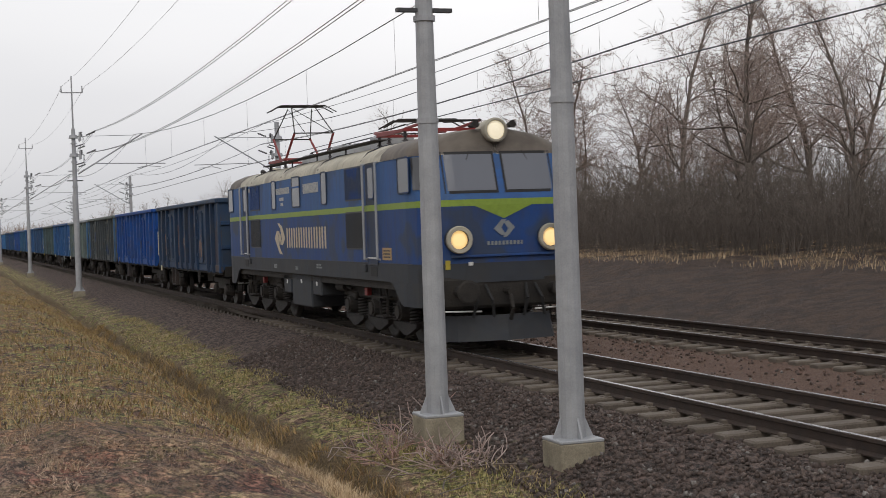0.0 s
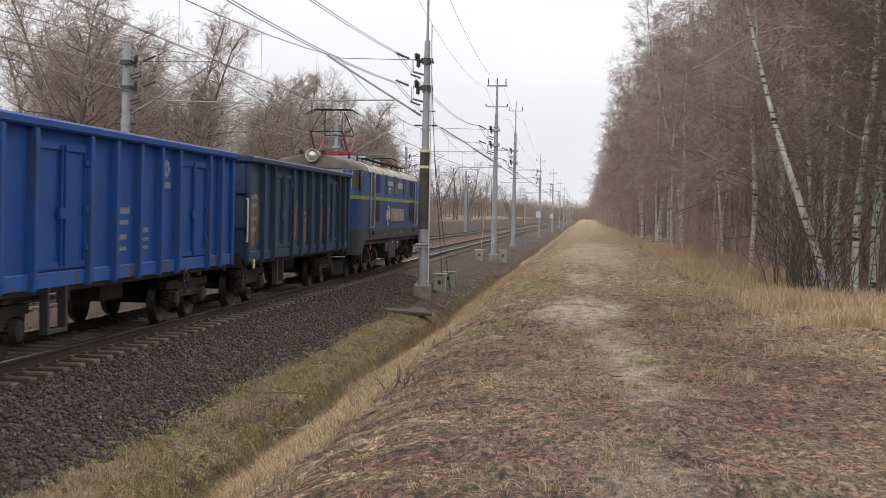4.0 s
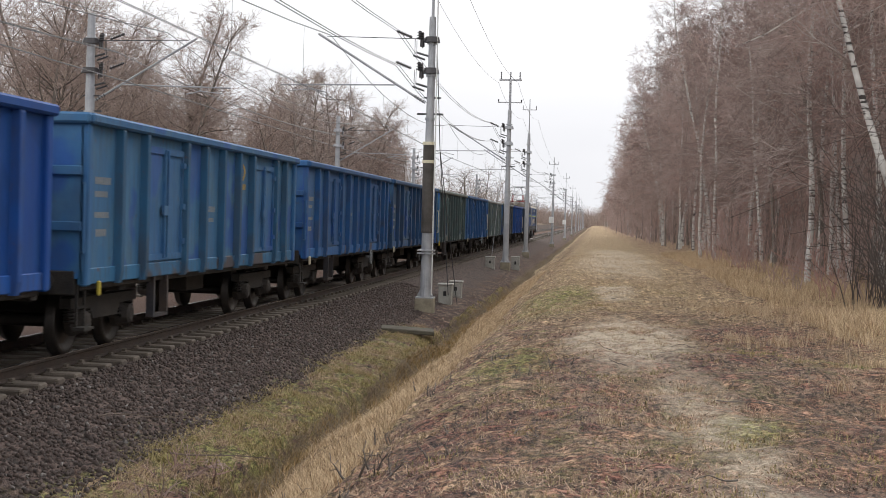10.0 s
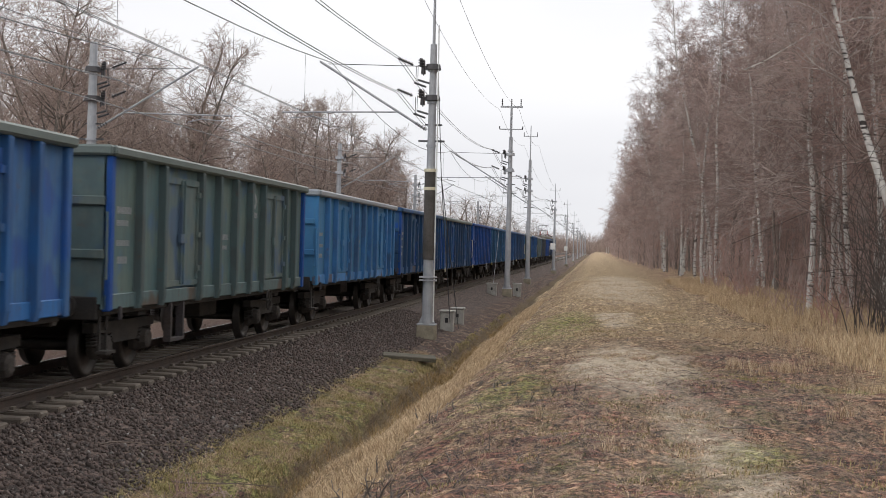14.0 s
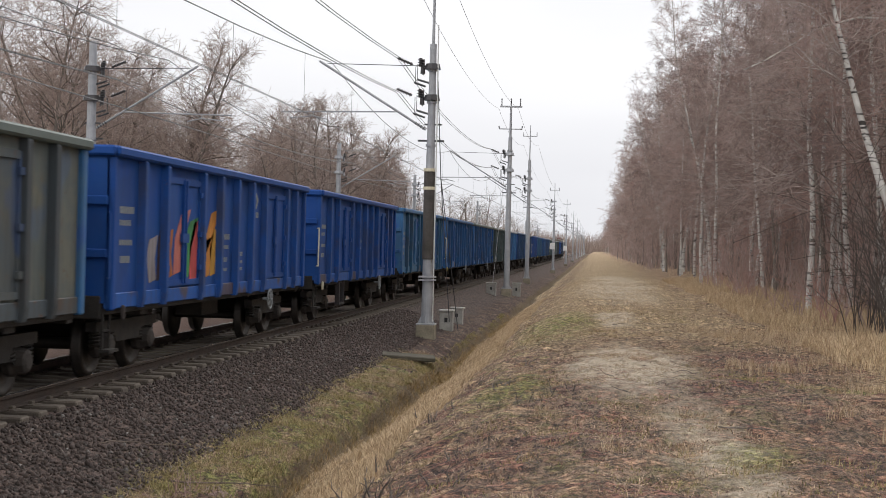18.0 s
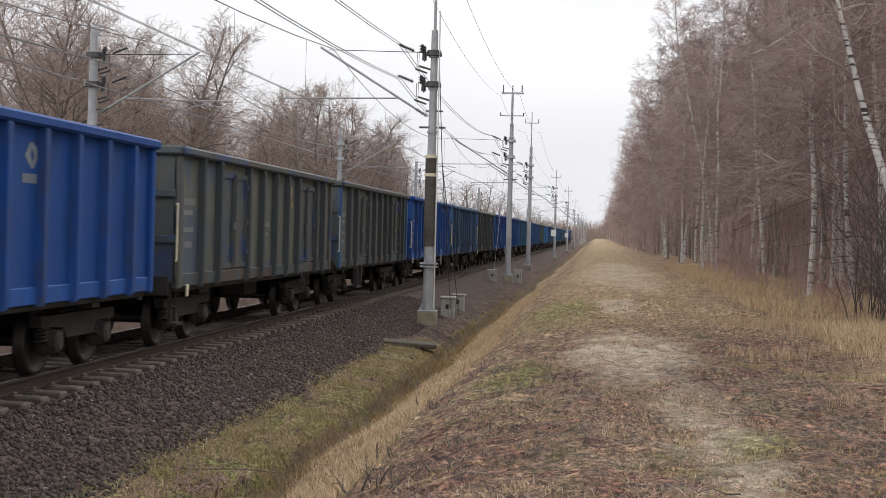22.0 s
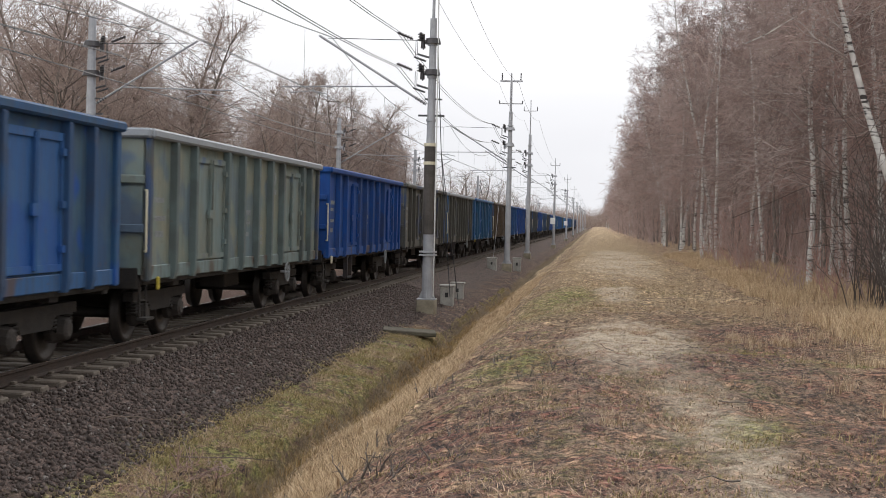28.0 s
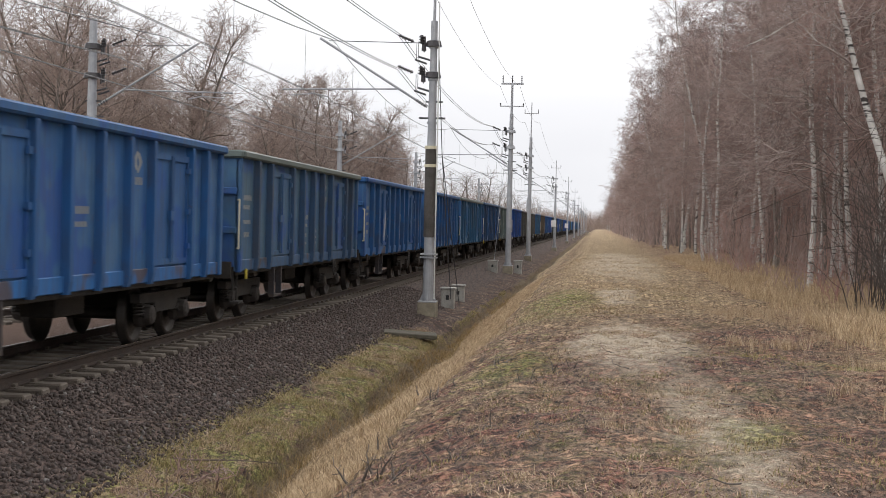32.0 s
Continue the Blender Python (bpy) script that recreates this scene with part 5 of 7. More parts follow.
def build_locomotive():
    root = tagged(new("electric_locomotive"), "blue electric locomotive with cream roof and lime waist stripe", "locomotive")
    R = [(1.47, 1.2), (1.47, 1.54)]
    part("skirt", shell(R), M_LOCO_GREY, root, "grey lower skirt")
    part("lower_body", shell([(1.468, 1.54), (1.47, 2.0), (1.47, 2.53)]), M_LOCO_LOW, root, "dark blue lower side panels")
    part("waist_stripe", shell([(1.474, 2.53), (1.474, 2.645)]), M_STRIPE, root, "lime green waist stripe")
    part("upper_body", shell([(1.47, 2.645), (1.468, 3.1), (1.46, 3.46)]), M_LOCO_UP, root, "mid-blue upper side panels")
    part("roof", smooth(mesh_of("roof", shell([(1.47, 3.44), (1.43, 3.56), (1.3, 3.68), (1.0, 3.8), (0.5, 3.88), (0.0, 3.9)]))), M_LOCO_ROOF, root, "soot-stained cream roof")
    for d in (1, -1):
        hood = shell([(1.476, 3.446), (1.436, 3.567), (1.305, 3.688), (1.004, 3.808), (0.502, 3.888), (0.0, 3.908)])
        cut = [f for f in hood.faces if d * f.calc_center_median().y < 6.9]
        bmesh.ops.delete(hood, geom=cut, context="FACES")
        end = bmesh.new()
        rim = [(1.476, 3.446), (1.436, 3.567), (1.305, 3.688), (1.004, 3.808), (0.502, 3.888), (0.0, 3.908)]
        outline = rim + [(-x, z) for x, z in rim[-2::-1]]
        a, b = ([end.verts.new((x, d * y, z)) for x, z in outline] for y in (6.65, LOCO_HALF - 1.5))
        for i in range(len(outline) - 1):
            f = (a[i], a[i + 1], b[i + 1], b[i])
            end.faces.new(f if d < 0 else f[::-1])
        part("cab_roof", smooth(mesh_of("cab_roof", hood)), M_LOCO_HOOD, root, "sooty grey-brown cab roof")
        part("cab_roof", smooth(mesh_of("cab_roof", end)), M_LOCO_HOOD, root, "sooty grey-brown cab roof")
        for s in (-1, 1):
            part("end_skirt", end_skirt(s), M_LOCO_GREY, root, "curved grey apron below the cab", at=TURNED if d < 0 else None)
    part("floor_pan", boxes((-1.4, 1.4, -8.5, 8.5, 1.05, 1.2)), M_UNDER, root)
    for y in (-5.2, -1.7, 1.9, 5.3):
        part("roof_seam", rods(*[((x0, y, z0 + 0.008), (x1, y, z1 + 0.008), 0.014) for (x0, z0), (x1, z1) in zip([(1.45, 3.5), (1.3, 3.68), (1.0, 3.8), (0.5, 3.88)], [(1.3, 3.68), (1.0, 3.8), (0.5, 3.88), (0, 3.9)])], sides=4), M_LOCO_GREY, root)
    for end in (0, 1):
        turn = TURNED if end else Matrix.Identity(4)
        for s in (-1, 1):
            part("windscreen", front_patch(s * 0.1, s * 0.98, 2.8, 3.44), M_WINDSCREEN, root, "grey reflecting windscreen", at=turn)
            part("windscreen_frame", front_patch(s * 0.06, s * 1.03, 2.75, 3.49, 0.005), M_BLACK, root, at=turn)
            lamp = bmesh.new()
            y = LOCO_HALF + front_u(0.86)
            lathe(lamp, [(-0.1, 0.23), (0.1, 0.23), (0.13, 0.21), (0.12, 0.165), (0.05, 0.16)], (s * 0.86, y, 1.95), "y", 24)
            housing = part("headlamp", smooth(mesh_of("headlamp", lamp)), M_LOCO_GREY, root, "round headlamp with a pale ring", at=turn)
            part("lens", lathe(bmesh.new(), [(0.06, 0.16), (0.085, 0.11), (0.095, 0.03)], (s * 0.86, y, 1.95), "y", 20), M_LENS if end else M_LAMP, housing, "unlit glass lens" if end else "glowing amber lens")
            part("lamp_ring", lathe(bmesh.new(), [(0.1, 0.245), (0.14, 0.225), (0.135, 0.165), (0.1, 0.165)], (s * 0.86, y, 1.95), "y", 24, False), M_LOCO_ROOF, housing)
            part("handrail", rods(((s * 1.2, LOCO_HALF - 0.58, 1.75), (s * 1.2, LOCO_HALF - 0.58, 2.2), 0.02), ((s * 1.2, LOCO_HALF - 0.58, 2.2), (s * 1.2, LOCO_HALF - 0.75, 2.2), 0.02), ((s * 1.2, LOCO_HALF - 0.58, 1.75), (s * 1.2, LOCO_HALF - 0.75, 1.75), 0.02), sides=6), M_WHITE, root, "white grab handle", at=turn)
            part("buffer", shared("buffer", buffer_mesh), M_UNDER, root, "round dark buffer", at=turn @ pose(s * 0.88, 9.02, 1.06))
            part("buffer_housing", boxes((s * 0.88 - 0.32, s * 0.88 + 0.32, 8.7, 9.08, 0.92, 1.26), bevel=0.05), M_UNDER, root, at=turn)
            part("cab_step", boxes((s * 1.2 - 0.12, s * 1.2 + 0.12, 8.5, 8.7, 0.5, 0.53), (s * 1.3, s * 1.3 + 0.03, 8.52, 8.55, 0.5, 1.1), (s * 1.1, s * 1.1 + 0.03, 8.52, 8.55, 0.5, 1.1)), M_UNDER, root, at=turn)
            part("wiper", rods(((s * 0.5, LOCO_HALF - 0.5 - 0.3, 3.5), (s * 0.75, LOCO_HALF - 0.52 - 0.12, 2.95), 0.01), sides=4), M_BLACK, root, at=turn)
        part("chevron", front_patch(-0.55, 0.55, 2.3, 2.54, 0.007, 10, 3, 0.55), M_STRIPE, root, "lime band dipping to a point at the nose", at=turn)
        part("emblem", shared("emblem", emblem_mesh), M_MARK, root, at=turn @ pose(0, LOCO_HALF - 0.492, 2.12, 0, 0, 90))
        part("lettering", shared("stencil/front", lambda: bars([(-0.33, 1.84, 0.66, 0.07)])), M_MARK, root, "cream company lettering drawn as bars", at=turn @ pose(0, LOCO_HALF - 0.488, 0, 0, 0, 90))
        part("plate", shared("stencil/plate", lambda: bars([(0, 2.26, 0.55, 0.09)])), M_MARK, root, at=turn @ pose(1.02, LOCO_HALF - 0.6, 0, 0, 0, 112))
        part("label_plate", boxes((0.92, 1.08, LOCO_HALF - 0.66, LOCO_HALF - 0.56, 1.44, 1.6)), M_YELLOW, root, "small yellow plate", at=turn)
        part("label_plate", boxes((0.6, 0.68, LOCO_HALF - 0.56, LOCO_HALF - 0.5, 1.5, 1.56)), M_WHITE, root, at=turn)
        part("nose_rail", rods(((-1.0, LOCO_HALF - 0.47, 1.66), (1.0, LOCO_HALF - 0.47, 1.66), 0.025), sides=6), M_LOCO_LOW, root, at=turn)
        skirt = bmesh.new()
        box(skirt, -1.2, 1.2, 8.6, 9.1, 0.75, 1.3, 0.05)
        part("buffer_beam", skirt, M_UNDER, root, "dark buffer beam", at=turn)
        plough = bmesh.new()
        pts = [(-1.05, 8.75), (-0.9, 9.05), (0, 9.2), (0.9, 9.05), (1.05, 8.75)]
        lo, hi = [plough.verts.new((x, y, 0.18)) for x, y in pts], [plough.verts.new((x * 0.96, y - 0.1, 0.62)) for x, y in pts]
        lo2, hi2 = [plough.verts.new((x, y - 0.05, 0.18)) for x, y in pts], [plough.verts.new((x * 0.96, y - 0.15, 0.62)) for x, y in pts]
        for i in range(4):
            plough.faces.new((lo[i], lo[i + 1], hi[i + 1], hi[i]))
            plough.faces.new((lo2[i + 1], lo2[i], hi2[i], hi2[i + 1]))
            plough.faces.new((hi[i], hi[i + 1], hi2[i + 1], hi2[i]))
            plough.faces.new((lo[i + 1], lo[i], lo2[i], lo2[i + 1]))
        part("snow_plough", plough, M_LOCO_GREY, root, "dusty grey snow plough", at=turn)
        hook = rods(((0, 8.9, 1.05), (0, 9.35, 1.03), 0.06), ((0, 9.3, 1.03), (0, 9.42, 0.75), 0.035), ((0, 9.42, 0.75), (0, 9.3, 0.55), 0.035), sides=8)
        part("screw_coupling", hook, M_UNDER, root, at=turn)
        for x, dx in ((-0.55, -0.06), (-0.38, 0.05), (0.38, -0.05), (0.55, 0.06)):
            part("brake_hose", rods(((x, 9.1, 1.15), (x + dx, 9.28, 0.9), 0.028), ((x + dx, 9.28, 0.9), (x + dx * 2, 9.22, 0.6), 0.028), sides=7), M_BLACK, root, at=turn)
        part("uncoupling_rail", rods(((-1.15, 9.12, 0.72), (-0.5, 9.2, 0.7), 0.015), ((0.5, 9.2, 0.7), (1.15, 9.12, 0.72), 0.015), sides=5), M_WHITE, root, at=turn)
        top = bmesh.new()
        lathe(top, [(-0.75, 0.05), (-0.55, 0.19), (-0.05, 0.22), (0.0, 0.215), (0.01, 0.17), (-0.04, 0.165)], (0, LOCO_HALF - 0.72, 3.86), "y", 22)
        lamp = part("roof_lamp", smooth(mesh_of("roof_lamp", top)), M_LOCO_ROOF, root, "big round roof headlamp in a grimy hood", at=turn)
        part("lens", lathe(bmesh.new(), [(-0.04, 0.165), (-0.015, 0.11), (-0.005, 0.03)], (0, LOCO_HALF - 0.72, 3.86), "y", 20), M_LENS if end else M_ROOFLAMP, lamp)
        part("horn", rods(((0.35, LOCO_HALF - 1.1, 3.95), (0.35, LOCO_HALF - 0.8, 3.97), 0.03, 0.07), ((-0.35, LOCO_HALF - 1.1, 3.95), (-0.35, LOCO_HALF - 0.8, 3.97), 0.03, 0.07), sides=10), M_UNDER, root, at=turn)
        for s in (0, 1):
            flip = -1 if s else 1

            def side(y0, y1, z0, z1, r, thick, x=1.47):
                bm = rounded_plate(y0, y1, z0, z1, r, thick)
                bmesh.ops.translate(bm, vec=(x, 0, 0), verts=bm.verts)
                if flip < 0:
                    bmesh.ops.scale(bm, vec=(-1, 1, 1), verts=bm.verts)
                    bmesh.ops.reverse_faces(bm, faces=bm.faces)
                return bm
            Y = lambda u: u + LOCO_HALF
            part("cab_window", side(Y(-1.88), Y(-1.26), 2.82, 3.42, 0.05, 0.012), M_GLASS, root, "dusty dark side window", at=turn)
            cw = corner_window(-1.12, -0.72, 2.84, 3.42)
            if flip < 0:
                bmesh.ops.scale(cw, vec=(-1, 1, 1), verts=cw.verts)
                bmesh.ops.reverse_faces(cw, faces=cw.faces)
            part("corner_window", cw, M_GLASS, root, "curved corner window", at=turn)
            door = part("cab_door", side(Y(-3.93), Y(-3.3), 1.5, 3.44, 0.04, 0.01), M_LOCO_DOOR, root, "grimy blue side door with a small window", at=turn)
            part("door_window", side(Y(-3.79), Y(-3.42), 2.78, 3.36, 0.07, 0.02), M_GLASS, door)
            def frame_of(y0, y1, z0, z1, r, x):
                bm = ring_plate(y0, y1, z0, z1, r, 0.03, 0.012)
                bmesh.ops.translate(bm, vec=(x, 0, 0), verts=bm.verts)
                if flip < 0:
                    bmesh.ops.scale(bm, vec=(-1, 1, 1), verts=bm.verts)
                    bmesh.ops.reverse_faces(bm, faces=bm.faces)
                return bm
            part("window_frame", frame_of(Y(-1.91), Y(-1.23), 2.79, 3.45, 0.07, 1.478), M_LOCO_DOOR, root, at=turn)
            part("window_frame", frame_of(Y(-7.39), Y(-6.92), 2.74, 3.46, 0.09, 1.478), M_LOCO_DOOR, root, at=turn)
            part("window_frame", frame_of(Y(-3.82), Y(-3.39), 2.75, 3.39, 0.09, 1.482), M_LOCO_DOOR, door)
            part("door_seam", frame_of(Y(-3.95), Y(-3.28), 1.49, 3.455, 0.04, 1.4715), M_GRILLE, door)
            part("notice_plate", side(Y(-4.24), Y(-4.12), 3.27, 3.38, 0.01, 0.006), M_CREAM, root, "small pale notice", at=turn)
            part("red_box", boxes((min(flip * 1.2, flip * 1.3), max(flip * 1.2, flip * 1.3), Y(-4.88), Y(-4.7), 0.86, 1.02), bevel=0.01), M_RED, root, "small red box under the skirt", at=turn)
            part("door_sill", side(Y(-3.92), Y(-3.31), 1.62, 1.645, 0.01, 0.02), M_WHITE, door)
            part("door_stripe", side(Y(-3.93), Y(-3.3), 2.53, 2.645, 0.005, 0.016), M_STRIPE, door)
            for u in (-4.0, -3.13):
                part("door_handrail", rods(((flip * 1.53, Y(u), 1.6), (flip * 1.53, Y(u), 3.45), 0.025), ((flip * 1.47, Y(u), 1.6), (flip * 1.53, Y(u), 1.62), 0.02), ((flip * 1.47, Y(u), 3.45), (flip * 1.53, Y(u), 3.43), 0.02), sides=8), M_STEEL, root, "steel door handrail", at=turn)
            for z0, z1 in ((2.765, 3.49), (1.79, 2.545)):
                grille = part("grille", side(Y(-5.46), Y(-4.27), z0, min(z1, 3.44), 0.02, 0.006), M_GRILLE, root, "dark louvred grille", at=turn)
                sl = bmesh.new()
                n = 20
                for i in range(n):
                    y = Y(-5.42) + 1.11 * i / (n - 1)
                    box(sl, *(sorted((flip * 1.474, flip * 1.492))), y - 0.014, y + 0.014, z0 + 0.03, min(z1, 3.44) - 0.03)
                part("slats", sl, M_LOCO_LOW if z0 > 2.6 else M_LOCO_GREY, grille)
            part("tall_window", side(Y(-7.36), Y(-6.95), 2.77, 3.44, 0.07, 0.014), M_GLASS, root, "tall dusty window", at=turn)
            part("step_recess", side(Y(-3.78), Y(-3.36), 1.28, 1.46, 0.02, 0.008), M_BLACK, root, at=turn)
            part("step_ladder", boxes((flip * 1.3 - 0.02, flip * 1.3 + 0.02, Y(-3.8), Y(-3.77), 0.5, 1.2), (flip * 1.3 - 0.02, flip * 1.3 + 0.02, Y(-3.37), Y(-3.34), 0.5, 1.2), (flip * 1.3 - 0.1, flip * 1.3 + 0.1, Y(-3.8), Y(-3.34), 0.5, 0.53), (flip * 1.3 - 0.1, flip * 1.3 + 0.1, Y(-3.8), Y(-3.34), 0.86, 0.89)), M_UNDER, root, at=turn)
            if not s:
                part("warning_sign", side(Y(-2.99), Y(-2.42), 1.6, 1.83, 0.01, 0.006), M_SIGN, root, "ochre sign with unreadable lines", at=turn)
                part("sign_lines", shared("stencil/sign", lambda: bars([(-2.9 + LOCO_HALF, 1.76, 0.4, 0.03), (-2.92 + LOCO_HALF, 1.7, 0.44, 0.03), (-2.9 + LOCO_HALF, 1.64, 0.4, 0.03)])), M_GRILLE, root, at=turn @ pose(1.477, 0, 0))
            part("side_box", boxes((min(flip * 1.47, flip * 1.52), max(flip * 1.47, flip * 1.52), Y(-4.18), Y(-4.03), 1.36, 1.5), bevel=0.01), M_LOCO_GREY, root, at=turn)
    for s in (0, 1):
        turn = TURNED if s else Matrix.Identity(4)
        X = pose(1.474, 0, 0)
        # company emblem and name, drawn as plain cream shapes
        for pts in (((-2.49, 2.03), (-2.25, 2.22), (-1.98, 2.2), (-2.13, 2.05), (-1.98, 1.8), (-1.72, 1.66), (-1.72, 1.64), (-2.0, 1.66)), ((-2.1, 2.03), (-1.94, 2.18), (-1.78, 2.04), (-1.93, 1.87)), ((-1.38, 2.03), (-1.64, 2.3), (-1.95, 2.4), (-2.15, 2.4), (-1.87, 2.28), (-1.72, 2.03), (-1.86, 1.88), (-1.64, 1.87))):
            part("emblem", polygon_plate(pts[::-1]), M_BRAND, root, "cream leaf-shaped company emblem", at=turn @ X)
        x = -1.2
        for i in range(8):
            for dx in (0.0, 0.25):
                part("name_block", rounded_plate(x + dx, x + dx + 0.115, 1.8, 2.28, 0.04, 0.004), M_BRAND, root, "cream company lettering as plain upright bars", at=turn @ X)
            x += 0.478
        part("running_number", bars([(0.58, 3.04, 1.42, 0.22)]), M_MARK_LOCO, root, "white running number drawn as bars", at=turn @ X)
        part("running_number", bars([(-2.36, 3.1, 1.58, 0.15), (-1.85, 2.94, 0.45, 0.08), (-1.72, 2.82, 0.25, 0.07)]), M_MARK_LOCO, root, "white registration number drawn as bars", at=turn @ X)
        bm = rounded_plate(-0.48, 0.25, 2.77, 3.46, 0.05, 0.014)
        part("engine_window", bm, M_GLASS, root, "two-part dusty window", at=turn @ pose(1.47, 0, 0))
        part("window_frame", ring_plate(-0.51, 0.28, 2.74, 3.47, 0.07, 0.035, 0.012), M_LOCO_DOOR, root, at=turn @ pose(1.478, 0, 0))
        part("window_bar", boxes((1.48, 1.495, -0.48, 0.25, 3.2, 3.235)), M_LOCO_UP, root, at=turn)
        part("seam_line", boxes((1.4705, 1.473, -8.4, 8.4, 1.535, 1.545)), M_GRILLE, root, at=turn)
        for y0, y1, z0, z1 in ((-1.97, -1.24, 0.7, 1.16), (-1.1, 0.76, 0.44, 1.2), (0.9, 1.65, 0.74, 1.18)):
            bx = part("equipment_box", boxes((0.55, 1.4, y0, y1, z0, z1), bevel=0.03), M_LOCO_GREY, root, "grimy grey equipment box", at=turn)
            part("label_plate", boxes((1.4, 1.405, (y0 + y1) / 2 - 0.06, (y0 + y1) / 2 + 0.06, z1 - 0.22, z1 - 0.13)), M_WHITE, bx)
        part("stencil", bars([(1.6, 1.42, 0.4, 0.04), (1.6, 1.36, 0.5, 0.04), (-0.4, 1.28, 0.25, 0.09), (-2.7, 1.3, 0.35, 0.1)]), M_MARK, root, at=turn @ X)
        part("roof_walk", boxes((0.86, 1.12, -5.2, 5.2, 3.93, 3.955), (0.95, 0.98, -5.0, -4.97, 3.78, 3.94), (0.95, 0.98, -2.5, -2.47, 3.78, 3.94), (0.95, 0.98, 0, 0.03, 3.78, 3.94), (0.95, 0.98, 2.5, 2.53, 3.78, 3.94), (0.95, 0.98, 5.0, 5.03, 3.78, 3.94)), M_UNDER, root, "dark roof walkway board", at=turn)
    loco_bogie(root, LOCO_HALF - 4.47)
    loco_bogie(root, -(LOCO_HALF - 4.47))
    pantograph(root, LOCO_HALF - 4.6, False)
    pantograph(root, -(LOCO_HALF - 4.4), True)
    for y, w, h in ((1.2, 0.5, 0.22), (-0.6, 0.35, 0.3), (-2.6, 0.6, 0.2), (2.8, 0.4, 0.28)):
        part("roof_box", boxes((-w, w, y - 0.35, y + 0.35, 3.86, 3.9 + h), bevel=0.03), M_STEEL, root, "grey roof equipment box")
    for y in (3.4, 2.2, 0.3, -1.5, -3.3):
        i = bmesh.new()
        insulator(i, (0.25, y, 3.86), (0.25, y, 4.2), 0.07, 4)
        part("roof_insulator", i, M_INSULATOR, root)
    part("roof_busbar", rods(((0.25, 3.4, 4.2), (0.25, -3.3, 4.2), 0.016), ((0.25, 3.4, 4.2), (0.1, 4.4, 4.12), 0.014), ((0.25, -3.3, 4.2), (0.1, -4.5, 4.12), 0.014), sides=5), M_WIRE, root)
    return root


locomotive = build_locomotive()

# ---- trees ----


def tubes(name, segs, sides=3):
    """Round bars from rows of start, end, first and last radius, as one mesh."""
    segs = np.asarray(segs, float)
    a, b, r0, r1 = segs[:, :3], segs[:, 3:6], segs[:, 6], segs[:, 7]
    d = b - a
    d /= np.maximum(np.linalg.norm(d, axis=1), 1e-6)[:, None]
    ref = np.where(np.abs(d[:, 2:3]) > 0.9, np.array([[1.0, 0, 0]]), np.array([[0, 0, 1.0]]))
    u = np.cross(d, ref)
    u /= np.linalg.norm(u, axis=1)[:, None]
    w = np.cross(d, u)
    ang = 2 * np.pi * np.arange(sides) / sides
    off = np.cos(ang)[None, :, None] * u[:, None] + np.sin(ang)[None, :, None] * w[:, None]
    v = np.concatenate([a[:, None] + off * r0[:, None, None], b[:, None] + off * r1[:, None, None]], 1)
    i = np.arange(sides)
    f = np.stack([i, (i + 1) % sides, sides + (i + 1) % sides, sides + i], -1)
    f = (f[None] + 2 * sides * np.arange(len(segs))[:, None, None]).reshape(-1, 4)
    return smooth(from_arrays(name, v.reshape(-1, 3), f))


def branch(g, limbs, out, p, d, length, r, depth, droop, wild, kids, low, top):
    """Grows one crooked branch into limbs and its finer side branches into out."""
    n = (3, 4, 5)[depth]
    step = length / n
    for i in range(n):
        d = d + Vector((g.gauss(0, wild), g.gauss(0, wild), g.gauss(0, wild) - droop * (i / n)))
        d.normalize()
        q = p + d * step
        ra, rb = r * (1 - 0.75 * i / n), r * (1 - 0.75 * (i + 1) / n)
        (limbs if depth == top else out).append((*p, *q, max(ra, low), max(rb, low * 0.8)))
        p = q
        if depth > 0:
            for _ in range(kids if i else max(1, kids - 1)):
                a = g.uniform(0, 2 * math.pi)
                side = d.orthogonal().normalized()
                side.rotate(Matrix.Rotation(a, 3, d))
                k = (d * g.uniform(0.5, 0.95) + side * g.uniform(0.5, 0.95)).normalized()
                branch(g, limbs, out, p, k, length * g.uniform(0.34, 0.56), max(rb * 0.6, low), depth - 1, droop, wild, kids, low, top)


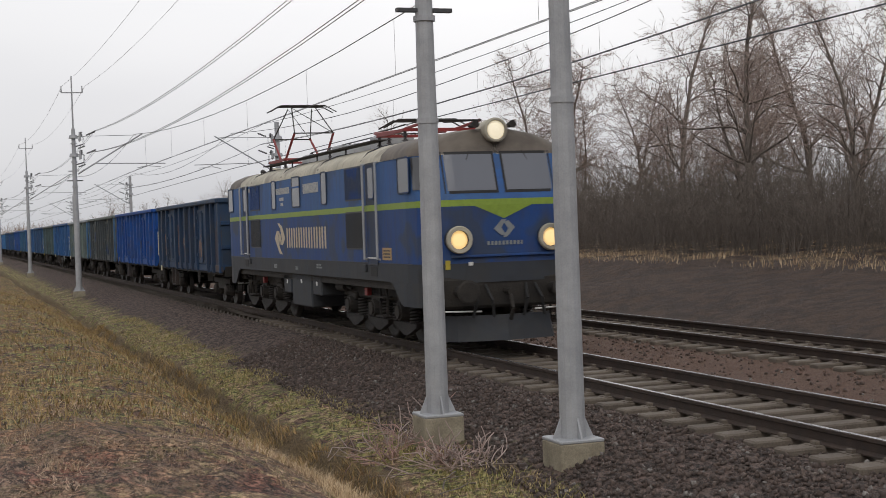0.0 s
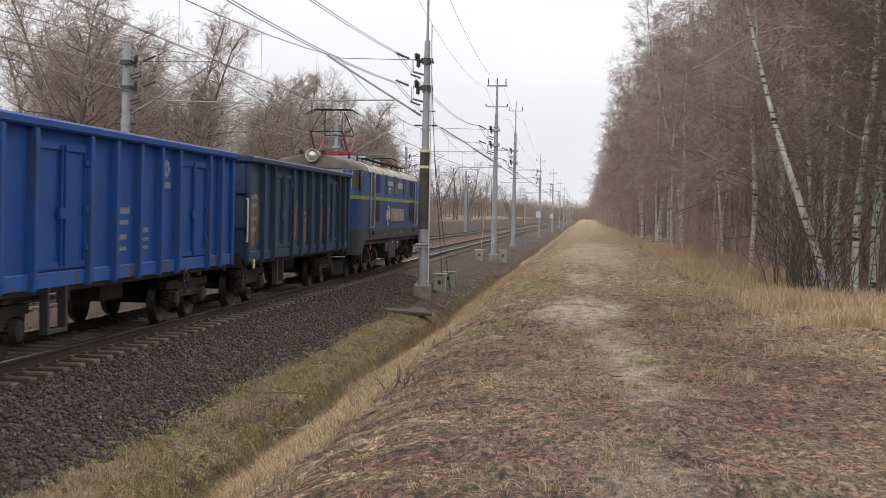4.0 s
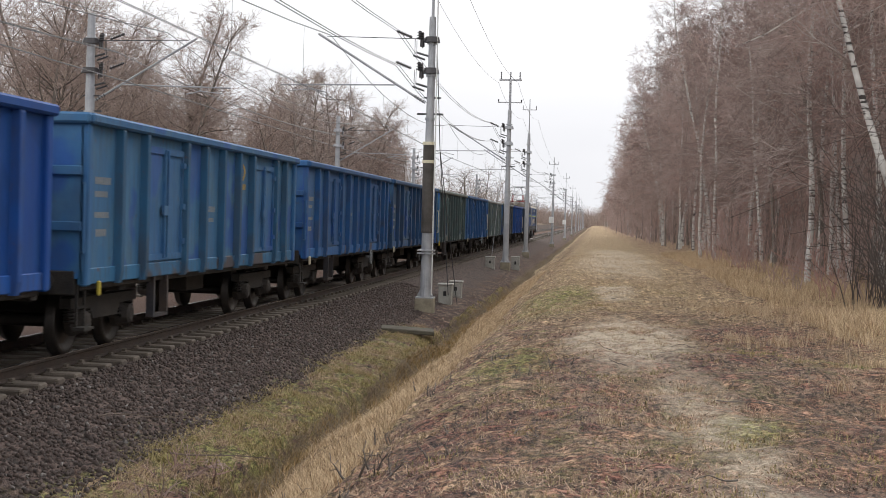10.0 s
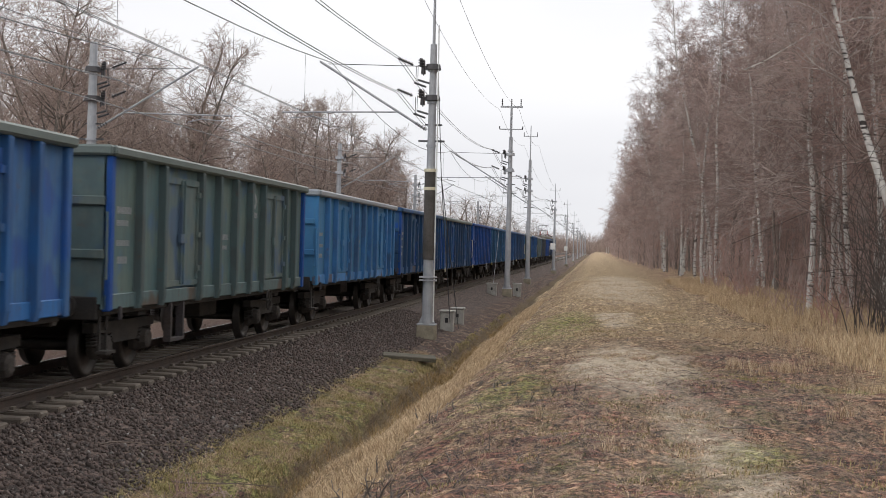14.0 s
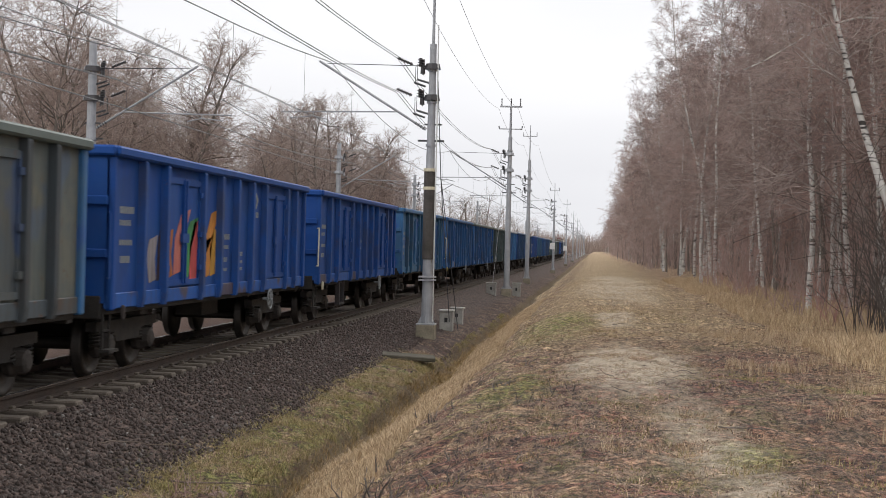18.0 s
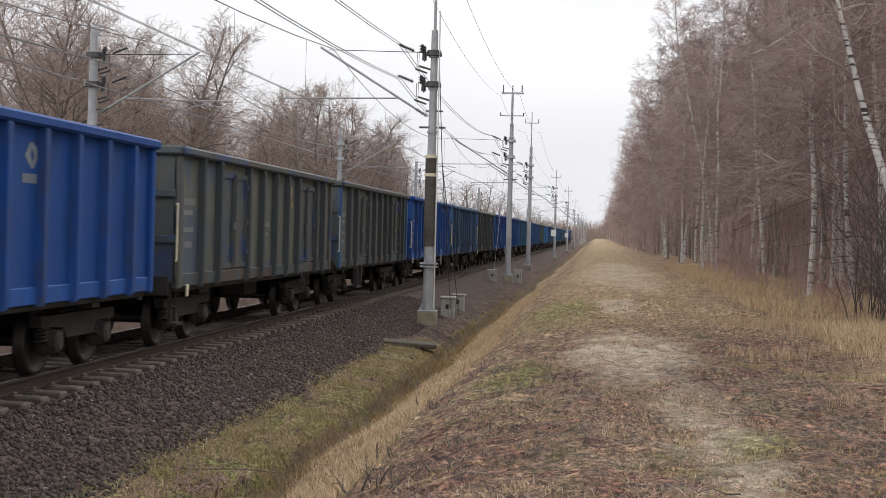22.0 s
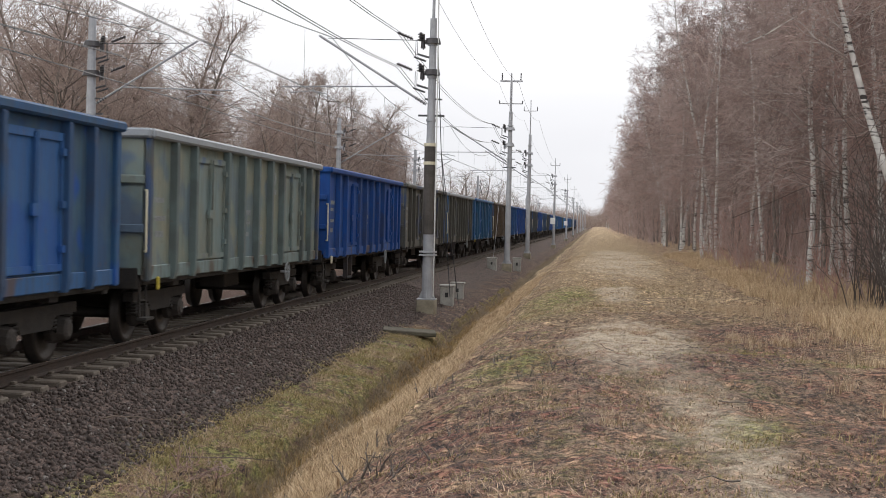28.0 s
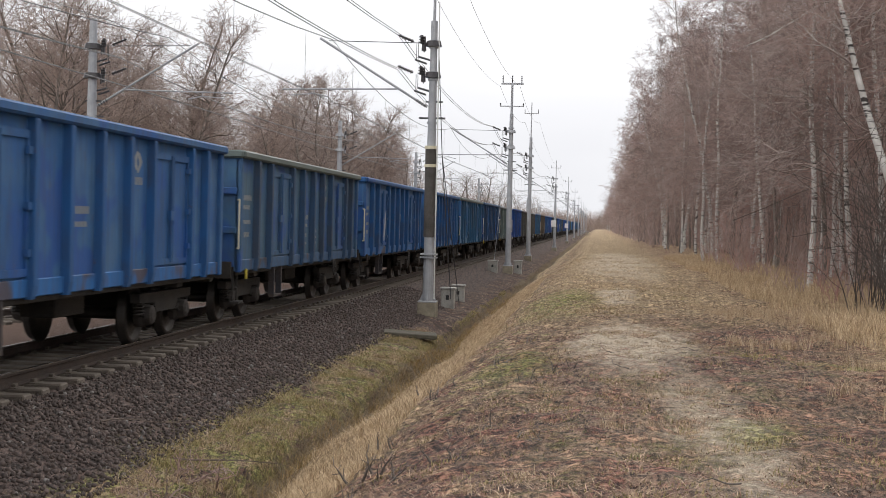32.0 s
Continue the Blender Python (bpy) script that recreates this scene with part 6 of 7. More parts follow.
def grow(seed, kind, detail):
    """Segments of a bare tree: trunk, limbs and twigs."""
    g = random.Random(seed)
    trunk, limbs, crown = [], [], []
    if kind in ("birch", "slant"):
        h, r = g.uniform(12.5, 15.0), g.uniform(0.065, 0.105)
        p, d = Vector((0, 0, -0.3)), Vector((g.gauss(0, 0.05), g.gauss(0, 0.05), 1)).normalized()
        if kind == "slant":
            h, r, d = 8.6, 0.1, Vector((-0.335, 0, 1)).normalized()
        n = 16
        for i in range(n):
            q = p + d * (h / n)
            ra, rb = r * (1 - 0.88 * i / n), r * (1 - 0.88 * (i + 1) / n)
            trunk.append((*p, *q, ra, rb))
            u = (i + 1) / n
            if u > (0.2 if kind == "birch" else 0.55):
                for _ in range(5 if u > 0.3 else 3):
                    a = g.uniform(0, 2 * math.pi)
                    rise = g.uniform(0.4, 1.5) if u > 0.4 else g.uniform(-0.1, 0.7)
                    k = Vector((math.cos(a), math.sin(a), rise)).normalized()
                    branch(g, limbs, crown, q, k, (2.7 * (1.1 - u)) * g.uniform(0.6, 1.2) + 0.5, max(0.022 * (1.15 - u), 0.008), detail, 0.14, 0.2, 2 if detail > 1 else 3, 0.0052 if detail > 1 else 0.011, detail)
            if kind == "birch":
                d = (d + Vector((g.gauss(0, 0.035), g.gauss(0, 0.035), 0.03))).normalized()
            else:
                d = (d + Vector((g.gauss(0, 0.025), g.gauss(0, 0.02), 0))).normalized()
            p = q
    else:
        h, r = g.uniform(11.5, 16.0), g.uniform(0.12, 0.22)
        p, d = Vector((0, 0, -0.3)), Vector((g.gauss(0, 0.06), g.gauss(0, 0.06), 1)).normalized()
        n = 10
        for i in range(n):
            q = p + d * (h * 0.8 / n)
            ra, rb = r * (1 - 0.8 * i / n), r * (1 - 0.8 * (i + 1) / n)
            trunk.append((*p, *q, ra, rb))
            u = (i + 1) / n
            if u > 0.22:
                for _ in range(4):
                    a = g.uniform(0, 2 * math.pi)
                    k = Vector((math.cos(a), math.sin(a), g.uniform(0.5, 1.3))).normalized()
                    branch(g, limbs, crown, q, k, 4.4 * (1.15 - 0.72 * u) * g.uniform(0.6, 1.1), max(0.075 * (1.1 - u), 0.028), detail, -0.03, 0.22, 2, 0.0085, detail)
            d = (d + Vector((g.gauss(0, 0.09), g.gauss(0, 0.09), 0.05))).normalized()
            p = q
    return trunk, limbs, crown


def birch_bark():
    m, nt, b = principled("birch_bark", 0.8)
    v = coords(nt, (1, 1, 1), 11.0)
    flat = coords(nt, (1.2, 1.2, 9.0), 11.0)
    c = mixed(nt, noise_fac(nt, v, 3.0, 0.35, 0.7), (0.66, 0.64, 0.6), (0.4, 0.375, 0.35))
    c = mixed(nt, noise_fac(nt, flat, 1.7, 0.555, 0.6, 4.0), c, (0.045, 0.038, 0.034))
    c = mixed(nt, math_node(nt, "MULTIPLY", noise_fac(nt, v, 0.8, 0.55, 0.7), 0.6), c, (0.12, 0.1, 0.09))
    nt.links.new(c, b.inputs["Base Color"])
    return m


M_BIRCH = birch_bark()
M_BARK = rough_surface("grey_brown_bark", (0.17, 0.14, 0.12), (0.27, 0.23, 0.2), 3.0, 0.95, 0, 30, 0.4, 0.5, 0.02)


def twig_material(name, a, b_, c_):
    """Bare twigs whose tone differs from tree to tree."""
    m, nt, b = principled(name, 0.95)
    oi, ramp = nt.nodes.new("ShaderNodeObjectInfo"), nt.nodes.new("ShaderNodeValToRGB")
    nt.links.new(oi.outputs["Random"], ramp.inputs["Fac"])
    e = ramp.color_ramp.elements
    e[0].color, e[1].color = (*a, 1), (*c_, 1)
    k = e.new(0.5)
    k.color = (*b_, 1)
    v = coords(nt)
    nt.links.new(mixed(nt, noise_fac(nt, v, 0.9), ramp.outputs["Color"], (0.22, 0.16, 0.14)), b.inputs["Base Color"])
    return m


M_TWIG = twig_material("reddish_brown_twigs", (0.56, 0.295, 0.24), (0.5, 0.35, 0.31), (0.64, 0.545, 0.5))
M_TWIG_DARK = twig_material("dark_brown_twigs", (0.2, 0.125, 0.105), (0.16, 0.125, 0.112), (0.24, 0.2, 0.18))
M_TWIG_GREY = twig_material("grey_brown_twigs", (0.47, 0.345, 0.285), (0.41, 0.325, 0.275), (0.5, 0.42, 0.37))
M_LIMB = twig_material("dark_limbs", (0.3, 0.24, 0.21), (0.5, 0.44, 0.4), (0.72, 0.68, 0.64))
M_LIMB_GREY = rough_surface("dark_grey_limbs", (0.13, 0.105, 0.09), (0.21, 0.175, 0.15), 2.0, 0.95)
PROTOS = {}


def tree_meshes(kind, detail, i):
    key = (kind, detail, i)
    if key not in PROTOS:
        t, l, c = grow(1000 + 37 * i + (500 if kind == "birch" else 0), kind, detail)
        PROTOS[key] = tubes("trunk", t, 7), tubes("branchwork", l, 4), tubes("crown", c, 3)
    return PROTOS[key]


def tree(x, y, kind, detail, i, scale, turn, lean=(0, 0), white=True):
    tm, lm, cm = tree_meshes(kind, detail, i)
    if kind != "broad":
        root = tagged(new("birch_tree"), "bare birch with white bark and reddish-brown twigs" if white else "bare young tree with dark bark and reddish twigs", "tree", "trees of the birch wood")
    else:
        root = tagged(new("bare_tree"), "leafless grey-brown tree with a spreading crown", "tree", "trees beyond the far track")
    root.matrix_basis = pose(x, y, float(ground_z(x, y)), lean[0], lean[1], turn)
    root.scale = (scale, scale, scale)
    part("trunk", tm, M_BIRCH if white and kind != "broad" else M_BARK, root)
    part("branchwork", lm, M_LIMB if kind != "broad" else M_LIMB_GREY, root)
    dark = int(x * 977 + y * 31) % 10 < 2
    part("crown", cm, (M_TWIG_DARK if dark else M_TWIG) if kind != "broad" else M_TWIG_GREY, root)
    return root


g = random.Random(5)


def spaced(count, xs, ys, gap, taken, power=1.0):
    """Random places with a least distance from one another."""
    made, tries = [], 0
    while len(made) < count and tries < count * 40:
        tries += 1
        p = (xs[0] + (xs[1] - xs[0]) * g.random() ** power, g.uniform(*ys))
        if all((p[0] - q[0]) ** 2 + (p[1] - q[1]) ** 2 > gap * gap for q in taken):
            taken.append(p)
            made.append(p)
    return made


taken = [(13.84, 24.3)]
# white trunks that stand out at the wood's edge
for x, y, k in ((13.7, 38.0, 1.1), (14.85, 38.5, 1.05), (15.3, 36.2, 1.0), (15.0, 45.0, 1.0), (15.6, 46.4, 1.05), (14.5, 55.0, 0.95), (14.9, 61.0, 1.0), (15.9, 33.0, 0.95), (14.6, 31.0, 0.9), (14.7, 138.0, 1.05), (14.3, 155.0, 1.05), (13.0, 186.0, 1.1), (13.6, 170.0, 1.1)):
    taken.append((x, y))
    tree(x, y, "birch", 2 if y < 100 else 1, int(x * 10 + y) % 6 + (0 if y < 100 else 10), k, g.uniform(0, 360), (g.gauss(0, 1.5), g.gauss(-1.5, 1.5)))
for x, y in spaced(95, (14.3, 29), (26, 80), 1.05, taken, 1.3):
    tree(x, y, "birch", 2, g.randrange(6), g.uniform(0.75, 1.05), g.uniform(0, 360), (g.gauss(0, 2.5), g.gauss(-0.5, 2.5)), g.random() < 0.36)
for x, y in spaced(24, (13.1, 15.2), (62, 130), 2.0, taken):
    tree(x, y, "birch", 2, g.randrange(6), g.uniform(0.95, 1.2), g.uniform(0, 360), (g.gauss(0, 2), g.gauss(-1, 2)), g.random() < 0.5)
for x, y in spaced(14, (12.4, 13.6), (125, 260), 4.0, taken):
    tree(x, y, "birch", 1, 10 + g.randrange(5), g.uniform(1.05, 1.3), g.uniform(0, 360), (g.gauss(0, 2), g.gauss(-1, 2)), g.random() < 0.4)
for x, y in spaced(70, (13.0, 24), (80, 190), 1.3, taken, 1.4):
    tree(x, y, "birch", 1, 10 + g.randrange(5), g.uniform(0.85, 1.1), g.uniform(0, 360), (g.gauss(0, 2), g.gauss(-1, 2)), g.random() < 0.5)
for x, y in spaced(70, (12.0, 20), (190, 640), 2.0, taken, 1.3):
    tree(x, y, "birch", 1, 10 + g.randrange(5), g.uniform(0.85, 1.1), g.uniform(0, 360), (g.gauss(0, 2), g.gauss(-1, 2)), g.random() < 0.4)
for x, y in spaced(26, (11, 24), (-420, -150), 3.0, taken):
    tree(x, y, "birch", 1, 10 + g.randrange(5), g.uniform(0.7, 0.9), g.uniform(0, 360), white=False)
for x, y in spaced(95, (-38, -16), (48, 190), 2.0, taken):
    if (8.0 - x) / y > 0.44:
        continue
    tree(x, y, "broad", 2, g.randrange(6), g.uniform(0.95, 1.3), g.uniform(0, 360))
for x, y in spaced(60, (-36, -16), (190, 600), 3.0, taken):
    tree(x, y, "broad", 1, 10 + g.randrange(4), g.uniform(0.9, 1.25), g.uniform(0, 360))
for x, y in spaced(46, (-46, -21), (-80, 5), 2.2, taken):
    tree(x, y, "broad", 2, g.randrange(6), g.uniform(0.7, 1.1), g.uniform(0, 360))
for x, y in spaced(50, (-50, -18), (-420, -80), 3.0, taken):
    tree(x, y, "broad", 1, 10 + g.randrange(4), g.uniform(0.55, 0.8), g.uniform(0, 360))
# the leaning white birch at the wood's edge
leaning = tree(13.84, 24.3, "slant", 2, 1, 1.0, 0)
leaning["label"] = "white birch leaning out over the footpath"
# a dark-twigged tree beside it, and a pale bent limb reaching out over the path
for x, y, i in ((15.0, 22.6, 2), (15.6, 25.4, 4)):
    dark = tree(x, y, "birch", 2, i, 0.8, 40 * i, white=False)
    for child in dark.children:
        painted(child, M_LIMB_GREY)
bent = tree(15.0, 30.4, "birch", 2, 3, 0.9, 75)
limb = tubes("bent_limb", [(*a, *b, 0.034 - 0.004 * i, 0.03 - 0.004 * i) for i, (a, b) in enumerate(zip([(15.0, 30.3, 6.8), (14.2, 30.2, 7.0), (13.4, 30, 7.0), (12.6, 30, 6.8), (12.0, 30, 6.42), (11.5, 30, 6.1)], [(14.2, 30.2, 7.0), (13.4, 30, 7.0), (12.6, 30, 6.8), (12.0, 30, 6.42), (11.5, 30, 6.1), (11.0, 30, 5.86)]))], 6)
part("bent_limb", limb, M_BIRCH, bent, "pale bare limb bending out over the path", at=bent.matrix_basis.inverted())
for x, y, k, i in ((14.7, 26.8, 1.15, 1), (15.3, 27.8, 1.1, 3), (16.1, 26.2, 1.1, 5), (16.4, 29.0, 1.05, 0)):
    tree(x, y, "birch", 2, i, k, 50 * i + 20)


def thicket(x0, x1, y0, y1, count, height, seed, material, label, radius=0.012):
    """Crowded thin stems of undergrowth."""
    r = np.random.default_rng(seed)
    x, y = r.uniform(x0, x1, count), r.uniform(y0, y1, count)
    h = height * r.uniform(0.35, 1.15, count)
    a = np.stack([x, y, ground_z(x, y) - 0.05], -1)
    m = a + np.stack([r.normal(0, 0.16, count) * h, r.normal(0, 0.16, count) * h, h * 0.55], -1)
    e = m + np.stack([r.normal(0, 0.22, count) * h, r.normal(0, 0.22, count) * h, h * 0.45], -1)
    rad = radius * r.uniform(0.6, 1.4, count)[:, None]
    rows = [np.concatenate([a, m, rad, rad * 0.7], 1), np.concatenate([m, e, rad * 0.7, rad * 0.4], 1)]
    for _ in range(3):
        k = r.uniform(0.3, 1.0, count)[:, None]
        p = a + (m - a) * k
        q = p + np.stack([r.normal(0, 0.25, count) * h, r.normal(0, 0.25, count) * h, h * r.uniform(0.1, 0.4, count)], -1)
        rows.append(np.concatenate([p, q, rad * 0.55, rad * 0.4], 1))
    return tagged(painted(new("thicket", tubes("thicket", np.concatenate(rows), 3)), material), label, "undergrowth", kind="stuff")


thicket(-29, -18.5, -90, 12, 11000, 4.2, 61, M_BARK, "dark leafless thicket beyond the field", 0.012)
thicket(-26, -17.5, 68, 260, 3800, 4.5, 62, M_TWIG_GREY, "brown leafless undergrowth below the trees", 0.02)
thicket(16.5, 30, 24, 110, 2200, 5.5, 63, M_TWIG, "reddish leafless undergrowth in the birch wood", 0.014)
thicket(12.4, 20, 110, 420, 2600, 5.0, 64, M_TWIG, "reddish leafless undergrowth in the birch wood", 0.02)

# ---- grass, litter, brush ----


def blade_material(name, tones, green=0.0):
    m, nt, b = principled(name, 0.9)
    geo, ramp = nt.nodes.new("ShaderNodeNewGeometry"), nt.nodes.new("ShaderNodeValToRGB")
    nt.links.new(geo.outputs["Random Per Island"], ramp.inputs["Fac"])
    e = ramp.color_ramp.elements
    e[0].color, e[1].color = (*tones[0], 1), (*tones[-1], 1)
    for i, c in enumerate(tones[1:-1]):
        k = e.new((i + 1) / (len(tones) - 1))
        k.color = (*c, 1)
    nt.links.new(ramp.outputs["Color"], b.inputs["Base Color"])
    return m


M_STRAW = blade_material("dry_straw", ((0.2, 0.125, 0.075), (0.48, 0.345, 0.215), (0.64, 0.5, 0.335), (0.33, 0.205, 0.12)))
M_OLIVE = blade_material("olive_winter_grass", ((0.12, 0.105, 0.035), (0.34, 0.29, 0.11), (0.52, 0.4, 0.21), (0.2, 0.17, 0.06)))
M_LITTER = blade_material("dead_leaves", ((0.025, 0.012, 0.01), (0.24, 0.115, 0.085), (0.42, 0.28, 0.2), (0.04, 0.02, 0.016)))


def blades(name, x, y, height, width, lean, material, label, seed, category="grass"):
    """Bent grass blades that taper to a tip."""
    r = np.random.default_rng(seed)
    n = len(x)
    z = ground_z(x, y) - 0.01
    h = height * r.uniform(0.45, 1.25, n)
    a = r.uniform(0, 2 * np.pi, n)
    l = h * lean * r.uniform(0.3, 1.6, n)
    dx, dy = np.cos(a) * l, np.sin(a) * l
    t = a + r.uniform(0.9, 2.2, n)
    wx, wy = np.cos(t) * width, np.sin(t) * width
    base = np.stack([x, y, z], -1)
    side = np.stack([wx, wy, 0 * wx], -1)
    mid = base + np.stack([dx * 0.35, dy * 0.35, h * 0.6], -1)
    tip = base + np.stack([dx, dy, h], -1)
    v = np.stack([base - side, base + side, mid + side * 0.7, mid - side * 0.7, tip], 1).reshape(-1, 3)
    k = 5 * np.arange(n)[:, None]
    f = np.concatenate([k + np.array([0, 1, 2]), k + np.array([0, 2, 3]), k + np.array([3, 2, 4])], 0)
    return tagged(painted(new(name, from_arrays(name, v, f)), material), label, category, kind="stuff")


def clumped(n, x0, x1, y0, y1, seed, scale=1.1, cut=0.0, power=1.0):
    """Random places that gather in clumps."""
    r = np.random.default_rng(seed)
    x, y = r.uniform(x0, x1, n * 4), y0 + (y1 - y0) * r.uniform(0, 1, n * 4) ** power
    keep = value_noise(x * scale, y * scale, seed) + 0.7 * value_noise(x * scale * 3, y * scale * 3, seed + 1) > cut + r.normal(0, 0.35, n * 4)
    return x[keep][:n], y[keep][:n]


def tufts(name, x, y, each, height, width, lean, material, label, seed, spread=0.05):
    """Grass blades gathered in tufts round the given places."""
    r = np.random.default_rng(seed + 7)
    n = len(x) * each
    blades(name, np.repeat(x, each) + r.normal(0, spread, n), np.repeat(y, each) + r.normal(0, spread, n), height, width, lean, material, label, seed)


M_GOLD = blade_material("golden_dry_grass", ((0.22, 0.14, 0.078), (0.54, 0.4, 0.24), (0.74, 0.58, 0.38), (0.36, 0.23, 0.125)))
M_AUTUMN = blade_material("orange_brown_grass", ((0.14, 0.085, 0.03), (0.46, 0.3, 0.14), (0.28, 0.22, 0.08), (0.34, 0.2, 0.09)))
M_STALK = blade_material("reddish_dead_stalks", ((0.022, 0.01, 0.008), (0.34, 0.185, 0.125), (0.68, 0.5, 0.34), (0.06, 0.027, 0.02)))
blades("grass", *clumped(70000, 4.92, 6.1, 7, 60, 21, 0.9, -0.6, 1.6), 0.12, 0.0022, 0.9, M_GOLD, "dry straw-coloured grass on the ditch bank", 22)
blades("grass", *clumped(46000, 11.5, 14.8, 15, 75, 23, 0.7, 0.1, 1.4), 0.25, 0.0034, 0.7, M_GOLD, "tall golden dry grass along the edge of the wood", 24)
tufts("grass", *clumped(360, 9.9, 12.4, 8.5, 28, 25, 0.8, 0.45, 1.1), 24, 0.15, 0.0024, 0.6, M_STRAW, "pale dry grass tufts beside the footpath", 26)
tufts("grass", *clumped(420, 6.0, 9.6, 7.5, 40, 27, 0.8, 0.2, 1.5), 16, 0.075, 0.002, 0.9, M_STRAW, "sparse dry grass tufts on the footpath", 28)
tufts("grass", *clumped(700, 6.2, 10.5, 8, 45, 35, 0.6, 0.4, 1.4), 22, 0.035, 0.003, 0.8, M_OLIVE, "short olive grass on the footpath", 36, 0.09)
tufts("grass", *clumped(1500, 3.1, 4.15, 6, 36, 37, 1.0, -0.1, 1.5), 24, 0.06, 0.003, 1.2, M_OLIVE, "olive winter grass beside the ditch", 38, 0.08)
tufts("grass", *clumped(700, 3.2, 4.2, 6, 36, 39, 1.2, 0.1, 1.5), 22, 0.1, 0.0026, 1.4, M_STRAW, "matted dry grass beside the ditch", 40, 0.06)
blades("grass", *clumped(7000, 4.08, 4.26, 6, 60, 45, 1.5, 0.0, 1.4), 0.1, 0.003, 1.0, M_OLIVE, "grass hanging over the ditch", 46)
blades("grass", *clumped(14000, 4.3, 4.9, 6, 60, 55, 1.3, -0.1, 1.5), 0.15, 0.003, 1.0, M_AUTUMN, "brown rank grass in the ditch", 56)
blades("grass", *clumped(9000, 4.3, 4.9, -45, 6, 57, 1.3, -0.1), 0.15, 0.005, 1.0, M_AUTUMN, "brown rank grass in the ditch", 58)
blades("grass", *clumped(14000, 5.8, 12, 26, 75, 47, 0.7, 0.2, 1.3), 0.07, 0.005, 1.0, M_GOLD, "short yellow grass on the footpath farther on", 48)
blades("stalks", *clumped(34000, 5.7, 12.2, 7.2, 24, 43, 0.8, 0.1, 1.4), 0.026, 0.0034, 5.5, M_STALK, "reddish dry stalks and twigs lying on the path", 44, "dead stalks")
blades("stalks", *clumped(12000, 5.9, 12.2, 20, 45, 53, 0.7, 0.2, 1.3), 0.035, 0.0055, 4.5, M_STALK, "dry stalks lying on the path farther on", 54, "dead stalks")
blades("stalks", *clumped(26000, 5.7, 12.2, -8, 7.4, 59, 0.8, 0.1), 0.026, 0.0034, 5.5, M_STALK, "reddish dry stalks lying by the footpath's start", 60, "dead stalks")
blades("grass", *clumped(22000, 4.95, 6.1, -8, 7.2, 61, 0.9, -0.5), 0.12, 0.0028, 0.9, M_GOLD, "dry straw-coloured grass on the ditch bank", 62)
tufts("grass", *clumped(220, 6.0, 12.4, -8, 8, 63, 0.8, 0.2), 20, 0.09, 0.0024, 0.8, M_STRAW, "sparse dry grass tufts on the footpath", 64)
blades("leaf_litter", *clumped(36000, 6.0, 13, -8, 36, 41, 0.8, 0.4, 1.0), 0.016, 0.0055, 2.2, M_LITTER, "dead brown leaves on the path", 42, "leaf litter")
blades("grass", *clumped(12000, 5.0, 10.5, -48, -6, 29, 0.8, -0.1), 0.11, 0.006, 0.9, M_AUTUMN, "orange-brown dry grass on the bank", 30)
blades("grass", *clumped(9000, 3.0, 4.25, -45, 6, 31, 1.0, 0.0), 0.09, 0.006, 0.9, M_OLIVE, "olive grass beside the ditch", 32)
blades("grass", *clumped(4000, -19, -15.5, -60, 30, 33, 0.5, -0.1), 0.2, 0.012, 0.7, M_STRAW, "tall dry grass along the field edge", 34)
blades("stalks", *clumped(12000, 5.6, 11, -45, -6, 49, 0.9, 0.1), 0.03, 0.005, 4.0, M_STALK, "dry stalks lying on the bank", 50, "dead stalks")
blades("grass", *clumped(8000, 5.0, 10.5, -48, -6, 51, 0.6, 0.35), 0.07, 0.006, 1.1, M_OLIVE, "short olive grass on the bank", 52)


M_STEM = rough_surface("dark_shrub_stems", (0.085, 0.068, 0.058), (0.14, 0.115, 0.1), 6.0, 0.95)


def shrub(x, y, seed, height, spread, stems, material, label, thin=0.006):
    s = random.Random(seed)
    out = []
    for _ in range(stems):
        d = Vector((s.gauss(0, spread), s.gauss(0, spread), 1)).normalized()
        branch(s, out, out, Vector((s.gauss(0, 0.12), s.gauss(0, 0.12), -0.05)), d, height * s.uniform(0.6, 1.1), 0.013, 1, 0.04, 0.13, 1, thin, 1)
    ob = tagged(painted(new("shrub", tubes("shrub", out, 3)), material), label, "shrub")
    ob.matrix_basis = pose(x, y, float(ground_z(x, y)))
    return ob


for i in range(30):
    x, y = g.uniform(12.9, 14.6), g.uniform(27, 65)
    shrub(x, y, 300 + i, g.uniform(1.2, 2.6), 0.3, g.randrange(5, 10), M_TWIG, "leafless brown shrub at the wood's edge")
for i in range(14):
    x, y = g.uniform(12.9, 14.6), g.uniform(22, 29)
    shrub(x, y, 340 + i, g.uniform(1.8, 3.4), 0.28, g.randrange(4, 8), M_STEM, "dark many-stemmed leafless shrub in tall dry grass", 0.006)
for i in range(9):
    shrub(3.5 + g.uniform(-0.5, 0.5), -9.6 + g.uniform(-1.6, 1.6), 400 + i, 0.5, 1.6, 12, M_TWIG, "tangle of dead brown twigs by the mast footing", 0.008)
for i in range(12):
    shrub(3.85 + g.uniform(-0.4, 0.3), 13.0 + g.uniform(-1.5, 2.0), 450 + i, 0.3, 2.2, 8, M_TWIG, "dead reddish twigs beside the ditch", 0.004)
for i in range(26):
    shrub(6.5 + g.uniform(-0.7, 1.2), 9 + 12 * g.random(), 480 + i, g.uniform(0.1, 0.2), 0.6, 4, M_BARK, "small dark dead stalks on the bank", 0.004)


# ---- small things beside the track ----


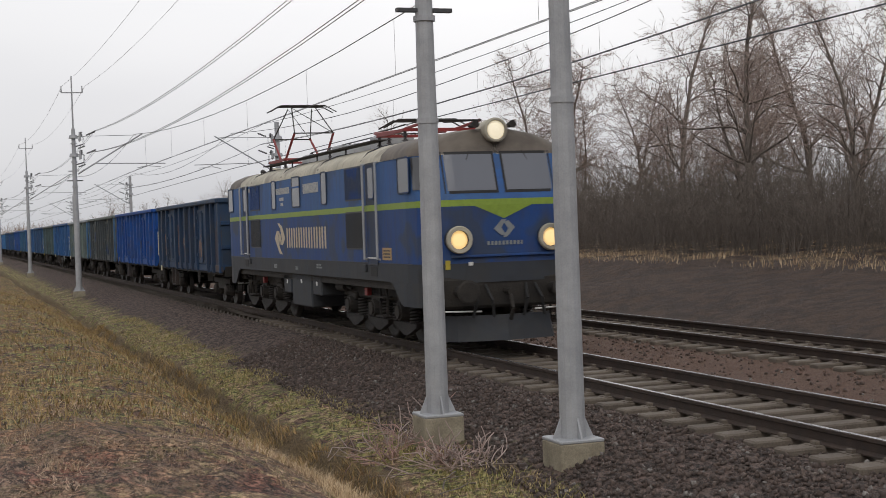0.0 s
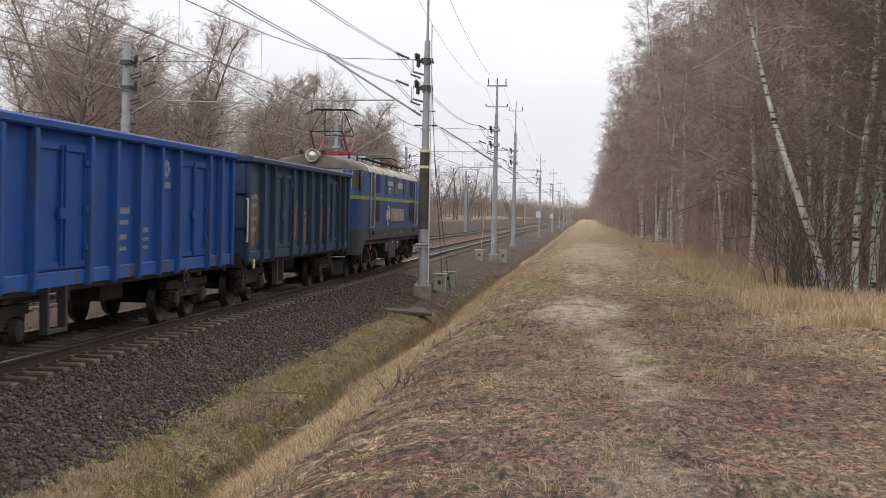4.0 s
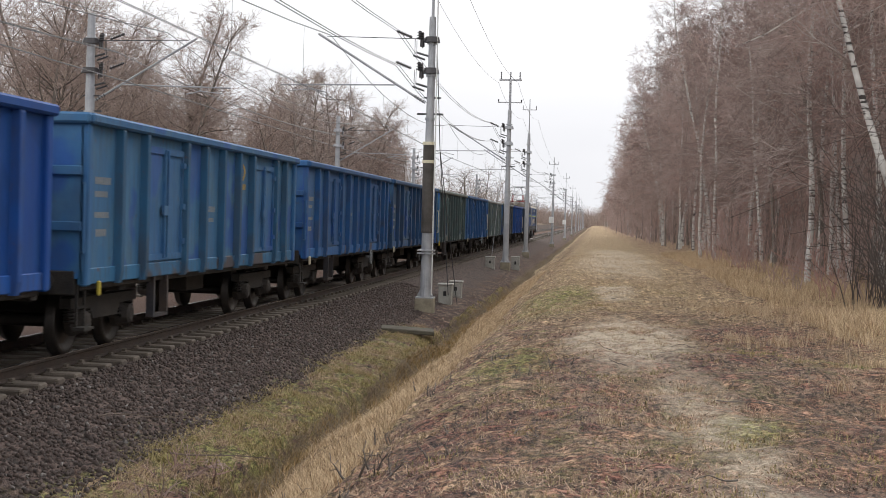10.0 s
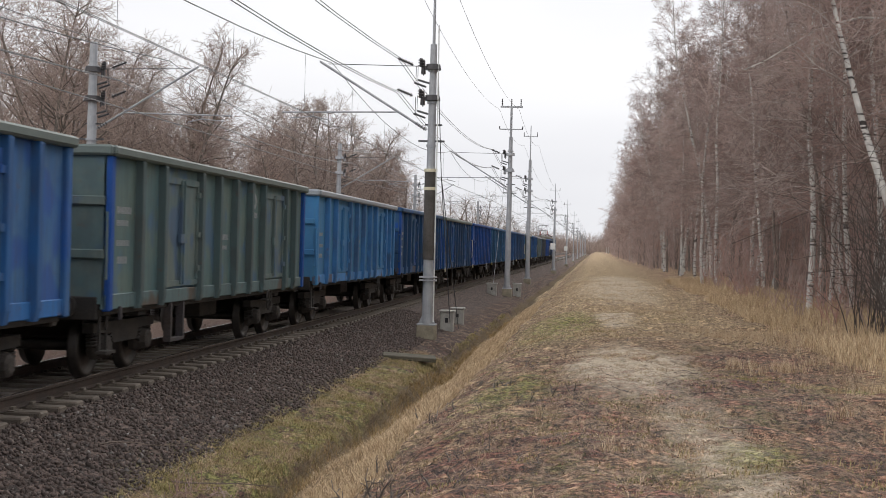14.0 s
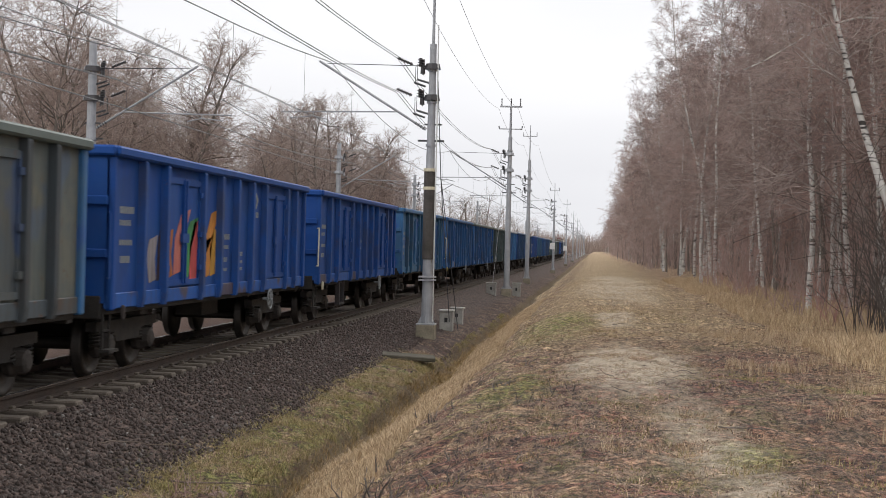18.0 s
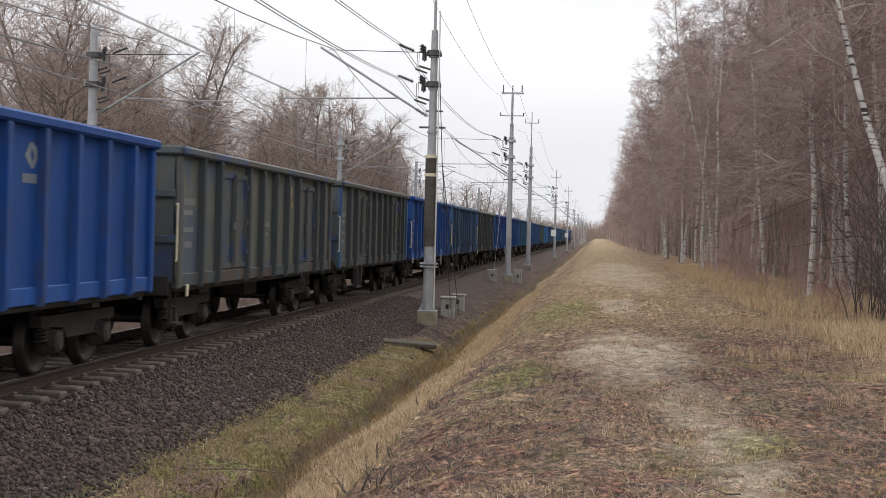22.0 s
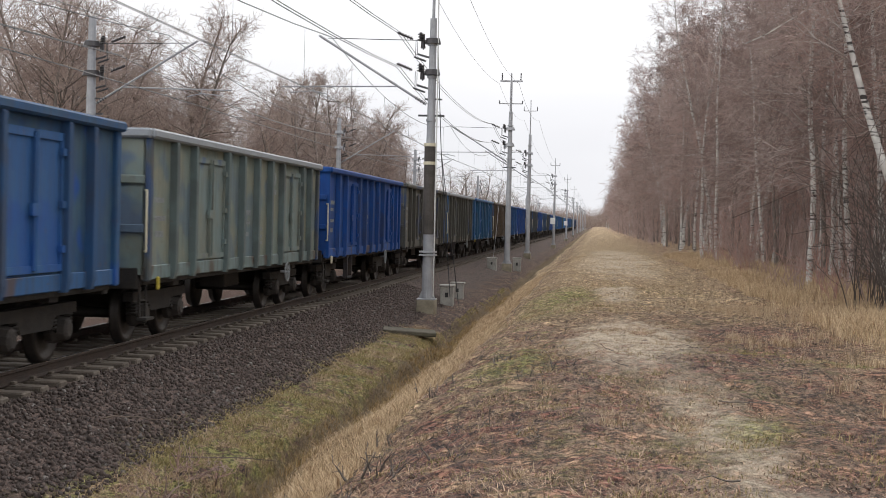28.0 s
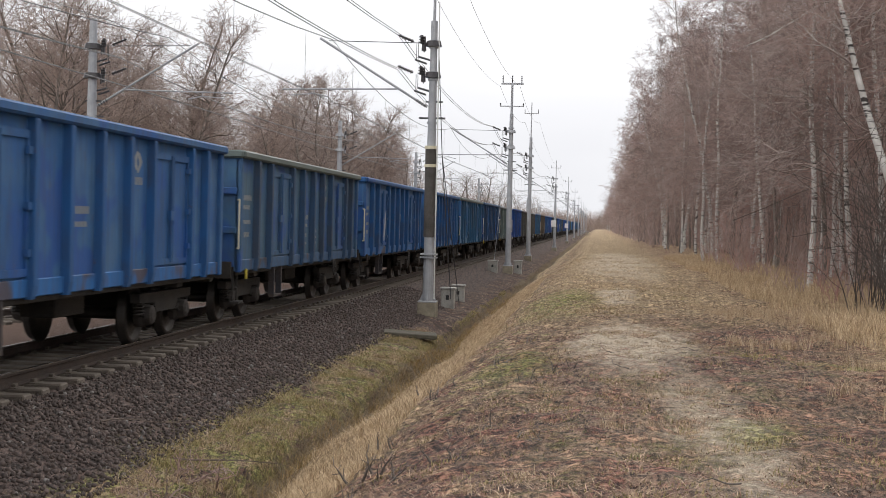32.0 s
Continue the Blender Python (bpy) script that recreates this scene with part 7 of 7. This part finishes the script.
def trackside_box(x, y, w, d, h, label):
    z = float(ground_z(x, y))
    root = tagged(new("trackside_cabinet"), label, "cabinet", "cabinets by the masts")
    root.matrix_basis = pose(x, y, z)
    part("housing", boxes((-w / 2, w / 2, -d / 2, d / 2, -0.15, h), bevel=0.02), M_PALE_CONCRETE, root)
    part("lid", boxes((-w / 2 - 0.04, w / 2 + 0.04, -d / 2 - 0.04, d / 2 + 0.04, h, h + 0.07), bevel=0.02), M_PALE_CONCRETE, root, "pale overhanging lid")
    part("lock", boxes((-0.05, 0.05, -d / 2 - 0.02, -d / 2, h * 0.45, h * 0.7)), M_BLACK, root)


trackside_box(3.32, 45.0, 0.42, 0.42, 0.6, "squat pale concrete trackside cabinet")
trackside_box(3.22, 49.5, 0.42, 0.42, 0.5, "squat pale concrete trackside cabinet")
trackside_box(2.55, 75.0, 0.5, 0.5, 0.55, "pale concrete anchor block of a guy wire")
trackside_box(3.6, 80.5, 0.45, 0.45, 0.7, "small pale trackside cabinet")
slab = tagged(new("culvert_slab"), "mossy concrete slab over the ditch edge", "concrete slab")
slab.matrix_basis = pose(3.62, 33.5, -0.74, 0, 3, 8)
part("slab", boxes((-0.64, 0.64, -0.5, 0.5, 0.0, 0.1), bevel=0.02), M_MOSSY, slab)
part("support", boxes((-0.55, 0.2, -0.4, 0.4, -0.45, 0.0)), M_DARKBAND, slab)
guy = wire("guy_wire", [(2.62, 75.0, 0.1), (2.9, 77.9, 6.0)], 0.012, "pale guy wire of a mast", material=M_STEEL)
for x1, y1, z1 in ((3.78, 41.4, -0.25), (3.95, 42.3, -0.5)):
    wire("mast_cable", [(3.36, 40.42, 6.9), (3.5, 40.6, 4.0), (x1, y1, z1)], 0.012, "dark cable hanging from the mast to the ground")
conduit = wire("cable_conduit", [(3.4, 40.3, -0.2), (3.38, 40.3, 5.6), (3.35, 40.35, 8.4)], 0.02, "pale cable conduit up the mast", material=M_WHITE)
for y0, z0 in ((155, 1.9), (222, 1.7)):
    sign = tagged(painted(new("mast_sign", mesh_of("mast_sign", boxes((3.05, 3.6, y0 - 0.2, y0 - 0.17, z0, z0 + 0.7), bevel=0.01))), M_WHITE), "small white sign fixed to a mast", "sign")


def fallen(x, y, turn, length, seed, material, r=0.012):
    """A crooked dead branch lying on the ground, one continuous tapering tube."""
    s = random.Random(seed)
    bm, a, p, last = bmesh.new(), 0.0, Vector((0, 0, 0.02)), None
    for i in range(9):
        side = Vector((-math.sin(a), math.cos(a), 0))
        w = r * (1 - i / 10)
        ring = [bm.verts.new(p + side * w * math.cos(k) + Vector((0, 0, w * math.sin(k)))) for k in (0.3, 1.9, 3.4, 5.0)]
        if last:
            for k in range(4):
                bm.faces.new((last[k], last[(k + 1) % 4], ring[(k + 1) % 4], ring[k]))
        last = ring
        a += s.gauss(0, 0.28)
        p = p + Vector((math.cos(a), math.sin(a), 0)) * length / 9
        p.z = max(0.01, p.z + s.gauss(0, 0.02))
    ob = tagged(painted(new("fallen_branch", mesh_of("fallen_branch", bm)), material), "thin dead branch lying on the ground", "branch")
    ob.matrix_basis = pose(x, y, float(ground_z(x, y)) + 0.02, 0, 0, turn)


M_DEADWOOD = rough_surface("bleached_dead_wood", (0.2, 0.15, 0.12), (0.3, 0.24, 0.2), 4.0, 0.9)
fallen(2.3, 15.9, 10, 1.3, 1, M_DEADWOOD)
fallen(3.4, 15.2, -40, 1.6, 2, M_DEADWOOD)
for i in range(20):
    fallen(g.uniform(5.4, 11.5), 6 + 34 * g.random() ** 1.4, g.uniform(0, 360), g.uniform(0.3, 1.0), 20 + i, M_BARK if i % 3 else M_DEADWOOD, g.uniform(0.004, 0.009))
for i in range(12):
    fallen(3.4 + g.uniform(-0.7, 0.7), -7.8 + g.uniform(-2.2, 1.6), g.uniform(0, 360), g.uniform(0.6, 1.6), 90 + i, M_DEADWOOD if i % 2 else M_BARK, 0.01)
litter_scrap = tagged(painted(new("litter_scrap", mesh_of("litter_scrap", boxes((-0.09, 0.09, -0.06, 0.06, 0, 0.05), bevel=0.02))), M_WHITE), "crumpled white scrap in the ditch", "litter")
litter_scrap.matrix_basis = pose(4.72, -14.4, float(ground_z(4.72, -14.4)), 8, 12, 30)
thicket(-90, 70, 760, 1000, 3600, 11.0, 71, M_TWIG_GREY, "hazy leafless woods in the distance", 0.12)
thicket(-110, -18, -900, -600, 1500, 9.0, 72, M_TWIG_GREY, "hazy leafless woods in the distance", 0.12)

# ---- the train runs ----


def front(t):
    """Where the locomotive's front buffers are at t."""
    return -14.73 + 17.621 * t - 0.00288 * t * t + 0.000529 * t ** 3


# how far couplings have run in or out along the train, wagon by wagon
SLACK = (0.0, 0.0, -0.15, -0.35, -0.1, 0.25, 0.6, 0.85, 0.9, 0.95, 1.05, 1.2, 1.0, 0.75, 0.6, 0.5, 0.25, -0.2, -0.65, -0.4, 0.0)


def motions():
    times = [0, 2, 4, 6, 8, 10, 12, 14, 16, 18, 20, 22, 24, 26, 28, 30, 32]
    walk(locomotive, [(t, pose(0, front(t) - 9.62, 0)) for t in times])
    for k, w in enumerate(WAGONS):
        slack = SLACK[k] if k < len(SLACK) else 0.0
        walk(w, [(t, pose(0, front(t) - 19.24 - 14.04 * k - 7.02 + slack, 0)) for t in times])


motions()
